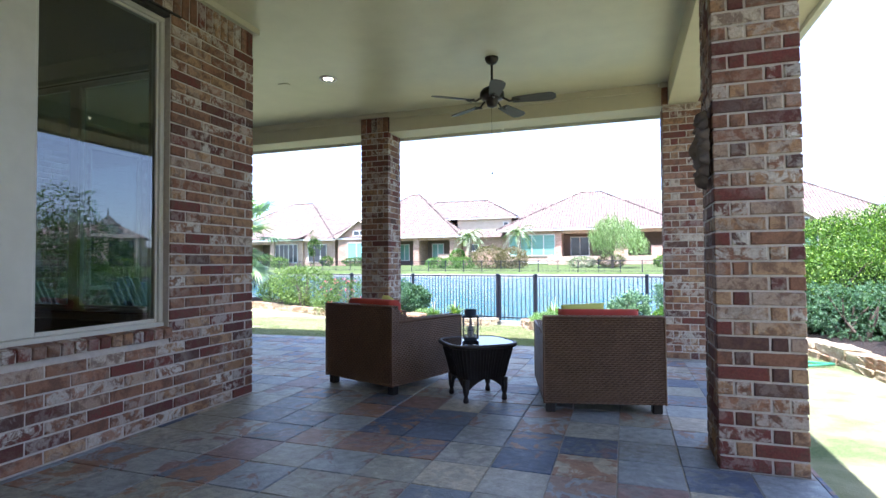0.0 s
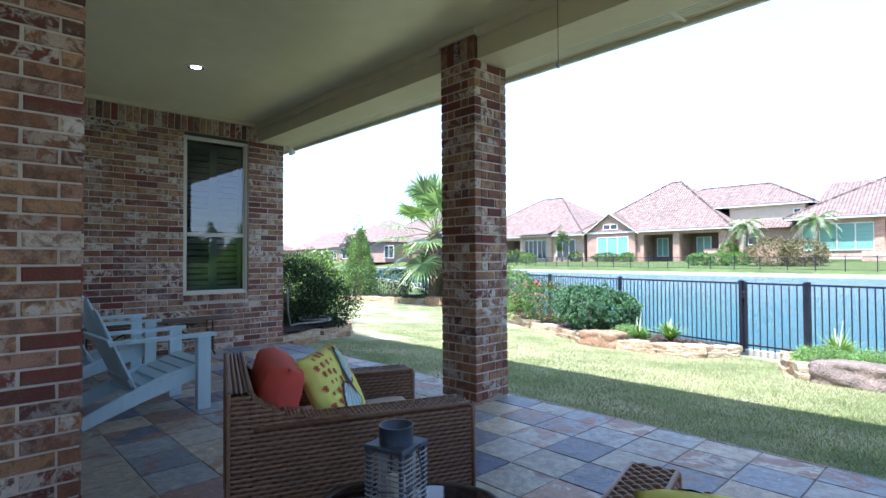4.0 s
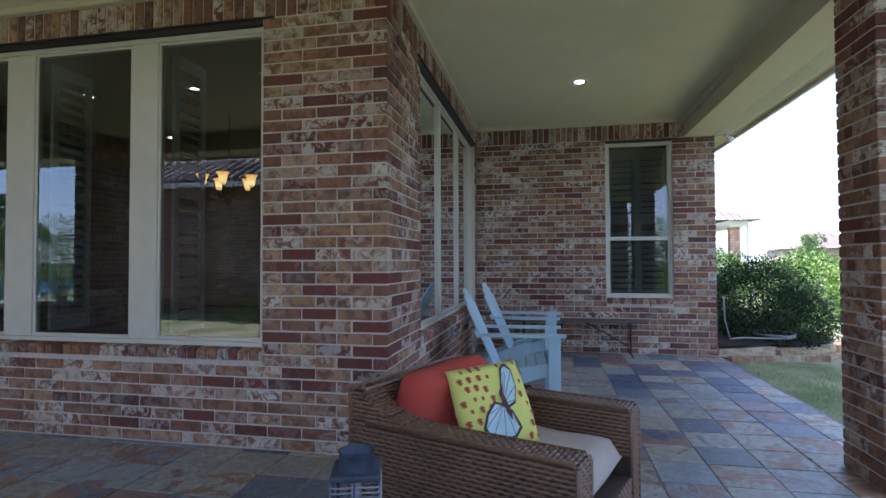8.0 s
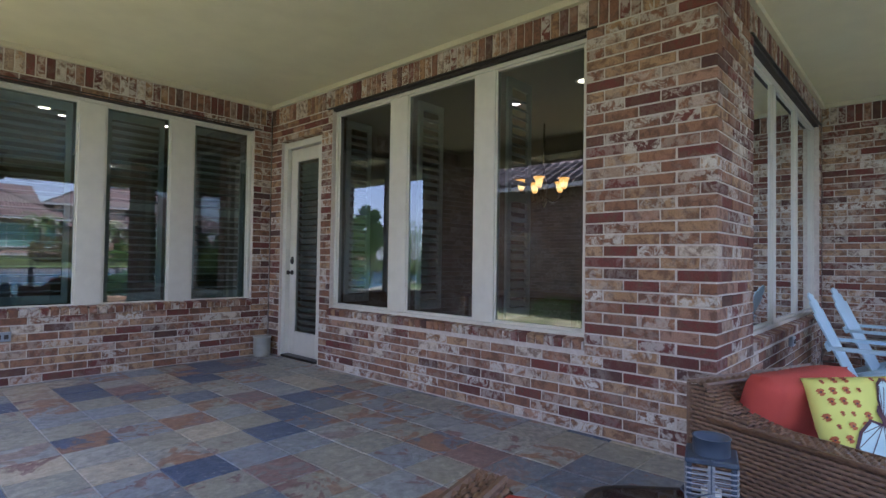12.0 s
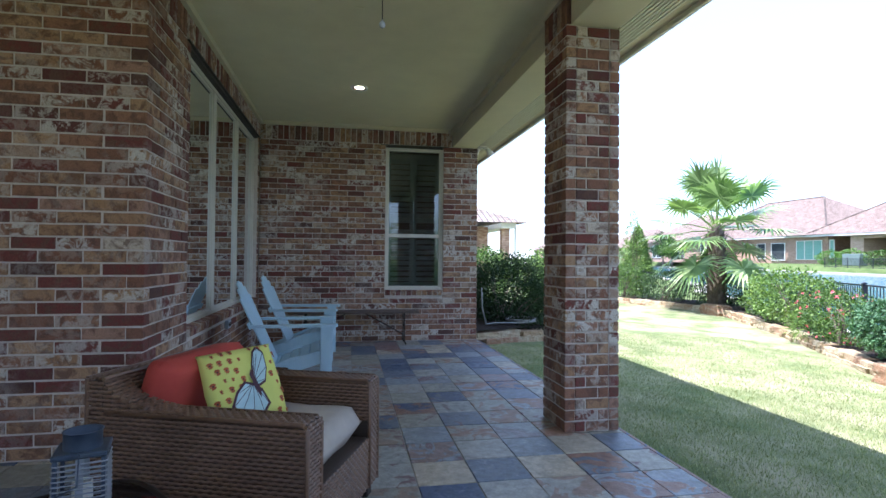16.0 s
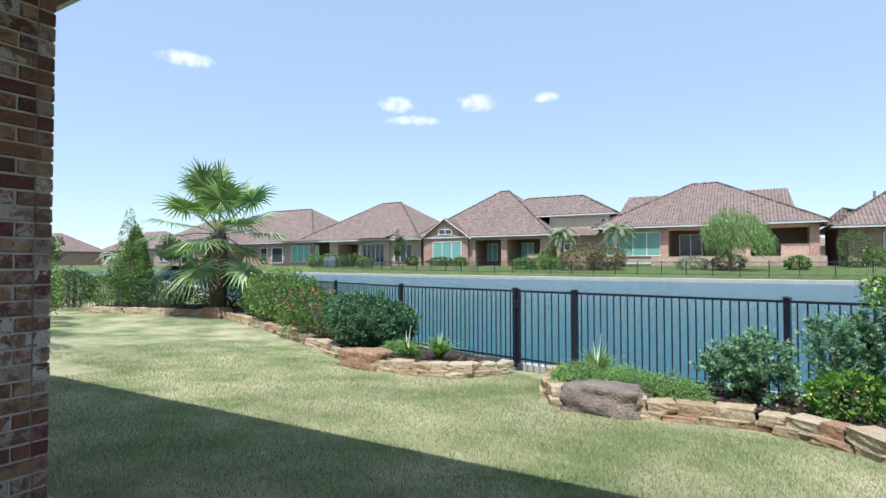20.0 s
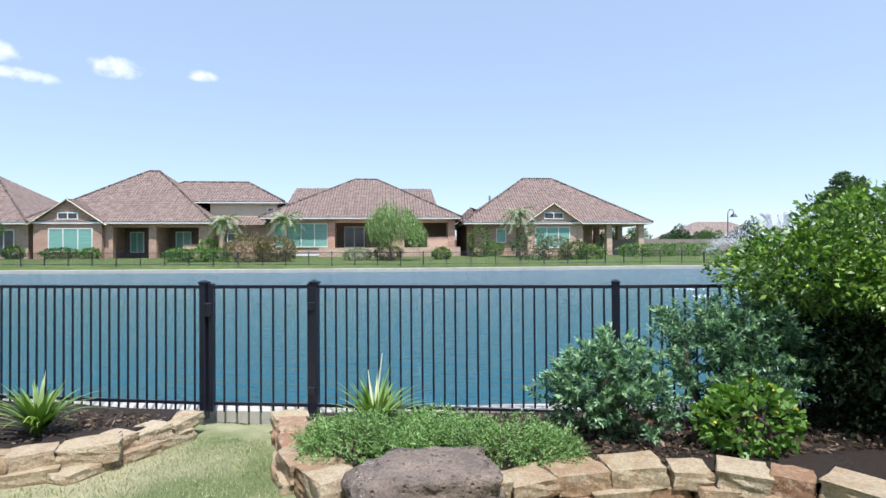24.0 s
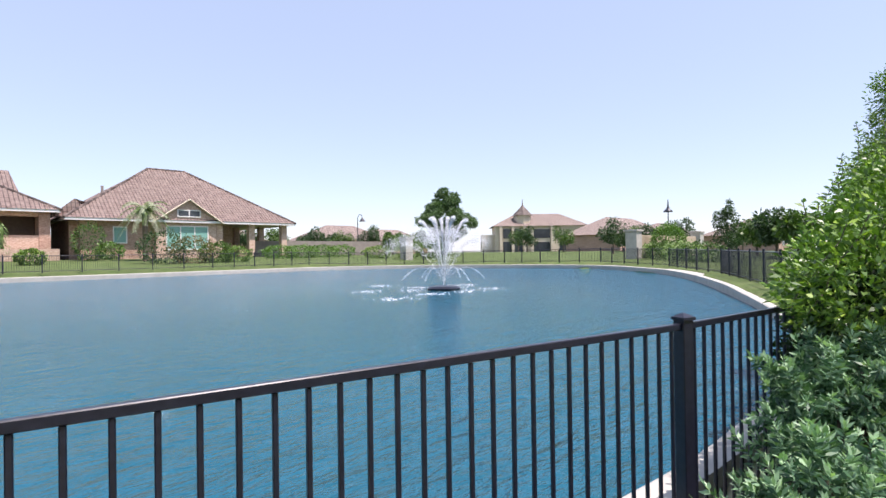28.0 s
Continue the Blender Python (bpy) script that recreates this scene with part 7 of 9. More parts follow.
for th in [o for o in bpy.data.objects if o.parent is None and o.get("kind", "") != "stuff"]:
    kind = th.name.split(".")[0]
    if kind in ("house", "neighbour_house"):
        settle(th, 1.5 if th in (h1, h1a, h2, h3, h4) else 0.0)
    elif th.type == "EMPTY" and th.location.y > 52 and -60 < th.location.x < 30:
        th.location.x += 1.3
    if kind in ("boundary_wall", "stone_wall", "utility_box"):
        c = sum((Vector(q) for q in th.bound_box), Vector()) / 8
        c.z = 0.0
        th.data.transform(Matrix.Translation(-c))
        th.location = c
    p = th.location.copy()
    if kind in SKIP or math.hypot(p.x + 0.4, p.y - 7.5) < 19 or (p.x < 12 and p.y < 34) or th in (sun, cam):
        continue
    # the far shore lies further out and higher than it was drawn
    d = math.hypot(p.x + 0.4, p.y - 7.5)
    th.location = (-0.4 + 1.33 * (p.x + 0.4), 7.5 + 1.28 * (p.y - 7.5), 1.0)
    q = th.location
    th.location.z = height(q.x, q.y) - 0.02 + (0.25 if kind == "topiary_shrub" else 0.0)
    th.scale = th.scale * 1.32

# floating fountain
M["spray"] = surface("fountain_spray", (0.80, 0.83, 0.86), (0.88, 0.90, 0.92), 4, 0.3, 0.0)


def fountain(x, y):
    """Fountain: a float, and jets of many drops that rise and fall back."""
    rng = np.random.default_rng(12)
    th = thing("fountain", "white fountain jets spraying from the lake", "fountain", pose(x, y, LAKE_Z))
    part("float", lathe(bmesh.new(), [(0.7, 0.0), (0.75, 0.08), (0.6, 0.16), (0.2, 0.2)], 16), M["black_metal"], th)
    P, R = [], []

    def jet(vx, vy, vz, count, spread, t1, size):
        t = t1 * np.sqrt(rng.random(count))
        s = rng.normal(size=(count, 3)) * spread * (0.12 + t)[:, None]
        p = np.c_[vx * t, vy * t, 0.2 + vz * t - 4.905 * t * t] + s
        ok = p[:, 2] > 0.03
        P.append(p[ok])
        R.append((size * rng.uniform(0.5, 1.4, count))[ok])

    for i in range(7):
        a, th_ = i * 2.4, radians(3 + 1.5 * i)
        jet(7.6 * math.sin(th_) * math.cos(a), 7.6 * math.sin(th_) * math.sin(a), 7.6 * math.cos(th_), 1400, 0.045, 0.78, 0.012)
    for i in range(18):
        a, th_ = i * 2.4, radians(4 + 1.6 * i)
        jet(6.9 * math.sin(th_) * math.cos(a), 6.9 * math.sin(th_) * math.sin(a), 6.9 * math.cos(th_), 620, 0.14, 0.86, 0.010)
    for i in range(6):
        a = i * math.pi / 3 + 0.35
        jet(2.5 * math.cos(a), 2.5 * math.sin(a), 3.9, 260, 0.03, 0.72, 0.008)
    P, R = np.concatenate(P), np.concatenate(R)
    o = np.array([(1, 0, 0), (-1, 0, 0), (0, 1, 0), (0, -1, 0), (0, 0, 1.6), (0, 0, -1.6)])
    V = (P[:, None] + o[None] * R[:, None, None]).reshape(-1, 3)
    tri = np.array([(0, 2, 4), (2, 1, 4), (1, 3, 4), (3, 0, 4), (2, 0, 5), (1, 2, 5), (3, 1, 5), (0, 3, 5)])
    F = (np.arange(len(P))[:, None, None] * 6 + tri[None]).reshape(-1, 3)
    ob = part("spray", mesh_np("spray", V, F, [M["spray"]]), None, th)
    ob["kind"] = "stuff"
    # white churned water where the jets fall
    for i in range(10):
        a = i * 2 * math.pi / 10 + 0.2
        bm = bmesh.new()
        ring = (1.3, 2.2, 3.4, 4.6)[i % 4]
        for k in range(40):
            q = rng.normal(size=2) * 0.40
            lathe(bm, [(0.034, 0.0), (0.02, 0.003), (0.004, 0.004)], 6, ring * math.cos(a * 1.7) + q[0], ring * math.sin(a * 1.7) + q[1])
        ob = part("foam", bm, M["spray"], th, "white foam on the water")
        ob["kind"] = "stuff"


fountain(14.4, 28.5)


# ---- fittings of the patio ----
M["bronze"] = surface("dark_bronze", (0.030, 0.024, 0.020), (0.050, 0.040, 0.033), 30, 0.38, 0.05, metal=0.6)
M["blade_wood"] = surface("fan_blade", (0.040, 0.036, 0.032), (0.065, 0.058, 0.050), 6, 0.58, 0.08, 0.002, stretch=(1, 6, 1))
M["wicker"] = surface("brown_wicker", (0.130, 0.068, 0.038), (0.21, 0.116, 0.068), 55, 0.42, 0.25, 0.001, fine=320, wear=0.25)
M["wicker_dark"] = surface("wicker_backing", (0.040, 0.024, 0.016), (0.055, 0.034, 0.022), 40, 0.7, 0.2)
M["wicker_black"] = surface("espresso_wicker", (0.014, 0.010, 0.009), (0.024, 0.018, 0.016), 60, 0.45, 0.3, 0.001, fine=300)
M["red_fabric"] = surface("red_canvas", (0.46, 0.055, 0.038), (0.52, 0.070, 0.048), 14, 0.85, 0.35, 0.0008, fine=900, wear=0.12)
M["beige_fabric"] = surface("beige_canvas", (0.44, 0.38, 0.33), (0.49, 0.43, 0.37), 14, 0.9, 0.3, 0.0008, fine=900)
M["blue_paint"] = surface("pale_blue_paint", (0.40, 0.57, 0.66), (0.46, 0.62, 0.70), 20, 0.5, 0.15, 0.001, stretch=(1, 1, 0.3), wear=0.12)
M["bench_wood"] = surface("weathered_bench_wood", (0.085, 0.060, 0.048), (0.14, 0.10, 0.08), 18, 0.8, 0.4, 0.002, stretch=(6, 1, 1))
M["lantern_metal"] = surface("blue_grey_metal", (0.055, 0.075, 0.11), (0.085, 0.11, 0.15), 22, 0.5, 0.12, metal=0.35)
M["lantern_wire"] = surface("grey_wood_slats", (0.26, 0.27, 0.29), (0.35, 0.36, 0.38), 20, 0.6, 0.2)
M["candle"] = surface("candle_wax", (0.75, 0.70, 0.60), (0.80, 0.75, 0.66), 5, 0.5, 0.0)
M["table_glass"] = surface("black_table_glass", (0.008, 0.009, 0.011), (0.012, 0.013, 0.016), 5, 0.05, 0.0, rough_var=0.02)
M["reflector"] = surface("lamp_reflector", (0.10, 0.09, 0.075), (0.14, 0.12, 0.10), 30, 0.3, 0.05, metal=0.6)
M["ceramic_plaque"] = surface("weathered_clay", (0.13, 0.10, 0.088), (0.24, 0.19, 0.165), 18, 0.8, 0.5, 0.006)
M["crock"] = surface("grey_stoneware", (0.33, 0.32, 0.27), (0.40, 0.385, 0.33), 10, 0.55, 0.1)
M["outlet"] = surface("grey_outlet_plastic", (0.25, 0.28, 0.31), (0.30, 0.33, 0.36), 15, 0.4, 0.05)
M["hose_white"] = surface("pale_hose", (0.20, 0.21, 0.20), (0.27, 0.28, 0.27), 20, 0.5, 0.1)
M["hose_green"] = surface("green_hose", (0.05, 0.30, 0.17), (0.07, 0.36, 0.21), 20, 0.45, 0.1)
M["shutter"] = surface("white_shutter", (0.40, 0.42, 0.41), (0.46, 0.48, 0.47), 8, 0.5, 0.03)
def amber_material():
    """Amber glass lit by the bulb low inside it: pale at the bulb, deep at the rim."""
    mt, nt, bs = graph("amber_shade")
    tc = nt.nodes.new("ShaderNodeTexCoord")
    sep = nt.nodes.new("ShaderNodeSeparateXYZ")
    nt.links.new(tc.outputs["Object"], sep.inputs[0])
    mr = nt.nodes.new("ShaderNodeMapRange")
    mr.inputs[1].default_value, mr.inputs[2].default_value = -0.07, 0.07
    nt.links.new(sep.outputs[2], mr.inputs[0])
    col = ramp_node(nt, mr.outputs[0], [(0.0, (0.75, 0.25, 0.04)), (0.30, (1.0, 0.66, 0.24)), (0.60, (1.0, 0.50, 0.11)), (1.0, (0.62, 0.22, 0.035))])
    bs.inputs["Base Color"].default_value = (0.5, 0.22, 0.05, 1)
    nt.links.new(col, bs.inputs["Emission Color"])
    bs.inputs["Emission Strength"].default_value = 0.8
    return mt


M["amber_glass"] = amber_material()
M["room_lamp"] = glow("room_lamp", (1.0, 0.80, 0.50), 3.5)

# trim under the ceiling
bm = bmesh.new()
for w in ("wall_east", "wall_patio_north", "wall_wing_east", "wall_south"):
    ww = WALLS[w]
    slab(bm, ww, 0.0 if w != "wall_patio_north" else 0.035, ww["length"] - (0.0 if w != "wall_wing_east" else 0.45) + (0.035 if w == "wall_east" else 0), SOLDIER, TOP - 0.002, -0.05, 0.035)
solid("trim", bm, M["stucco"], "cream trim board under the ceiling", "trim", "structure")
bm = bmesh.new()
box(bm, X4 - 0.1, B0 - 0.035, 2.97, -3.06, B0 - 0.002, TOP - 0.002)
box(bm, -2.62, B0 - 0.035, 2.97, 0.66, B0 - 0.002, TOP - 0.002)
solid("trim", bm, M["stucco"], "cream trim board along the beam", "trim", "structure")
# gutter along the eaves and a white downpipe at the corner post
bm = bmesh.new()
for k in range(2):
    prof = [(0.0, 0.10), (0.0, 0.0), (0.075, 0.0), (0.10, 0.05), (0.115, 0.10)]
    if k == 0:
        a = [bm.verts.new((X4 - 6, EAVE_Y + 0.032 + u, 2.93 + v)) for u, v in prof]
        b = [bm.verts.new((EAVE_X + 0.10, EAVE_Y + 0.032 + u, 2.93 + v)) for u, v in prof]
    else:
        a = [bm.verts.new((EAVE_X + 0.032 + u, Y1 - 3, 2.93 + v)) for u, v in prof]
        b = [bm.verts.new((EAVE_X + 0.032 + u, EAVE_Y - 0.01, 2.93 + v)) for u, v in prof]
    for i in range(4):
        bm.faces.new((a[i], a[i + 1], b[i + 1], b[i]))
solid("gutter", bm, M["trim"], "cream metal rain gutter", "gutter", "structure")
dp = thing("downpipe", "white metal downpipe beside the corner post", "downpipe")
bm = bmesh.new()
for p, q in (((1.45, 7.83, 2.93), (1.45, 7.83, 2.78)), ((1.45, 7.83, 2.78), (1.19, 7.42, 2.50)), ((1.19, 7.42, 2.50), (1.19, 7.42, 0.10)), ((1.19, 7.42, 0.10), (1.32, 7.64, -0.02))):
    tube(bm, [p, q], 0.042, 4)
part("pipe", bm, M["white_metal"], dp)
for z in (0.7, 1.9):
    part("strap", boxes((1.135, 7.36, z, 1.245, 7.48, z + 0.03)), M["white_metal"], dp)


def recessed_light(x, y):
    th = thing("recessed_light", "round recessed ceiling light, lit", "ceiling light", pose(x, y, TOP), "lights in the patio ceiling")
    part("trim_ring", lathe(bmesh.new(), [(0.076, -0.010), (0.092, -0.012), (0.098, -0.001), (0.098, 0.0), (0.076, 0.0)], 24, cap=False), M["white_metal"], th, smooth=True)
    part("reflector", lathe(bmesh.new(), [(0.077, -0.006), (0.060, -0.003), (0.048, -0.003)], 24, cap=False), M["reflector"], th, "dark reflector")
    part("lens", lathe(bmesh.new(), [(0.049, -0.0035), (0.03, -0.007), (0.001, -0.009)], 20), M["lamp"], th)


for x, y in ((-2.70, 5.57), (-5.09, 5.60), (-1.0, 1.6)):
    recessed_light(x, y)
sensor = thing("ceiling_sensor", "small flat cover plate on the ceiling", "cover plate", pose(-3.25, 5.56, TOP))
part("plate", boxes((-0.06, -0.035, -0.008, 0.06, 0.035, 0.0), bevel=0.003), M["ceiling"], sensor)


def ceiling_fan(x, y):
    th = thing("ceiling_fan", "dark bronze five-blade ceiling fan with pull chain", "ceiling fan", pose(x, y, TOP))
    part("canopy", lathe(bmesh.new(), [(0.068, 0.0), (0.066, -0.02), (0.05, -0.05), (0.025, -0.065), (0.014, -0.07)], 24), M["bronze"], th, smooth=True)
    part("downrod", lathe(bmesh.new(), [(0.012, -0.05), (0.012, -0.30)], 12), M["bronze"], th)
    part("motor_housing", lathe(bmesh.new(), [(0.02, -0.27), (0.05, -0.285), (0.095, -0.31), (0.118, -0.345), (0.12, -0.385), (0.10, -0.405), (0.06, -0.415), (0.055, -0.45), (0.045, -0.475), (0.02, -0.485)], 28), M["bronze"], th, smooth=True)
    for k in range(5):
        rz = 1 + 72 * k
        iron = bmesh.new()
        tube(iron, [(0.10, 0, -0.395), (0.17, 0.0, -0.44), (0.21, 0.0, -0.437)], [0.012, 0.010, 0.008], 6)
        tube(iron, [(0.20, -0.045, -0.437), (0.22, 0.0, -0.437), (0.20, 0.045, -0.437)], 0.007, 5)
        tube(iron, [(0.20, -0.045, -0.437), (0.27, 0.0, -0.437), (0.20, 0.045, -0.437)], 0.007, 5)
        arm = part("blade_iron", iron, M["bronze"], th, m=pose(0, 0, 0, 0, 0, rz))
        bl = bmesh.new()
        n = 14
        low, high = [], []
        for i in range(n + 1):
            t = i / n
            r = 0.20 + 0.41 * t
            w = 0.048 + 0.020 * min(1, t * 1.6)
            if t > 0.86:
                w *= math.sqrt(max(0.02, 1 - ((t - 0.86) / 0.14) ** 2 * 0.85))
            for s, row in ((-1, low), (1, high)):
                zz = -0.428 - s * w * 0.22
                row.append((bl.verts.new((r, s * w, zz)), bl.verts.new((r, s * w, zz - 0.006))))
        for i in range(n):
            a, b, c, d = low[i], low[i + 1], high[i + 1], high[i]
            bl.faces.new((a[0], b[0], c[0], d[0])); bl.faces.new((d[1], c[1], b[1], a[1]))
            bl.faces.new((a[1], b[1], b[0], a[0])); bl.faces.new((d[0], c[0], c[1], d[1]))
        bl.faces.new((low[0][0], high[0][0], high[0][1], low[0][1])); bl.faces.new((low[n][1], high[n][1], high[n][0], low[n][0]))
        part("blade", bl, M["blade_wood"], th, m=pose(0, 0, 0, 0, 0, rz))
    bm = bmesh.new()
    tube(bm, [(0.0, -0.02, -0.47), (0.0, -0.02, -1.12)], 0.0016, 4)
    chain = part("pull_chain", bm, M["bronze"], th)
    part("knob", lathe(bmesh.new(), [(0.002, -1.115), (0.007, -1.121), (0.010, -1.130), (0.007, -1.139), (0.002, -1.142)], 12, 0.0, -0.02), M["lantern_wire"], chain, "pale round knob")


ceiling_fan(-0.91, 5.61)


# ---- wicker furniture ----
def weave(o, u, v, Lu, Lv, n, strand=0.0165, period=0.042, lift=0.0042):
    """A woven panel: flat strands that run along u and bow over and under the stakes."""
    o, u, v, n = Vector(o), Vector(u).normalized(), Vector(v).normalized(), Vector(n).normalized()
    rows = max(1, int(Lv / strand))
    k = max(2, int(Lu / period * 4))
    V, F = [], []
    us = np.linspace(0, Lu, k + 1)
    O, U, W, N = (np.array(q) for q in (o, u, v, n))
    for r in range(rows):
        ph = math.pi * (r % 2)
        bow = lift * np.sin(2 * math.pi * us / period + ph)
        b = r * strand
        rowsv = []
        for vv, hh in ((0.06, -0.003), (0.3, 0.0026), (0.7, 0.0026), (0.94, -0.003)):
            rowsv.append(O + U * us[:, None] + W * (b + vv * strand) + N * (bow + hh)[:, None])
        start = sum(len(a) for a in V)
        V.append(np.concatenate(rowsv))
        m = k + 1
        idx = np.arange(k)
        for q in range(3):
            a = start + q * m + idx
            F.append(np.c_[a, a + 1, a + 1 + m, a + m])
    return np.concatenate(V), np.concatenate(F)


def weave_mesh(panels, material):
    Vs, Fs, k = [], [], 0
    for p in panels:
        V, F = weave(*p)
        Vs.append(V)
        Fs.append(F + k)
        k += len(V)
    me = mesh_np("weave", np.concatenate(Vs), np.concatenate(Fs), [material])
    me.polygons.foreach_set("use_smooth", [True] * len(me.polygons))
    return me


CW, CD, BACK_H, ARM_H, ARM_W, FOOT, BT = 0.88, 0.96, 0.73, 0.605, 0.13, 0.075, 0.075


def wicker_chair():
    """Deep armchair of brown wicker; its back stands along y = 0 and it faces +y."""
    th = thing("wicker_armchair", "deep brown wicker armchair with a square frame on dark feet", "armchair", pose(0, 0, 0), "wicker armchairs on the patio")
    h = CW / 2
    e = 0.006
    core = lambda *b: boxes(tuple(b), bevel=0.02)
    back = part("backrest", core(-h + e, e, FOOT, h - e, BT - e, BACK_H - e), M["wicker_dark"], th)
    part("weave", weave_mesh([((-h, 0, FOOT), (1, 0, 0), (0, 0, 1), CW, BACK_H - FOOT, (0, -1, 0)),
                              ((h - 0.02, BT, ARM_H - 0.1), (-1, 0, 0), (0, 0, 1), CW - 0.04, BACK_H - ARM_H + 0.1, (0, 1, 0)),
                              ((-h, 0.0, BACK_H), (1, 0, 0), (0, 1, 0), CW, BT, (0, 0, 1))], M["wicker"]), None, back, "woven brown strands")
    for s in (-1, 1):
        xo, xi = s * h, s * (h - ARM_W)
        arm = part("armrest", core(min(xo - s * e, xi + s * e), BT + 0.002, FOOT, max(xo - s * e, xi + s * e), CD - e, ARM_H - e), M["wicker_dark"], th)
        part("weave", weave_mesh([((xo, 0.0 if s > 0 else CD, FOOT), (0, s, 0), (0, 0, 1), CD, ARM_H - FOOT, (s, 0, 0)),
                                  ((xo, 0.0, ARM_H), (0, 1, 0), (0, 0, 1), BT, BACK_H - ARM_H, (s, 0, 0)),
                                  ((xi, CD if s > 0 else BT, 0.40), (0, -s, 0), (0, 0, 1), CD - BT, ARM_H - 0.40, (-s, 0, 0)),
                                  ((min(xo, xi), CD, FOOT), (1, 0, 0), (0, 0, 1), ARM_W, ARM_H - FOOT, (0, 1, 0)),
                                  ((min(xo, xi), BT, ARM_H), (1, 0, 0), (0, 1, 0), ARM_W, CD - BT, (0, 0, 1), 0.0190, 0.044)], M["wicker"]), None, arm, "woven brown strands")
        # rolled edges
        bm = bmesh.new()
        for x in (xo, xi):
            tube(bm, [(x, BT + 0.01, ARM_H - 0.004), (x, CD - 0.02, ARM_H - 0.004), (x, CD - 0.002, ARM_H - 0.02), (x, CD - 0.002, FOOT)], 0.010, 6)
        part("edge_roll", bm, M["wicker"], arm, smooth=True)
        # the arm sweeps up into the back
        arc = [(0.44 - (0.44 - BT) * math.sin(a), BACK_H - (BACK_H - ARM_H) * math.cos(a)) for a in (radians(q) for q in range(0, 91, 15))]
        bm = bmesh.new()
        x0, x1 = min(xo, xi) + 0.004, max(xo, xi) - 0.004
        prof = [(y, z - 0.006) for y, z in arc] + [(BT - 0.01, ARM_H - 0.02), (0.44, ARM_H - 0.02)]
        ra, rb = [[bm.verts.new((x, y, z)) for y, z in prof] for x in (x0, x1)]
        bm.faces.new(ra)
        bm.faces.new(rb[::-1])
        for i in range(len(prof)):
            j = (i + 1) % len(prof)
            bm.faces.new((ra[j], ra[i], rb[i], rb[j]))
        bmesh.ops.recalc_face_normals(bm, faces=bm.faces[:])
        sweep = part("arm_sweep", bm, M["wicker_dark"], th)
        panels = []
        for (ya, za), (yb, zb) in zip(arc, arc[1:]):
            v = Vector((0, yb - ya, zb - za))
            panels.append(((min(xo, xi), ya, za), (1, 0, 0), v, ARM_W, v.length + 0.003, Vector((0, v.z, -v.y)), 0.0165, 0.044))
        z = ARM_H
        while z < BACK_H - 0.006:
            reach = 0.44 - (0.44 - BT) * math.sin(math.acos(max(0.0, (BACK_H - z) / (BACK_H - ARM_H)))) - BT
            if reach > 0.02:
                panels.append(((xo, BT, z), (0, 1, 0), (0, 0, 1), reach, 0.0166, (s, 0, 0)))
            z += 0.0165
        part("weave", weave_mesh(panels, M["wicker"]), None, sweep, "woven brown strands")
    bm = bmesh.new()
    tube(bm, [(-h, 0, BACK_H), (h, 0, BACK_H)], 0.010, 6)
    tube(bm, [(-h, BT, BACK_H), (h, BT, BACK_H)], 0.010, 6)
    for s in (-1, 1):
        tube(bm, [(s * h, 0, FOOT), (s * h, 0, BACK_H)], 0.009, 6)
    part("edge_roll", bm, M["wicker"], back)
    seat = part("seat_base", boxes((-h + ARM_W, BT + 0.002, 0.12, h - ARM_W, CD - 0.008, 0.325), bevel=0.015), M["wicker_dark"], th)
    part("weave", weave_mesh([((h - ARM_W, CD - 0.004, FOOT), (-1, 0, 0), (0, 0, 1), CW - 2 * ARM_W, 0.325 - FOOT, (0, 1, 0))], M["wicker"]), None, seat, "woven brown strands")
    for x in (-h + 0.05, h - 0.05):
        for y in (0.06, CD - 0.06):
            bm = bmesh.new()
            box(bm, x - 0.035, y - 0.035, 0.0, x + 0.035, y + 0.035, FOOT + 0.01, bevel=0.006)
            part("foot", bm, M["wicker_black"], th)
    return th


def cushion_mesh(w, d, h, puff=0.35, seed=0, nx=22, ny=18, corner=0.06):
    """A filled cushion lying flat: full in the middle, thin at the seam, with soft creases."""
    rng = random.Random(seed)
    off = Vector((rng.uniform(0, 9), rng.uniform(0, 9), 0))
    bm = bmesh.new()
    rows = []
    for side in (1, -1):
        grid = []
        for j in range(ny + 1):
            line = []
            for i in range(nx + 1):
                a, b = 2 * i / nx - 1, 2 * j / ny - 1
                edge = (1 - abs(a) ** 5) * (1 - abs(b) ** 5)
                z = side * h / 2 * (edge ** puff) * (1 + 0.10 * noise.noise(Vector((a * 2.2, b * 2.2, side)) + off) + 0.04 * noise.noise(Vector((a * 7, b * 7, side)) + off))
                pull = 1 - 0.03 * (abs(a) * abs(b)) ** 0.5
                x = a * w / 2 * (pull if abs(b) < 1 else 1)
                y = b * d / 2
                if side == -1 and (i in (0, nx) or j in (0, ny)):
                    line.append(rows[0][j][i])
                else:
                    line.append(bm.verts.new((x, y, z)))
            grid.append(line)
        rows.append(grid)
        for j in range(ny):
            for i in range(nx):
                q = [grid[j][i], grid[j][i + 1], grid[j + 1][i + 1], grid[j + 1][i]]
                bm.faces.new(q if side == 1 else q[::-1])
    return mesh_of(bm, "cushion")


def piping(th, w, d, mat, r=0.005):
    bm = bmesh.new()
    pts = [(-w / 2, -d / 2), (w / 2, -d / 2), (w / 2, d / 2), (-w / 2, d / 2), (-w / 2, -d / 2)]
    tube(bm, [(x, y, 0) for x, y in pts], r, 6)
    part("piping", bm, mat, th)


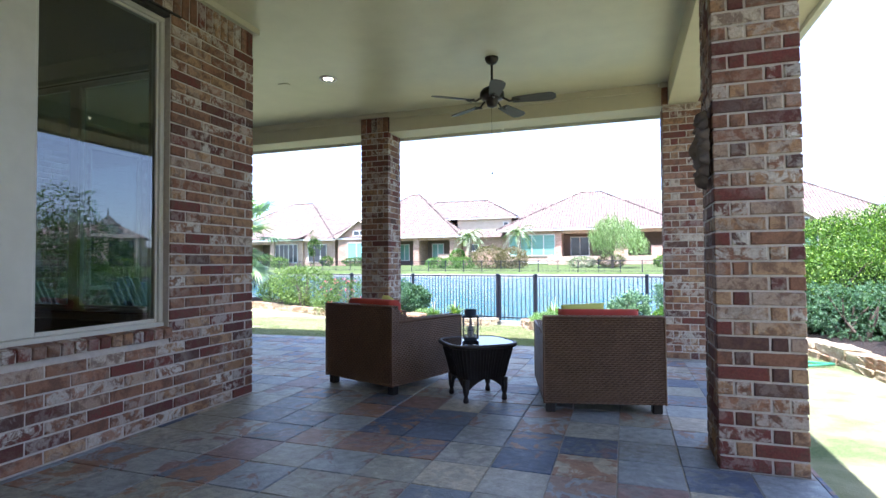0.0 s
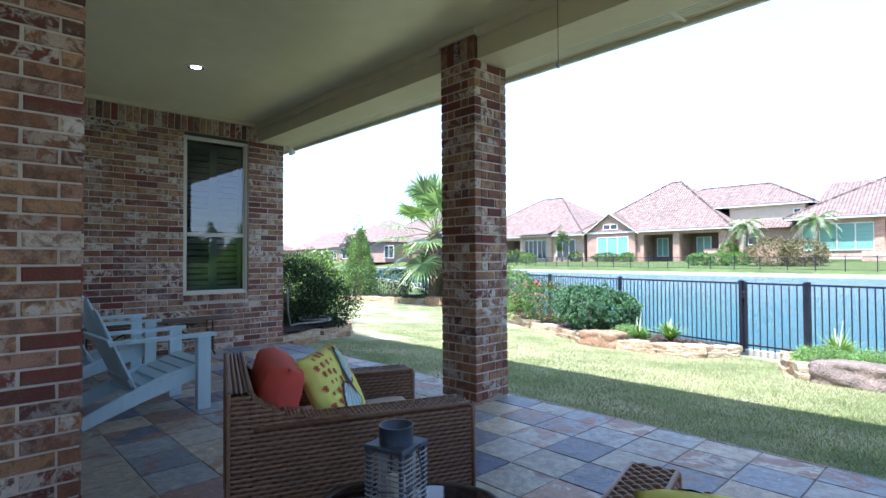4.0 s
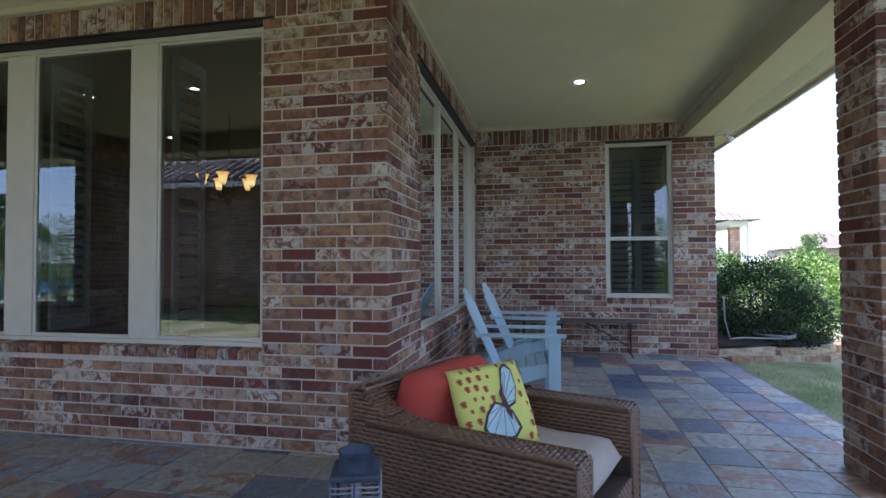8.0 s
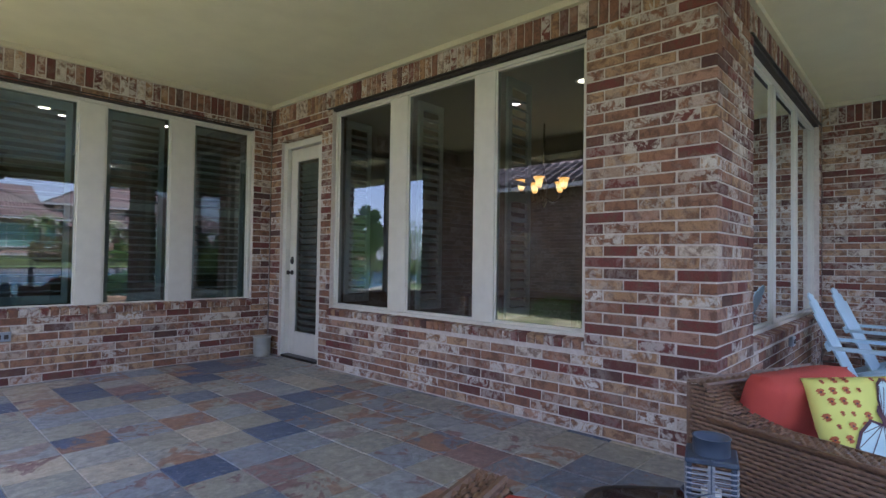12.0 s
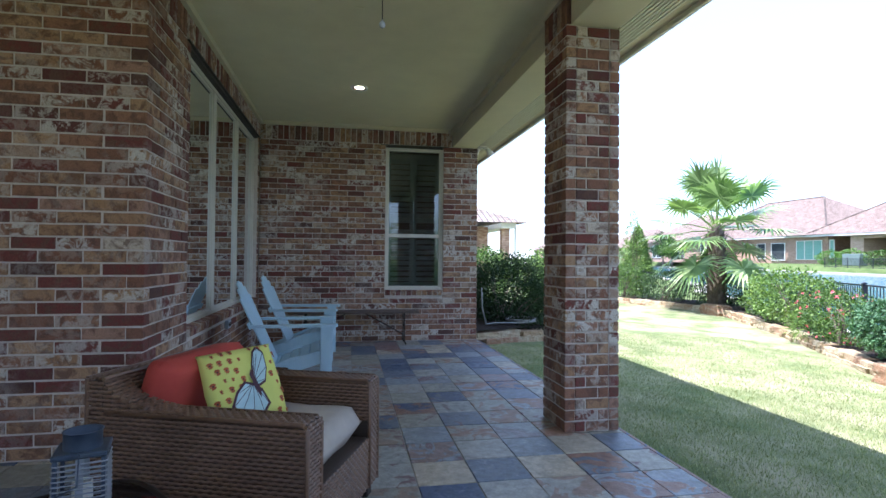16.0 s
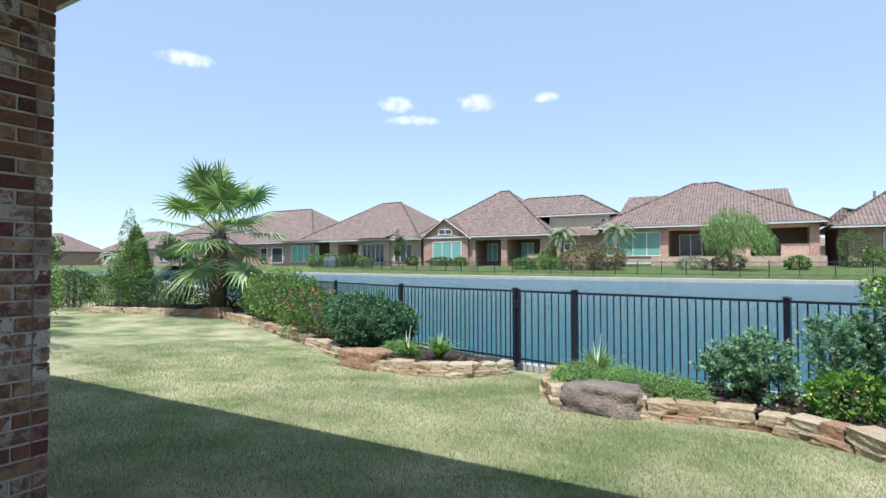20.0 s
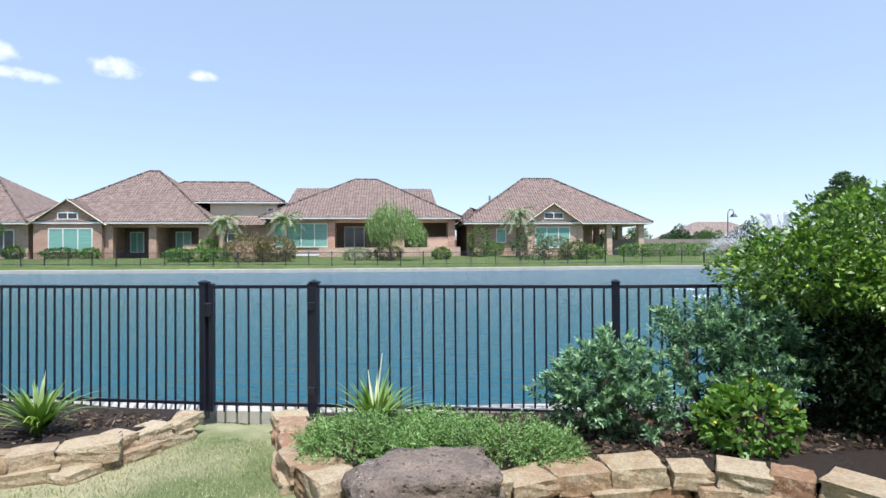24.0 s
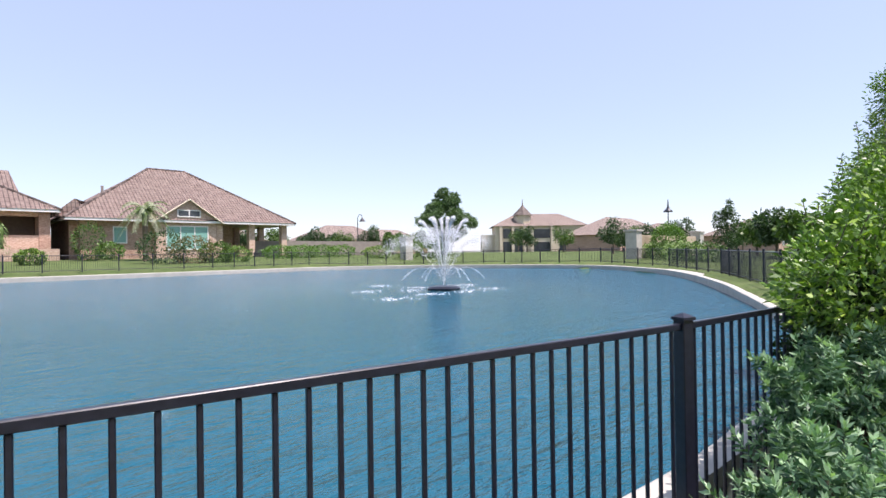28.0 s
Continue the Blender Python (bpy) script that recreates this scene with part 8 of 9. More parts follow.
def pillow_material():
    """Yellow-green printed cotton with scattered red-brown flowers."""
    mt, nt, bs = graph("yellow_print")
    v = place_node(nt)
    vo = nt.nodes.new("ShaderNodeTexNoise")
    vo.inputs["Scale"].default_value = 6
    nt.links.new(v, vo.inputs[0])
    col = mix_node(nt, vo.outputs[0], (0.62, 0.62, 0.13), (0.70, 0.70, 0.20))
    nt.links.new(col, bs.inputs["Base Color"])
    bs.inputs["Roughness"].default_value = 0.9
    nt.links.new(bump_node(nt, noise_node(nt, v, 700, 2), 0.3, 0.0008), bs.inputs["Normal"])
    return mt


M["yellow_print"] = pillow_material()
M["flower_print"] = surface("red_flower_print", (0.40, 0.10, 0.035), (0.46, 0.14, 0.05), 30, 0.9, 0.1)
M["dark_print"] = surface("dark_butterfly_print", (0.075, 0.035, 0.045), (0.10, 0.05, 0.06), 30, 0.9, 0.1)
M["pale_print"] = surface("pale_blue_butterfly_print", (0.42, 0.58, 0.60), (0.50, 0.66, 0.67), 30, 0.9, 0.1)


def on_pillow(x, y, w, d, h, lift):
    a, b = 2 * x / w, 2 * y / d
    return h / 2 * (max(0.0, (1 - abs(a) ** 5) * (1 - abs(b) ** 5)) ** 0.55) * 1.03 + lift


def print_patch(poly, w, d, h, mat, th, name, lift=0.004, steps=3):
    """A printed figure that follows the pillow's bulge."""
    bm = bmesh.new()
    f = bm.faces.new([bm.verts.new((x, y, 0)) for x, y in poly])
    bmesh.ops.triangulate(bm, faces=[f])
    bmesh.ops.subdivide_edges(bm, edges=bm.edges[:], cuts=steps, use_grid_fill=True)
    for q in bm.verts:
        q.co.z = on_pillow(q.co.x, q.co.y, w, d, h, lift)
    if sum(f.normal.z for f in bm.faces) < 0:
        bmesh.ops.reverse_faces(bm, faces=bm.faces[:])
    return part(name, bm, mat, th)


def throw_pillow(m):
    w = d = 0.44
    h = 0.15
    th = thing("throw_pillow", "yellow throw pillow printed with flowers and a blue butterfly", "pillow", m)
    part("cover", cushion_mesh(w, d, h, 0.55, 4), M["yellow_print"], th, smooth=True)
    rng = random.Random(3)
    spots = []
    for j in range(8):
        for i in range(8):
            x, y = -0.185 + 0.054 * i + (0.027 if j % 2 else 0) + rng.uniform(-0.007, 0.007), -0.185 + 0.054 * j + rng.uniform(-0.007, 0.007)
            if abs(x) < 0.205 and abs(y) < 0.205 and not (x > (-0.13 if y < -0.03 else 0.0) and -0.2 < y < 0.19 and x < 0.14):
                spots.append((x, y))
    for x, y in spots:
        big = 1.0 if rng.random() < 0.45 else 0.62
        poly = [(x + big * (0.0185 if k % 2 else 0.0085) * math.cos(k * math.pi / 8), y + big * (0.0185 if k % 2 else 0.0085) * math.sin(k * math.pi / 8)) for k in range(16)]
        print_patch(poly, w, d, h, M["flower_print"], th, "printed_flower", 0.004, 0)
        print_patch([(x + big * 0.005 * math.cos(k * math.pi / 3), y + big * 0.005 * math.sin(k * math.pi / 3)) for k in range(6)], w, d, h, M["dark_print"], th, "printed_flower_heart", 0.0055, 0)
    upper = [(0.085, -0.02), (0.10, 0.08), (0.13, 0.16), (0.165, 0.19), (0.195, 0.15), (0.19, 0.05), (0.16, -0.03), (0.11, -0.05)]
    lower = [(0.085, -0.02), (0.04, 0.0), (-0.02, -0.05), (-0.06, -0.12), (-0.03, -0.18), (0.05, -0.20), (0.12, -0.19), (0.16, -0.15), (0.13, -0.06)]
    move = lambda pts: [(x - 0.065, y + 0.012) for x, y in pts]
    body = move([(0.075, 0.03), (0.09, 0.06), (0.1, 0.03), (0.12, -0.07), (0.11, -0.11), (0.095, -0.07)])
    for poly in (move(upper), move(lower)):
        print_patch(poly, w, d, h, M["dark_print"], th, "printed_wing_edge", 0.005)
        c = (sum(p[0] for p in poly) / len(poly), sum(p[1] for p in poly) / len(poly))
        root = (0.02, -0.01)
        print_patch([(c[0] + 0.86 * (x - c[0]), c[1] + 0.86 * (y - c[1])) for x, y in poly], w, d, h, M["pale_print"], th, "printed_wing", 0.0075)
        for k in range(1, len(poly) - 1):
            tip = (c[0] + 0.84 * (poly[k][0] - c[0]), c[1] + 0.84 * (poly[k][1] - c[1]))
            dx, dy = tip[0] - root[0], tip[1] - root[1]
            n = math.hypot(dx, dy)
            if n > 0.06:
                ox, oy = -dy / n * 0.0016, dx / n * 0.0016
                print_patch([(root[0] + ox, root[1] + oy), (root[0] - ox, root[1] - oy), (tip[0] - ox, tip[1] - oy), (tip[0] + ox, tip[1] + oy)], w, d, h, M["dark_print"], th, "printed_vein", 0.0095)
    print_patch(body, w, d, h, M["dark_print"], th, "printed_body", 0.011)
    return th


def seat_group(chair, m):
    """The loose cushions of a chair, lying in it."""
    sc = thing("seat_cushion", "thick beige seat cushion in the wicker armchair", "cushion", m @ pose(0, 0.505, 0.405), "armchair cushions")
    part("cover", cushion_mesh(CW - 2 * ARM_W - 0.004, 0.83, 0.165, 0.11, 1), M["beige_fabric"], sc, smooth=True)
    bc = thing("back_cushion", "plump red back cushion leaning on the wicker back", "cushion", m @ pose(0, 0.180, 0.600, 76, 0, 0), "armchair cushions")
    part("cover", cushion_mesh(CW - 2 * ARM_W + 0.01, 0.36, 0.18, 0.22, 2), M["red_fabric"], bc, smooth=True)


chair = wicker_chair()
mL = pose(-1.87, 4.66, 0, 0, 0, -20.5) @ Matrix.Diagonal((0.94, 0.94, 0.97, 1))
mR = pose(0.135, 4.52, 0, 0, 0, 13)
chair.matrix_basis = mL
copy_thing(chair, mR @ Matrix.Diagonal((1, 1, 0.95, 1)))
seat_group(chair, mL)
mR = mR @ Matrix.Diagonal((0.94, 0.94, 0.92, 1))
seat_group(chair, mR)
throw_pillow(mL @ pose(0.03, 0.45, 0.625, -62, 0, -36) @ pose(0, 0, 0, 0, 0, 184) @ Matrix.Diagonal((0.82, 0.82, 0.82, 1)))
throw_pillow(mR @ pose(-0.10, 0.37, 0.645, -68, 0, 6) @ pose(0, 0, 0, 0, 0, 177) @ Matrix.Diagonal((0.80, 0.80, 0.80, 1)))


def side_table(m):
    th = thing("side_table", "dark wicker side table with a black glass top", "side table", m)
    n = 48
    top, half = 0.50, 0.275

    def ring(r, z, k=4.0):
        out = []
        for i in range(n):
            a = 2 * math.pi * i / n
            c, s = math.cos(a), math.sin(a)
            q = (abs(c) ** k + abs(s) ** k) ** (-1 / k)
            out.append((r * c * q, r * s * q, z))
        return out

    bm = bmesh.new()
    prev = None
    for i, (r, z) in enumerate(((0.255, top - 0.03), (0.25, top - 0.07), (0.225, 0.33), (0.20, 0.20), (0.195, 0.14))):
        ringv = []
        for j, (x, y, zz) in enumerate(ring(r, z)):
            if i == 4:
                a = (j / n * 8) % 2
                zz = 0.20 - 0.12 * (1 - abs(a - 1)) ** 2.0
            ringv.append(bm.verts.new((x, y, zz)))
        if prev:
            for j in range(n):
                bm.faces.new((prev[j], ringv[j], ringv[(j + 1) % n], prev[(j + 1) % n]))
        prev = ringv
    part("wicker_body", bm, M["wicker_black"], th, m=pose(0, 0, 0, 0, 0, 0), smooth=True)
    # upright strands on the body
    for j in range(64):
        bm = bmesh.new()
        a = 2 * math.pi * j / 64
        c, s = math.cos(a), math.sin(a)
        q = (abs(c) ** 4 + abs(s) ** 4) ** -0.25
        tube(bm, [(r * c * q * 1.012, r * s * q * 1.012, z) for r, z in ((0.255, top - 0.03), (0.25, top - 0.07), (0.225, 0.33), (0.20, 0.21))], 0.0045, 4)
        part("strand", bm, M["wicker_black"], th)
    bm = bmesh.new()
    pts = ring(half, top - 0.012)
    tube(bm, pts + [pts[0]], 0.019, 8)
    part("braided_rim", bm, M["wicker_black"], th, "braided dark wicker rim", smooth=True)
    bm = bmesh.new()
    a = [bm.verts.new(p) for p in ring(half - 0.012, top + 0.002)]
    b = [bm.verts.new(p) for p in ring(half - 0.012, top - 0.006)]
    bm.faces.new(a); bm.faces.new(b[::-1])
    for i in range(n):
        bm.faces.new((a[i], b[i], b[(i + 1) % n], a[(i + 1) % n]))
    part("glass_top", bm, M["table_glass"], th, "black reflecting glass")
    for sx in (-1, 1):
        for sy in (-1, 1):
            bm = bmesh.new()
            lathe(bm, [(0.016, 0.0), (0.024, 0.012), (0.020, 0.04), (0.015, 0.06), (0.022, 0.075), (0.026, 0.10), (0.03, 0.2)], 10, sx * 0.168, sy * 0.168)
            part("leg", bm, M["wicker_black"], th, smooth=True)
    return th


side_table(pose(-0.84, 4.73, 0, 0, 0, 38) @ Matrix.Diagonal((0.95, 0.95, 0.88, 1)))


def lantern(m):
    th = thing("candle_lantern", "blue-grey metal lantern with slatted sides on the side table", "lantern", m)
    s, H0, H1 = 0.062, 0.02, 0.185
    part("base", boxes((-0.052, -0.052, 0.0, 0.052, 0.052, 0.016), (-0.066, -0.066, 0.016, 0.066, 0.066, 0.026), bevel=0.003), M["lantern_metal"], th)
    part("top_plate", boxes((-0.066, -0.066, H1, 0.066, 0.066, H1 + 0.016), bevel=0.004), M["lantern_metal"], th)
    part("collar", lathe(bmesh.new(), [(0.048, H1 + 0.014), (0.048, H1 + 0.062), (0.051, H1 + 0.064), (0.046, H1 + 0.064), (0.045, H1 + 0.02)], 28, cap=False), M["lantern_metal"], th, smooth=True)
    for x in (-s + 0.006, s - 0.006):
        for y in (-s + 0.006, s - 0.006):
            part("corner_post", boxes((x - 0.005, y - 0.005, 0.026, x + 0.005, y + 0.005, H1)), M["lantern_metal"], th)
    for side in range(4):
        part("side_strip", boxes((-0.009, -s + 0.002, 0.026, 0.009, -s + 0.006, H1)), M["lantern_wire"], th, m=pose(0, 0, 0, 0, 0, 90 * side))
    for i in range(11):
        z = 0.034 + i * 0.0138
        bm = bmesh.new()
        r = s + 0.003
        pts = [(-r + 0.012, -r, z), (r - 0.012, -r, z), (r - 0.003, -r + 0.003, z), (r, -r + 0.012, z), (r, r - 0.012, z), (r - 0.003, r - 0.003, z), (r - 0.012, r, z), (-r + 0.012, r, z), (-r + 0.003, r - 0.003, z), (-r, r - 0.012, z), (-r, -r + 0.012, z), (-r + 0.003, -r + 0.003, z), (-r + 0.012, -r, z)]
        tube(bm, pts, 0.0024, 5)
        part("slat", bm, M["lantern_wire"], th)
    part("candle", lathe(bmesh.new(), [(0.026, 0.026), (0.026, 0.10), (0.022, 0.104), (0.002, 0.10)], 16), M["candle"], th, "cream pillar candle")
    bm = bmesh.new()
    for k in (-1, 1):
        tube(bm, [(k * 0.066, 0, H1 + 0.01), (k * 0.078, 0, H1 + 0.022), (k * 0.074, 0, H1 - 0.01)], 0.003, 5)
    tube(bm, [(-0.074, 0, H1), (-0.088, 0.0, 0.12), (-0.07, -0.055, 0.09), (0, -0.078, 0.085), (0.07, -0.055, 0.09), (0.088, 0, 0.12), (0.074, 0, H1)], 0.0025, 5)
    part("handle", bm, M["lantern_metal"], th)


lantern(pose(-0.90, 4.76, 0.443, 0, 0, 16) @ Matrix.Diagonal((1.0, 1.0, 0.98, 1)))


def adirondack(m):
    """Slatted garden chair that faces +y, its front legs at y = 0."""
    th = thing("adirondack_chair", "pale blue painted adirondack chair of slats", "chair", m, "blue chairs by the windows")
    for s in (-1, 1):
        x = s * 0.27
        # side rail from the front of the seat down to the rear foot
        bm = bmesh.new()
        prof = [(0.02, 0.36), (0.02, 0.26), (-0.45, 0.12), (-0.80, 0.0), (-0.93, 0.0), (-0.90, 0.05), (-0.55, 0.20), (-0.30, 0.30)]
        a = [bm.verts.new((x - 0.012, y, z)) for y, z in prof]
        b = [bm.verts.new((x + 0.012, y, z)) for y, z in prof]
        bm.faces.new(a); bm.faces.new(b[::-1])
        for i in range(len(prof)):
            j = (i + 1) % len(prof)
            bm.faces.new((a[j], a[i], b[i], b[j]))
        part("side_rail", bm, M["blue_paint"], th)
        part("front_leg", boxes((x + s * 0.014 - 0.014, -0.06, 0.0, x + s * 0.014 + 0.034 * (1 if s > 0 else 0) + (0.014 if s > 0 else 0.014), 0.04, 0.565), bevel=0.003), M["blue_paint"], th)
        bm = bmesh.new()
        prof = [(0.07, 0.055), (0.09, 0.0), (0.07, -0.065), (-0.25, -0.055), (-0.62, -0.03), (-0.66, 0.02), (-0.3, 0.05)]
        a = [bm.verts.new((s * 0.315 + s * w, y, 0.590)) for y, w in prof]
        b = [bm.verts.new((s * 0.315 + s * w, y, 0.567)) for y, w in prof]
        bm.faces.new(a if s < 0 else a[::-1]); bm.faces.new(b[::-1] if s < 0 else b)
        for i in range(len(prof)):
            j = (i + 1) % len(prof)
            bm.faces.new((a[i], a[j], b[j], b[i]))
        part("armrest", bm, M["blue_paint"], th)
        part("arm_bracket", boxes((x + s * 0.05 - 0.01, -0.05, 0.44, x + s * 0.05 + 0.01, 0.02, 0.566), bevel=0.003), M["blue_paint"], th)
    for i in range(6):
        y = -0.02 - 0.088 * i
        z = 0.365 - 0.030 * i - (0.012 if i > 3 else 0)
        part("seat_slat", boxes((-0.285, -0.04, -0.009, 0.285, 0.04, 0.009), bevel=0.004), M["blue_paint"], th, m=pose(0, y, z, 19, 0, 0))
    part("apron", boxes((-0.285, 0.02, 0.24, 0.285, 0.04, 0.365), bevel=0.003), M["blue_paint"], th)
    lean = 24
    for i in range(7):
        t = i - 3
        L = 0.83 - 0.030 * t * t * 0.55
        bm = boxes((-0.034, -0.008, 0.0, 0.034, 0.008, L), bevel=0.004)
        part("back_slat", bm, M["blue_paint"], th, m=pose(0, -0.46, 0.20, lean, 0, 0) @ pose(t * 0.076, 0.0, 0, 0, t * 1.4, 0))
    part("back_rail", boxes((-0.26, 0.0, 0.0, 0.26, 0.022, 0.06), bevel=0.004), M["blue_paint"], th, m=pose(0, -0.455, 0.22, lean, 0, 0) @ Matrix.Translation((0, -0.034, 0.04)))
    part("back_rail", boxes((-0.33, 0.0, 0.0, 0.33, 0.022, 0.06), bevel=0.004), M["blue_paint"], th, m=pose(0, -0.46, 0.20, lean, 0, 0) @ Matrix.Translation((0, -0.034, 0.40)))
    return th


ad = adirondack(pose(-4.34, 5.31, 0, 0, 0, 3))
copy_thing(ad, pose(-5.70, 5.31, 0, 0, 0, -2))


def folding_bench():
    th = thing("folding_bench", "long weathered plank bench on folding metal legs by the brick wall", "bench", pose(-6.57, 5.61, 0))
    part("seat_plank", boxes((-0.15, -0.88, 0.425, -0.003, 0.86, 0.452), bevel=0.004), M["bench_wood"], th)
    part("seat_plank", boxes((0.003, -0.88, 0.425, 0.15, 0.86, 0.452), bevel=0.004), M["bench_wood"], th)
    for s in (-1, 1):
        y = s * 0.66
        bm = bmesh.new()
        for x in (-0.11, 0.11):
            tube(bm, [(x * 0.9, y, 0.43), (x, y, 0.05), (x * 1.25, y + s * 0.02, 0.0)], 0.011, 6)
        tube(bm, [(-0.11, y, 0.12), (0.11, y, 0.12)], 0.008, 6)
        tube(bm, [(-0.1, y, 0.30), (0.1, y, 0.14)], 0.006, 6)
        part("leg_frame", bm, M["bronze"], th)
        bm = bmesh.new()
        tube(bm, [(0.0, y, 0.12), (0.0, s * 0.12, 0.42)], 0.008, 6)
        part("brace", bm, M["bronze"], th)


folding_bench()


def plaque():
    """Carved sun face of dark clay on the post, one plain shape."""
    bm = bmesh.new()
    rings = []
    n, k = 80, 14
    for j in range(k + 1):
        r = j / k
        row = []
        for i in range(n):
            a = 2 * math.pi * i / n
            flare = 1 + 0.09 * math.cos(a * 16) * max(0.0, r - 0.6) / 0.4
            y, z = 0.135 * r * flare * math.cos(a), 0.20 * r * flare * math.sin(a)
            depth = 0.045 * (1 - r ** 2.2) + 0.014
            if r < 0.75:
                depth += 0.030 * math.exp(-((y / 0.025) ** 2 + ((z - 0.0) / 0.05) ** 2)) + 0.012 * math.exp(-((y / 0.05) ** 2 + ((z + 0.085) / 0.018) ** 2))
                depth -= 0.016 * sum(math.exp(-(((y - s * 0.045) / 0.02) ** 2 + ((z - 0.045) / 0.016) ** 2)) for s in (-1, 1))
            elif j < k:
                depth += 0.020 * math.cos(a * 16) + 0.008
            row.append(bm.verts.new((-depth if j < k else -0.004, y, z)))
        rings.append(row)
    for a, b in zip(rings, rings[1:]):
        for i in range(n):
            bm.faces.new((a[i], b[i], b[(i + 1) % n], a[(i + 1) % n]))
    ob = part("wall_plaque", bm, M["ceramic_plaque"], m=pose(PX["p0"][0] - 0.010, PX["p0"][1] + 0.135, 1.66), smooth=True)
    tagged(ob, "dark carved clay face plaque hung on the brick post", "plaque")


plaque()

# ---- the door ----
W2 = WALLS["wall_east"]
door = tagged(new("door_1"), "closed cream patio door with a louvred glass panel", "door", "", "structure")
dx = X2 - 0.10
y0, y1 = Y1 + 0.23, Y1 + 1.07
part("door_frame", boxes((dx - 0.06, y0, 0.0, dx + 0.06, y0 + 0.07, 2.56), (dx - 0.06, y1 - 0.07, 0.0, dx + 0.06, y1, 2.56), (dx - 0.06, y0 + 0.07, 2.49, dx + 0.06, y1 - 0.07, 2.56), bevel=0.004), M["frame"], door)
leaf = part("door_leaf", boxes((dx - 0.045, y0 + 0.075, 0.03, dx, y0 + 0.20, 2.48), (dx - 0.045, y1 - 0.20, 0.03, dx, y1 - 0.075, 2.48), (dx - 0.045, y0 + 0.20, 0.03, dx, y1 - 0.20, 0.30), (dx - 0.045, y0 + 0.20, 2.33, dx, y1 - 0.20, 2.48), bevel=0.004), M["frame"], door)
bm = bmesh.new()
bm.faces.new([bm.verts.new(p) for p in ((dx - 0.015, y0 + 0.20, 0.30), (dx - 0.015, y1 - 0.20, 0.30), (dx - 0.015, y1 - 0.20, 2.33), (dx - 0.015, y0 + 0.20, 2.33))])
g = part("pane", bm, M["glass"], leaf, "reflecting door glass")
g.visible_shadow = False
for i in range(27):
    z = 0.34 + 0.074 * i
    part("louvre", boxes((-0.004, y0 + 0.225, -0.036, 0.004, y1 - 0.225, 0.036)), M["shutter"], leaf, m=pose(dx - 0.05, 0, z, 0, 48, 0))
part("threshold", boxes((dx - 0.08, y0 + 0.07, 0.0, X2 + 0.0, y1 - 0.07, 0.028), bevel=0.003), M["bronze"], door)
for z, r in ((1.00, 0.030), (1.14, 0.032)):
    bm = bmesh.new()
    lathe(bm, [(r, 0.0), (r, 0.010), (r * 0.5, 0.016), (r * 0.4, 0.04), (r * 0.9, 0.052), (r * 0.8, 0.07), (0.004, 0.074)] if z < 1.1 else [(r, 0.0), (r, 0.014), (r * 0.7, 0.02), (0.004, 0.022)], 16)
    part("door_knob" if z < 1.1 else "deadbolt", bm, M["bronze"], leaf, "dark bronze", m=pose(dx, y0 + 0.135, z, 0, 90, 0), smooth=True)
part("lock_plate", boxes((dx, y0 + 0.112, 1.10, dx + 0.006, y0 + 0.158, 1.19), bevel=0.002), M["bronze"], leaf)

# stoneware crock beside the door
pot = thing("stoneware_crock", "grey stoneware crock standing by the door", "pot", pose(-2.50, -0.66, 0))
part("body", lathe(bmesh.new(), [(0.085, 0.0), (0.098, 0.02), (0.10, 0.21), (0.106, 0.215), (0.106, 0.235), (0.09, 0.235), (0.088, 0.03)], 28, cap=True), M["crock"], pot, smooth=True)


def outlet_box(m, label):
    th = thing("outlet_box", label, "outlet", m)
    part("box", boxes((-0.062, 0.0, -0.042, 0.062, 0.035, 0.042), bevel=0.006), M["outlet"], th)
    for s in (-1, 1):
        part("socket", boxes((s * 0.026 - 0.016, 0.035, -0.02, s * 0.026 + 0.016, 0.040, 0.02), bevel=0.003), M["steel"], th)


outlet_box(pose(-0.10, Y1 + 0.002, 0.44), "grey weatherproof outlet box on the brick wall")
outlet_box(pose(-4.85, Y3 + 0.002, 0.50), "grey weatherproof outlet box under the windows")

# twin floodlight under the eave at the house corner
fl = thing("floodlight", "twin white floodlight under the eave", "floodlight", pose(-7.05, 7.51, 2.90))
part("mount", boxes((-0.06, -0.06, -0.03, 0.06, 0.06, 0.0), bevel=0.005), M["white_metal"], fl)
for s in (-1, 1):
    bm = bmesh.new()
    tube(bm, [(0, 0, -0.02), (s * 0.03, s * 0.05, -0.06)], 0.012, 6)
    lamp_part = part("arm", bm, M["white_metal"], fl)
    part("lamp_head", lathe(bmesh.new(), [(0.02, 0.06), (0.03, 0.03), (0.045, 0.0), (0.055, -0.05), (0.05, -0.055), (0.01, -0.03)], 16), M["white_metal"], lamp_part, m=pose(s * 0.04, s * 0.09, -0.09, s * 38, 25, 0), smooth=True)

# hoses
hz = thing("garden_hose", "pale garden hose coiled on the bed at the house corner", "hose")
bm = bmesh.new()
zz = height(-7.6, 8.3) + 0.29
pts = [(-6.82, 7.45, 0.75), (-6.85, 7.47, 0.45), (-6.92, 7.55, 0.2), (-7.07, 7.75, zz + 0.02)]
for i in range(70):
    a = i * 0.32
    pts.append((-7.49 + (0.30 + 0.02 * math.sin(i)) * math.cos(a), 8.28 + (0.22 + 0.02 * math.cos(i * 1.7)) * math.sin(a), zz + 0.004 * i / 7 + 0.008 * math.sin(i * 0.9)))
tube(bm, pts, 0.011, 6)
part("tube", bm, M["hose_white"], hz, smooth=True)
hg = thing("garden_hose", "green hose lying on the grass by the corner post", "hose")
bm = bmesh.new()
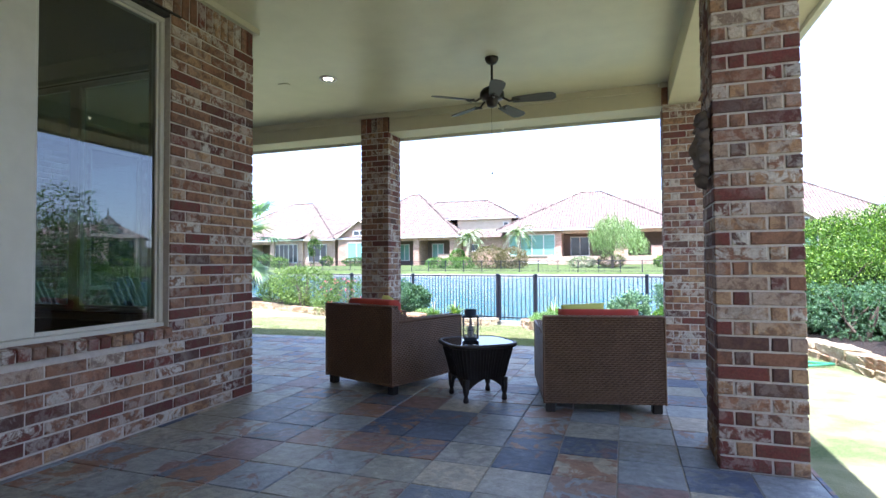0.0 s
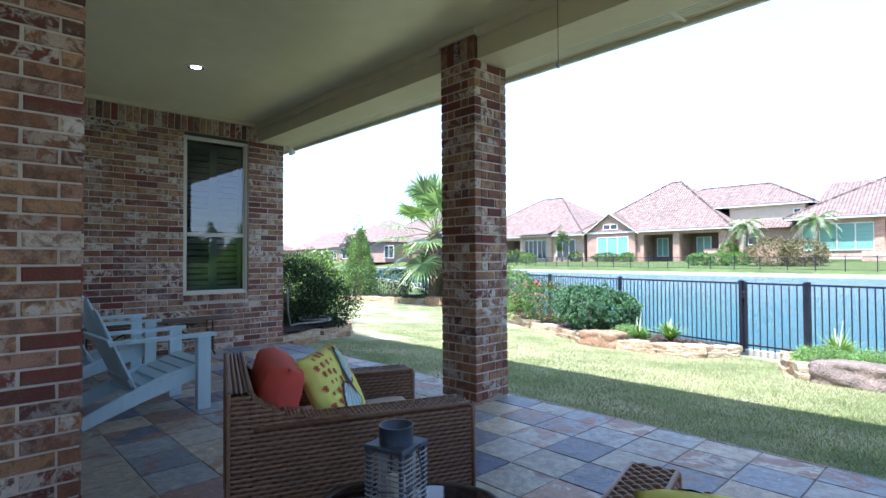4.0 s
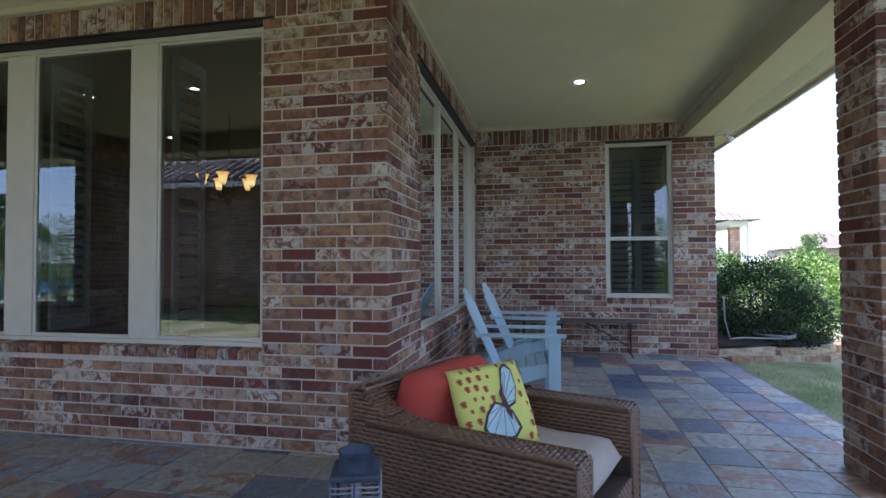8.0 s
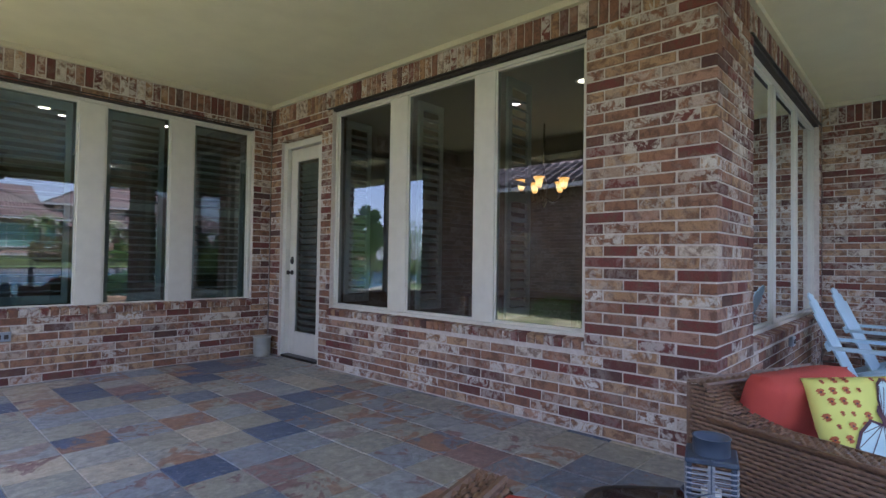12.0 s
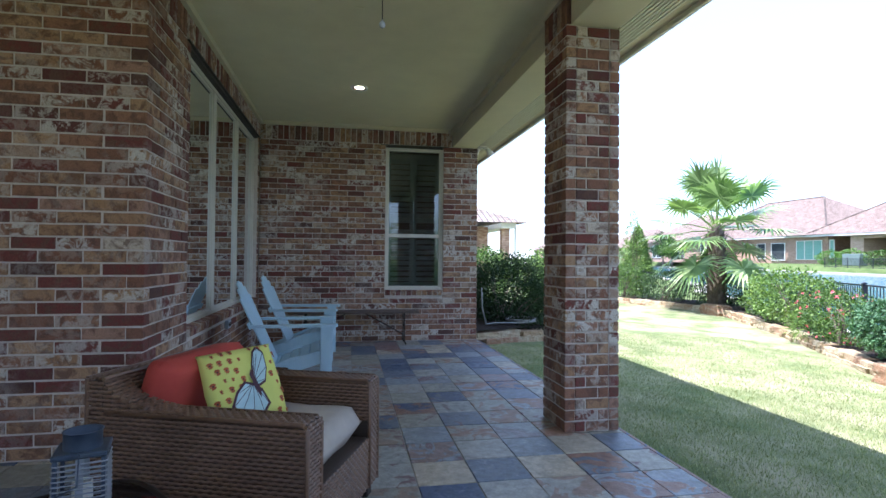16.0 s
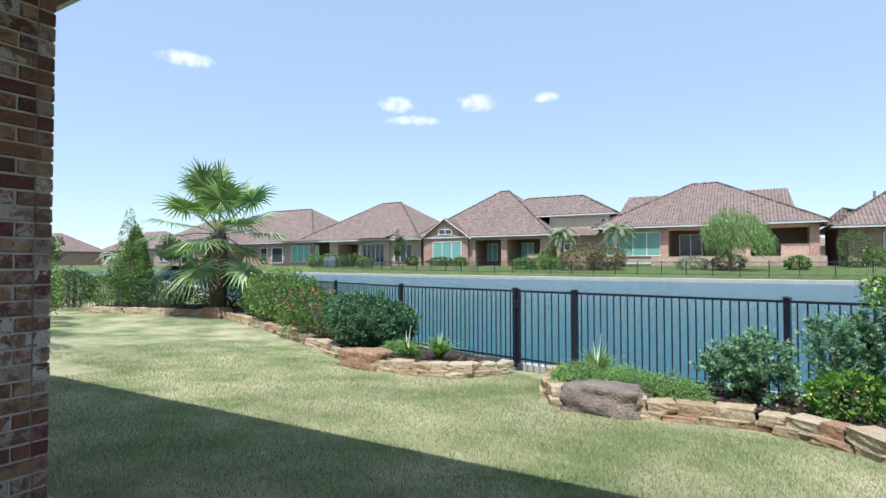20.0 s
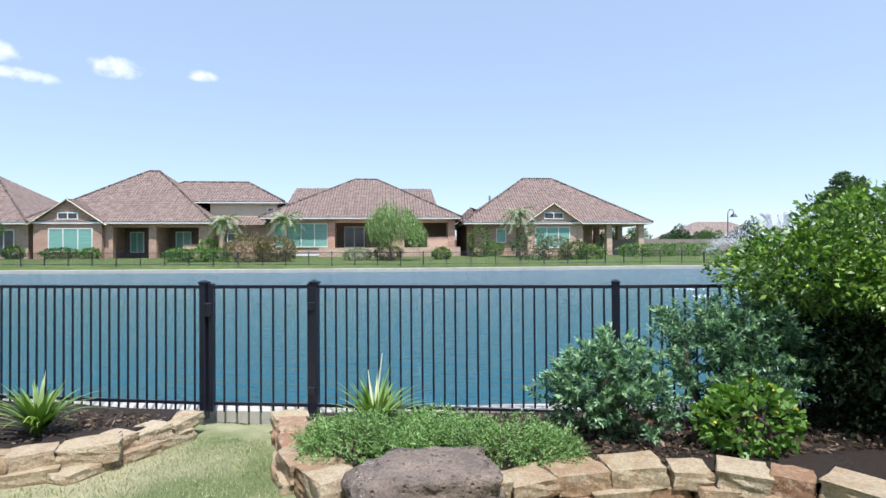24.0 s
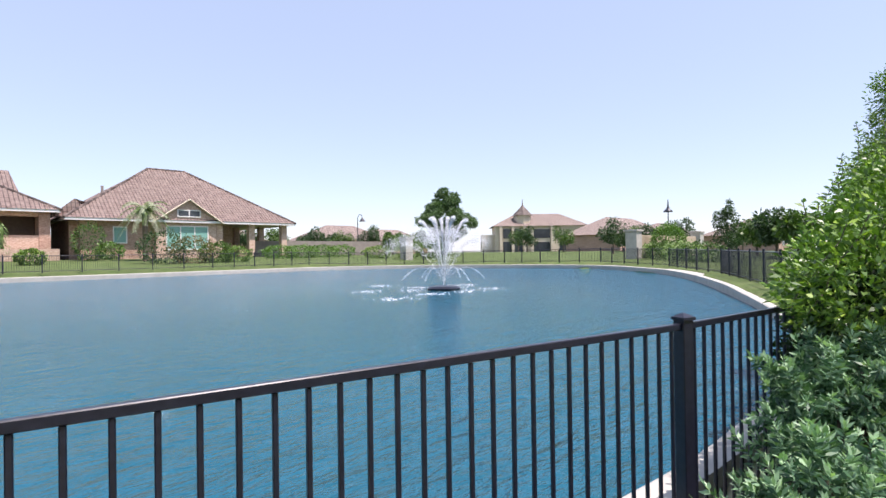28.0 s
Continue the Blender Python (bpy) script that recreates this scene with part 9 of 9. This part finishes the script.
tube(bm, [(1.30, 7.50, -0.05), (1.6, 7.45, -0.06), (2.1, 7.60, -0.07), (2.4, 7.45, -0.06), (2.0, 7.20, -0.06), (1.5, 7.15, -0.06), (1.30, 7.25, -0.05)], 0.016, 6)
part("tube", bm, M["hose_green"], hg, smooth=True)


# ---- rooms behind the glass ----
solid("interior_floor", boxes((-7.9, -6.0, -0.05, X2 - 0.2, Y3 - 0.2, 0.0), (X2 - 0.2, -6.0, -0.05, 1.0, Y1 - 0.2, 0.0), (X4 - 4.0, Y3 + 0.0, -0.05, X4 - 0.2, YE - 0.2, 0.0)), M["dark_floor"], "dark wood floor of the rooms", "floor", "structure")
solid("interior_ceiling", boxes((-7.9, -6.0, 2.95, X2 - 0.2, Y3 - 0.2, 3.0), (X2 - 0.2, -6.0, 2.95, 1.0, Y1 - 0.2, 3.0), (X4 - 4.0, Y3 + 0.0, 2.95, X4 - 0.2, YE - 0.2, 3.0)), M["plaster"], "beige ceiling of the rooms, coloured dark for their dim light", "ceiling", "structure")
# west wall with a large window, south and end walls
solid("wall_west", boxes((-8.0, -6.0, 0.0, -7.9, 4.2, 3.0)), M["plaster"], "beige painted room wall, coloured dark for the dim room", "wall", "structure")
solid("wall_room_south", boxes((-8.0, -6.1, 0.0, 1.02, -6.0, 3.0), (0.92, -6.0, 0.0, 1.02, Y1 - 0.2, 3.0)), M["plaster"], "beige painted room wall, coloured dark for the dim room", "wall", "structure")
solid("wall_room_wing", boxes((X4 - 4.1, Y3 - 0.1, 0.0, X4 - 4.0, YE, 3.0), (X4 - 4.0, Y3 - 0.12, 0.0, X4 - 0.2, Y3 - 0.02, 3.0)), M["plaster"], "beige painted room wall, coloured dark for the dim room", "wall", "structure")


def shutters(name, label, o, u, n, width, z0, z1, depth, step=0.078, panels=2, tilt=52):
    """Plantation shutters: stiles and tilted slats."""
    th = thing(name, label, "shutters", Matrix.Translation(o - n * depth))
    ang = math.degrees(math.atan2(u.y, u.x))
    base = pose(0, 0, 0, 0, 0, ang)
    for p in range(panels):
        a, b = width * p / panels, width * (p + 1) / panels
        bm = bmesh.new()
        for s in (a, b - 0.05):
            box(bm, s, -0.014, z0, s + 0.05, 0.014, z1)
        for z in (z0, (z0 + z1) / 2 - 0.03, z1 - 0.08):
            box(bm, a + 0.05, -0.014, z, b - 0.05, 0.014, z + 0.08)
        part("shutter_panel", bm, M["shutter"], th, m=base)
        me = mesh_of(boxes((a + 0.052, -0.036, -0.004, b - 0.052, 0.036, 0.004)), "slat")
        me.materials.append(M["shutter"])
        z = z0 + 0.12
        while z < z1 - 0.1:
            if abs(z - (z0 + z1) / 2) > 0.075:
                part("slat", me, None, th, m=base @ pose(0, 0, z, tilt, 0, 0))
            z += step


W1w, W4w, W3w = WALLS["wall_south"], WALLS["wall_wing_east"], WALLS["wall_patio_north"]
for a, b in ((0.23, 0.92), (1.16, 1.78), (2.01, 2.67)):
    shutters("plantation_shutters", "white plantation shutters behind the window glass", W1w["o"] + UX * (a + 0.03), UX, UY, b - a - 0.06, 0.70, 2.66, 0.19, panels=1, tilt=12)
shutters("plantation_shutters", "white plantation shutters behind the window glass", W4w["o"] + UY * 1.76, UY, UX, 0.75, 0.75, 2.70, 0.17, tilt=-40)
for a in (1.20, 2.32, 3.36):
    # shutters folded back at each of the tall windows
    shutters("plantation_shutters", "white shutters folded open beside the window", W2["o"] + UY * (a + 0.10) - UX * 0.17, -UX, UY, 0.34, 0.70, 2.70, 0.0, panels=1, tilt=40)

for i, (x, y) in enumerate(((-4.2, 3.2), (-4.4, 1.0), (-6.4, 3.4), (-6.2, 0.6), (-4.2, -1.5), (-2.2, -2.0), (-0.9, -2.2), (0.3, -2.1), (-2.2, -4.0), (-0.9, -4.0), (0.4, -4.1))):
    rl = thing("room_light", "small round recessed light in a room ceiling, lit", "ceiling light", pose(x + 0.22, y - 0.46, 2.95), "lights in the rooms")
    part("trim_ring", lathe(bmesh.new(), [(0.06, -0.003), (0.085, -0.005), (0.09, 0.0), (0.06, 0.0)], 18, cap=False), M["white_metal"], rl)
    part("lens", lathe(bmesh.new(), [(0.062, -0.003), (0.001, -0.004)], 16), M["room_lamp"], rl)


def chandelier(x, y, z):
    th = thing("chandelier", "bronze chandelier with glowing amber glass shades", "chandelier", pose(x, y, z))
    bm = bmesh.new()
    tube(bm, [(0, 0, -0.25), (0, 0, 0.78)], 0.010, 8)
    lathe(bm, [(0.01, -0.28), (0.045, -0.22), (0.03, -0.12), (0.05, 0.0), (0.02, 0.10)], 14)
    part("stem", bm, M["bronze"], th)
    for k in range(5):
        a = k * 72 + 20
        bm = bmesh.new()
        tube(bm, [(0.02, 0, -0.15), (0.14, 0, -0.22), (0.25, 0, -0.17), (0.28, 0, -0.07)], 0.008, 6)
        arm = part("arm", bm, M["bronze"], th, m=pose(0, 0, 0, 0, 0, a))
        part("shade", lathe(bmesh.new(), [(0.020, -0.07), (0.034, -0.055), (0.042, -0.02), (0.048, 0.02), (0.060, 0.05), (0.074, 0.066), (0.070, 0.066), (0.044, 0.02), (0.036, -0.03), (0.018, -0.062)], 16, 0.28), M["amber_glass"], arm, smooth=True)


chandelier(-5.03, 1.64, 2.14)
dt = thing("dining_table", "dark wooden dining table in the room", "table", pose(-5.03, 1.54, 0))
part("tabletop", boxes((-0.55, -0.9, 0.72, 0.55, 0.9, 0.76), bevel=0.01), M["dark_floor"], dt)
for x in (-0.45, 0.45):
    for y in (-0.8, 0.8):
        part("leg", boxes((x - 0.04, y - 0.04, 0, x + 0.04, y + 0.04, 0.72), bevel=0.006), M["dark_floor"], dt)
# eave of the neighbouring house over its brick wall, and a shrub before it
roof_polys("neighbour_roof", [[(4.67, 1.44, 3.02), (4.67, -6.66, 3.02), (9.3, -6.66, 5.4), (9.3, 1.44, 5.4)]], M["roof_pale"], "barrel tile roof of the neighbouring house")
bm = bmesh.new()
for i in range(30):
    y = -6.36 + i * 0.26
    tube(bm, [(4.62, y, 3.04), (6.02, y, 3.76)], 0.075, 6)
solid("neighbour_eave_tiles", bm, M["roof_pale"], "row of barrel tiles at an eave", "roof", "structure")
solid("neighbour_gutter", boxes((4.54, -6.66, 2.90, 4.64, 1.44, 3.0)), M["white_metal"], "white gutter of the neighbouring house", "gutter", "structure")
shrub("court_shrub", "low green shrub before the neighbouring house", 4.4, -1.06, -0.12, [(0, 0, 0.2, 0.5, 0.5, 0.28), (0.2, 0.4, 0.2, 0.45, 0.45, 0.25)], M["leaf_mid"], 1500, 0.06, 0.03, 160, stems=4)


# ---- bricks and tiles, piece by piece ----
BRICKS = {}


def brick_mesh(L, H, D, variant):
    """A brick of length L (x), depth D (y, face at 0 going in to -D) and height H, its edges worn."""
    key = (round(L / 0.006), round(H, 3), round(D, 3), variant)
    if key not in BRICKS:
        rnd = random.Random(str(key))
        L = key[0] * 0.006
        c = 0.0045
        xs, zs = (-L / 2, L / 2), (-H / 2, H / 2)
        j = lambda s=0.0016: rnd.uniform(-s, s)
        V = [(x, -D, z) for z in zs for x in xs]
        V += [(x + j(), -c * 1.2, z + j()) for z in zs for x in xs]
        V += [(x * (1 - 2 * c / L) + j(), j(0.0012), z * (1 - 2 * c / H) + j()) for z in zs for x in xs]
        F = [(4, 5, 9, 8), (5, 7, 11, 9), (7, 6, 10, 11), (6, 4, 8, 10), (8, 9, 11, 10), (0, 1, 5, 4), (1, 3, 7, 5), (3, 2, 6, 7), (2, 0, 4, 6)]
        me = bpy.data.meshes.new("brick")
        me.from_pydata(V, [], F)
        me.update()
        BRICKS[key] = me
    return BRICKS[key]


def face_pose(w, s, z, d=0.0):
    """The pose of a brick at s along the wall; its face looks outwards."""
    o, u, n = w["o"], w["u"], w["n"]
    p = o + u * s + n * d + Vector((0, 0, z))
    x = n.cross(Vector((0, 0, 1))) * -1
    return Matrix(((x.x, n.x, 0, p.x), (x.y, n.y, 0, p.y), (0, 0, 1, p.z), (0, 0, 0, 1)))


def wall_bricks(w, rnd):
    """Running bond round the openings, a soldier course on top, rowlocks under the windows."""
    out = []
    H = COURSE - JOINT
    L = w["length"]
    for c in range(37):
        z0 = c * COURSE
        zm = z0 + COURSE / 2
        a0, b0 = 0.0, L
        if w["wrap"][1] is not None and (c % 2) == w["wrap"][1]:
            b0 = L - BRICK_D - JOINT * 0.5
        spans, s = [], a0
        holes = sorted((h[0], h[1]) for h in w["holes"] if h[2] - 0.004 < zm < h[3] + 0.004)
        for h0, h1 in holes:
            if h0 - s > 0.03:
                spans.append((s, h0))
            s = h1
        if b0 - s > 0.03:
            spans.append((s, b0))
        for p, q in spans:
            off = (0.0 if c % 2 else (BRICK_L + JOINT) / 2)
            if w["wrap"][1] is not None and q == b0:
                x = q
                first = True
                while x > p + 0.02:
                    y = max(p, x - BRICK_L - JOINT)
                    if y - p < 0.045:
                        y = p
                    # the corner brick stands flush with the other wall's face
                    out.append(((x + y) / 2 + (JOINT * 0.5 + 0.001 if first and b0 == L else 0.0), zm, x - y - JOINT, H, 0))
                    x = y
                    first = False
            else:
                x = p
                k = math.floor((p - off) / (BRICK_L + JOINT)) + 1
                while x < q - 0.02:
                    y = min(q, off + k * (BRICK_L + JOINT))
                    if q - y < 0.045:
                        y = q
                    if y - x > 0.03:
                        out.append(((x + y) / 2, zm, y - x - JOINT, H, 0))
                    x = y
                    k += 1
    # soldiers
    n = int(L / COURSE)
    for i in range(n):
        out.append(((i + 0.5) * L / n, (HEAD + SOLDIER) / 2 + 0.003, L / n - JOINT, SOLDIER - HEAD - 0.008, 1))
    return out


def join_bricks(items, w):
    V, F = [], []
    k = 0
    for (s, z, ln, H, kind, me, m) in items:
        co = [m @ v.co for v in me.vertices]
        V += [tuple(c) for c in co]
        F += [tuple(i + k for i in p.vertices) for p in me.polygons]
        k += len(co)
    return raw("brick_rest", V, F, M["brick_rest"])


NEAR = Vector((0.2, 5.3, 1.2))
for wname, w in WALLS.items():
    rnd = random.Random(wname)
    items = []
    for s, z, ln, H, kind in wall_bricks(w, rnd):
        if ln < 0.02:
            continue
        me = brick_mesh(ln, H, BRICK_D, rnd.randrange(4))
        if not len(me.materials):
            me.materials.append(M["brick"])
        m = face_pose(w, s, z, rnd.uniform(-0.0015, 0.002))
        items.append((s, z, ln, H, kind, me, m))
    items.sort(key=lambda q: (q[6].translation - NEAR).length)
    far_wall = wname in ("wall_wing_north", "wall_neighbour")
    own = 0 if far_wall else 300
    for q in items[:own]:
        part("brick", q[5], None, wall_obs[wname], m=q[6])
    if items[own:]:
        ob = part("brick_rest", join_bricks(items[own:], w), None, wall_obs[wname])
        ob["kind"] = "stuff"
    # rowlock sill under each window
    for h0, h1, z0, z1 in w["holes"]:
        if z0 < 0.1:
            continue
        n = round((h1 - h0) / 0.0755)
        for i in range(n):
            s = h0 + (i + 0.5) * (h1 - h0) / n
            me = brick_mesh((h1 - h0) / n - JOINT, 0.068, 0.13, rnd.randrange(4))
            if not len(me.materials):
                me.materials.append(M["brick"])
            part("sill_brick", me, None, wall_obs[wname], m=face_pose(w, s, z0 + 0.036, 0.034) @ pose(0, 0, 0, -7, 0, 0))
        bm = bmesh.new()
        slab(bm, w, h0, h1, z0, z0 + 0.058, -0.10, 0.020)
        part("sill_bed", bm, M["mortar"], wall_obs[wname])

# posts: bricks pinwheel round a mortar core
for key, (px, py) in PX.items():
    rnd = random.Random(key)
    post = thing("brick_post", "square post of mixed tan and red bricks", "post", pose(px + POST / 2, py + POST / 2, 0), "brick posts of the patio")
    h = POST / 2
    part("core", boxes((-h + 0.008, -h + 0.008, -0.3, h - 0.008, h - 0.008, TOP)), M["mortar"], post)
    D = 0.074
    for c in range(37):
        zm = (c + 0.5) * COURSE
        for f in range(4):
            # one long and two short bricks, turned about in every other course; two faces stand between the others
            lens = [0.236, 0.071, 0.071] if f % 2 == 0 else [0.070, 0.160]
            if (c + f // 2) % 2:
                lens = lens[::-1]
            x = -(sum(lens) + JOINT * (len(lens) - 1)) / 2
            for ln in lens:
                me = brick_mesh(ln, COURSE - JOINT, D, rnd.randrange(4))
                if not len(me.materials):
                    me.materials.append(M["brick"])
                part("brick", me, None, post, m=pose(0, 0, 0, 0, 0, 90 * f) @ pose(x + ln / 2, -h, zm, 0, 0, 180))
                x += ln + JOINT
    for f in range(4):
        rot = pose(0, 0, 0, 0, 0, 90 * f)
        for i in range(5):
            w5 = POST / 5
            me = brick_mesh(w5 - JOINT, SOLDIER - HEAD - 0.01, 0.05, rnd.randrange(4))
            if not len(me.materials):
                me.materials.append(M["brick"])
            part("brick", me, None, post, m=rot @ pose(-h + (i + 0.5) * w5, -h - 0.004, (SOLDIER + HEAD) / 2, 0, 0, 180))
    part("capital", boxes((-h - 0.02, -h - 0.02, SOLDIER, h + 0.02, h + 0.02, TOP - 0.002), bevel=0.004), M["stucco"], post, "cream painted capital")

# slate tiles, each a piece of its own
PITCH, GAP, TX0, TY0 = 0.3145, 0.005, -1.97, 6.18
floor_ob = bpy.data.objects["floor"]
rnd = random.Random(99)
tiles = []
i0, i1 = math.floor((X4 - TX0) / PITCH), math.ceil((EDGE_X - TX0) / PITCH)
j0, j1 = math.floor((Y1 - TY0) / PITCH), math.ceil((EDGE_Y - TY0) / PITCH)
TILE = {}


def tile_mesh(lx, ly, variant):
    key = (round(lx, 3), round(ly, 3), variant)
    if key not in TILE:
        r2 = random.Random(str(key))
        c = 0.003
        j = lambda s: r2.uniform(-s, s)
        V = [(x, y, -0.02) for y in (-ly / 2, ly / 2) for x in (-lx / 2, lx / 2)]
        V += [(x + j(0.0015), y + j(0.0015), -0.004) for y in (-ly / 2, ly / 2) for x in (-lx / 2, lx / 2)]
        V += [(x * (1 - 2 * c / lx), y * (1 - 2 * c / ly), j(0.0016)) for y in (-ly / 2, ly / 2) for x in (-lx / 2, lx / 2)]
        F = [(4, 5, 9, 8), (5, 7, 11, 9), (7, 6, 10, 11), (6, 4, 8, 10), (8, 9, 11), (8, 11, 10), (0, 1, 5, 4), (1, 3, 7, 5), (3, 2, 6, 7), (2, 0, 4, 6)]
        me = bpy.data.meshes.new("tile")
        me.from_pydata(V, [], F)
        me.materials.append(M["slate"])
        me.update()
        TILE[key] = me
    return TILE[key]


for i in range(i0, i1 + 1):
    for j in range(j0, j1 + 1):
        xa, xb = max(TX0 + i * PITCH, X4 + 0.004), min(TX0 + (i + 1) * PITCH, EDGE_X)
        ya, yb = max(TY0 + j * PITCH, Y1 + 0.004), min(TY0 + (j + 1) * PITCH, EDGE_Y)
        if xb - xa < 0.03 or yb - ya < 0.03:
            continue
        if xb < X2 - 0.05 and yb < Y3 - 0.02:
            continue
        if xb < X2 + 0.004 and ya < Y3 and yb > Y3:
            ya = Y3 + 0.004
        if xa < X2 and xb > X2 and ya < Y3 - 0.02:
            xa = X2 + 0.004
        if xb - xa < 0.03 or yb - ya < 0.03:
            continue
        tiles.append((xa, xb, ya, yb))
tiles.sort(key=lambda q: math.hypot((q[0] + q[1]) / 2 + 1.2, (q[2] + q[3]) / 2 - 5.0))
for n_t, (xa, xb, ya, yb) in enumerate(tiles):
    part("slate_tile", tile_mesh(xb - xa - GAP, yb - ya - GAP, rnd.randrange(5)), None, floor_ob, m=pose((xa + xb) / 2, (ya + yb) / 2, rnd.uniform(-0.001, 0.001), rnd.uniform(-0.15, 0.15), rnd.uniform(-0.15, 0.15), rnd.choice((0, 180))))
# slate nosing along the open edges
bm = bmesh.new()
box(bm, X4 + 0.1, EDGE_Y + 0.002, -0.03, EDGE_X + 0.022, EDGE_Y + 0.022, -0.001)
box(bm, EDGE_X + 0.002, Y1, -0.03, EDGE_X + 0.022, EDGE_Y + 0.001, -0.001)
part("nosing", bm, M["slate"], floor_ob)
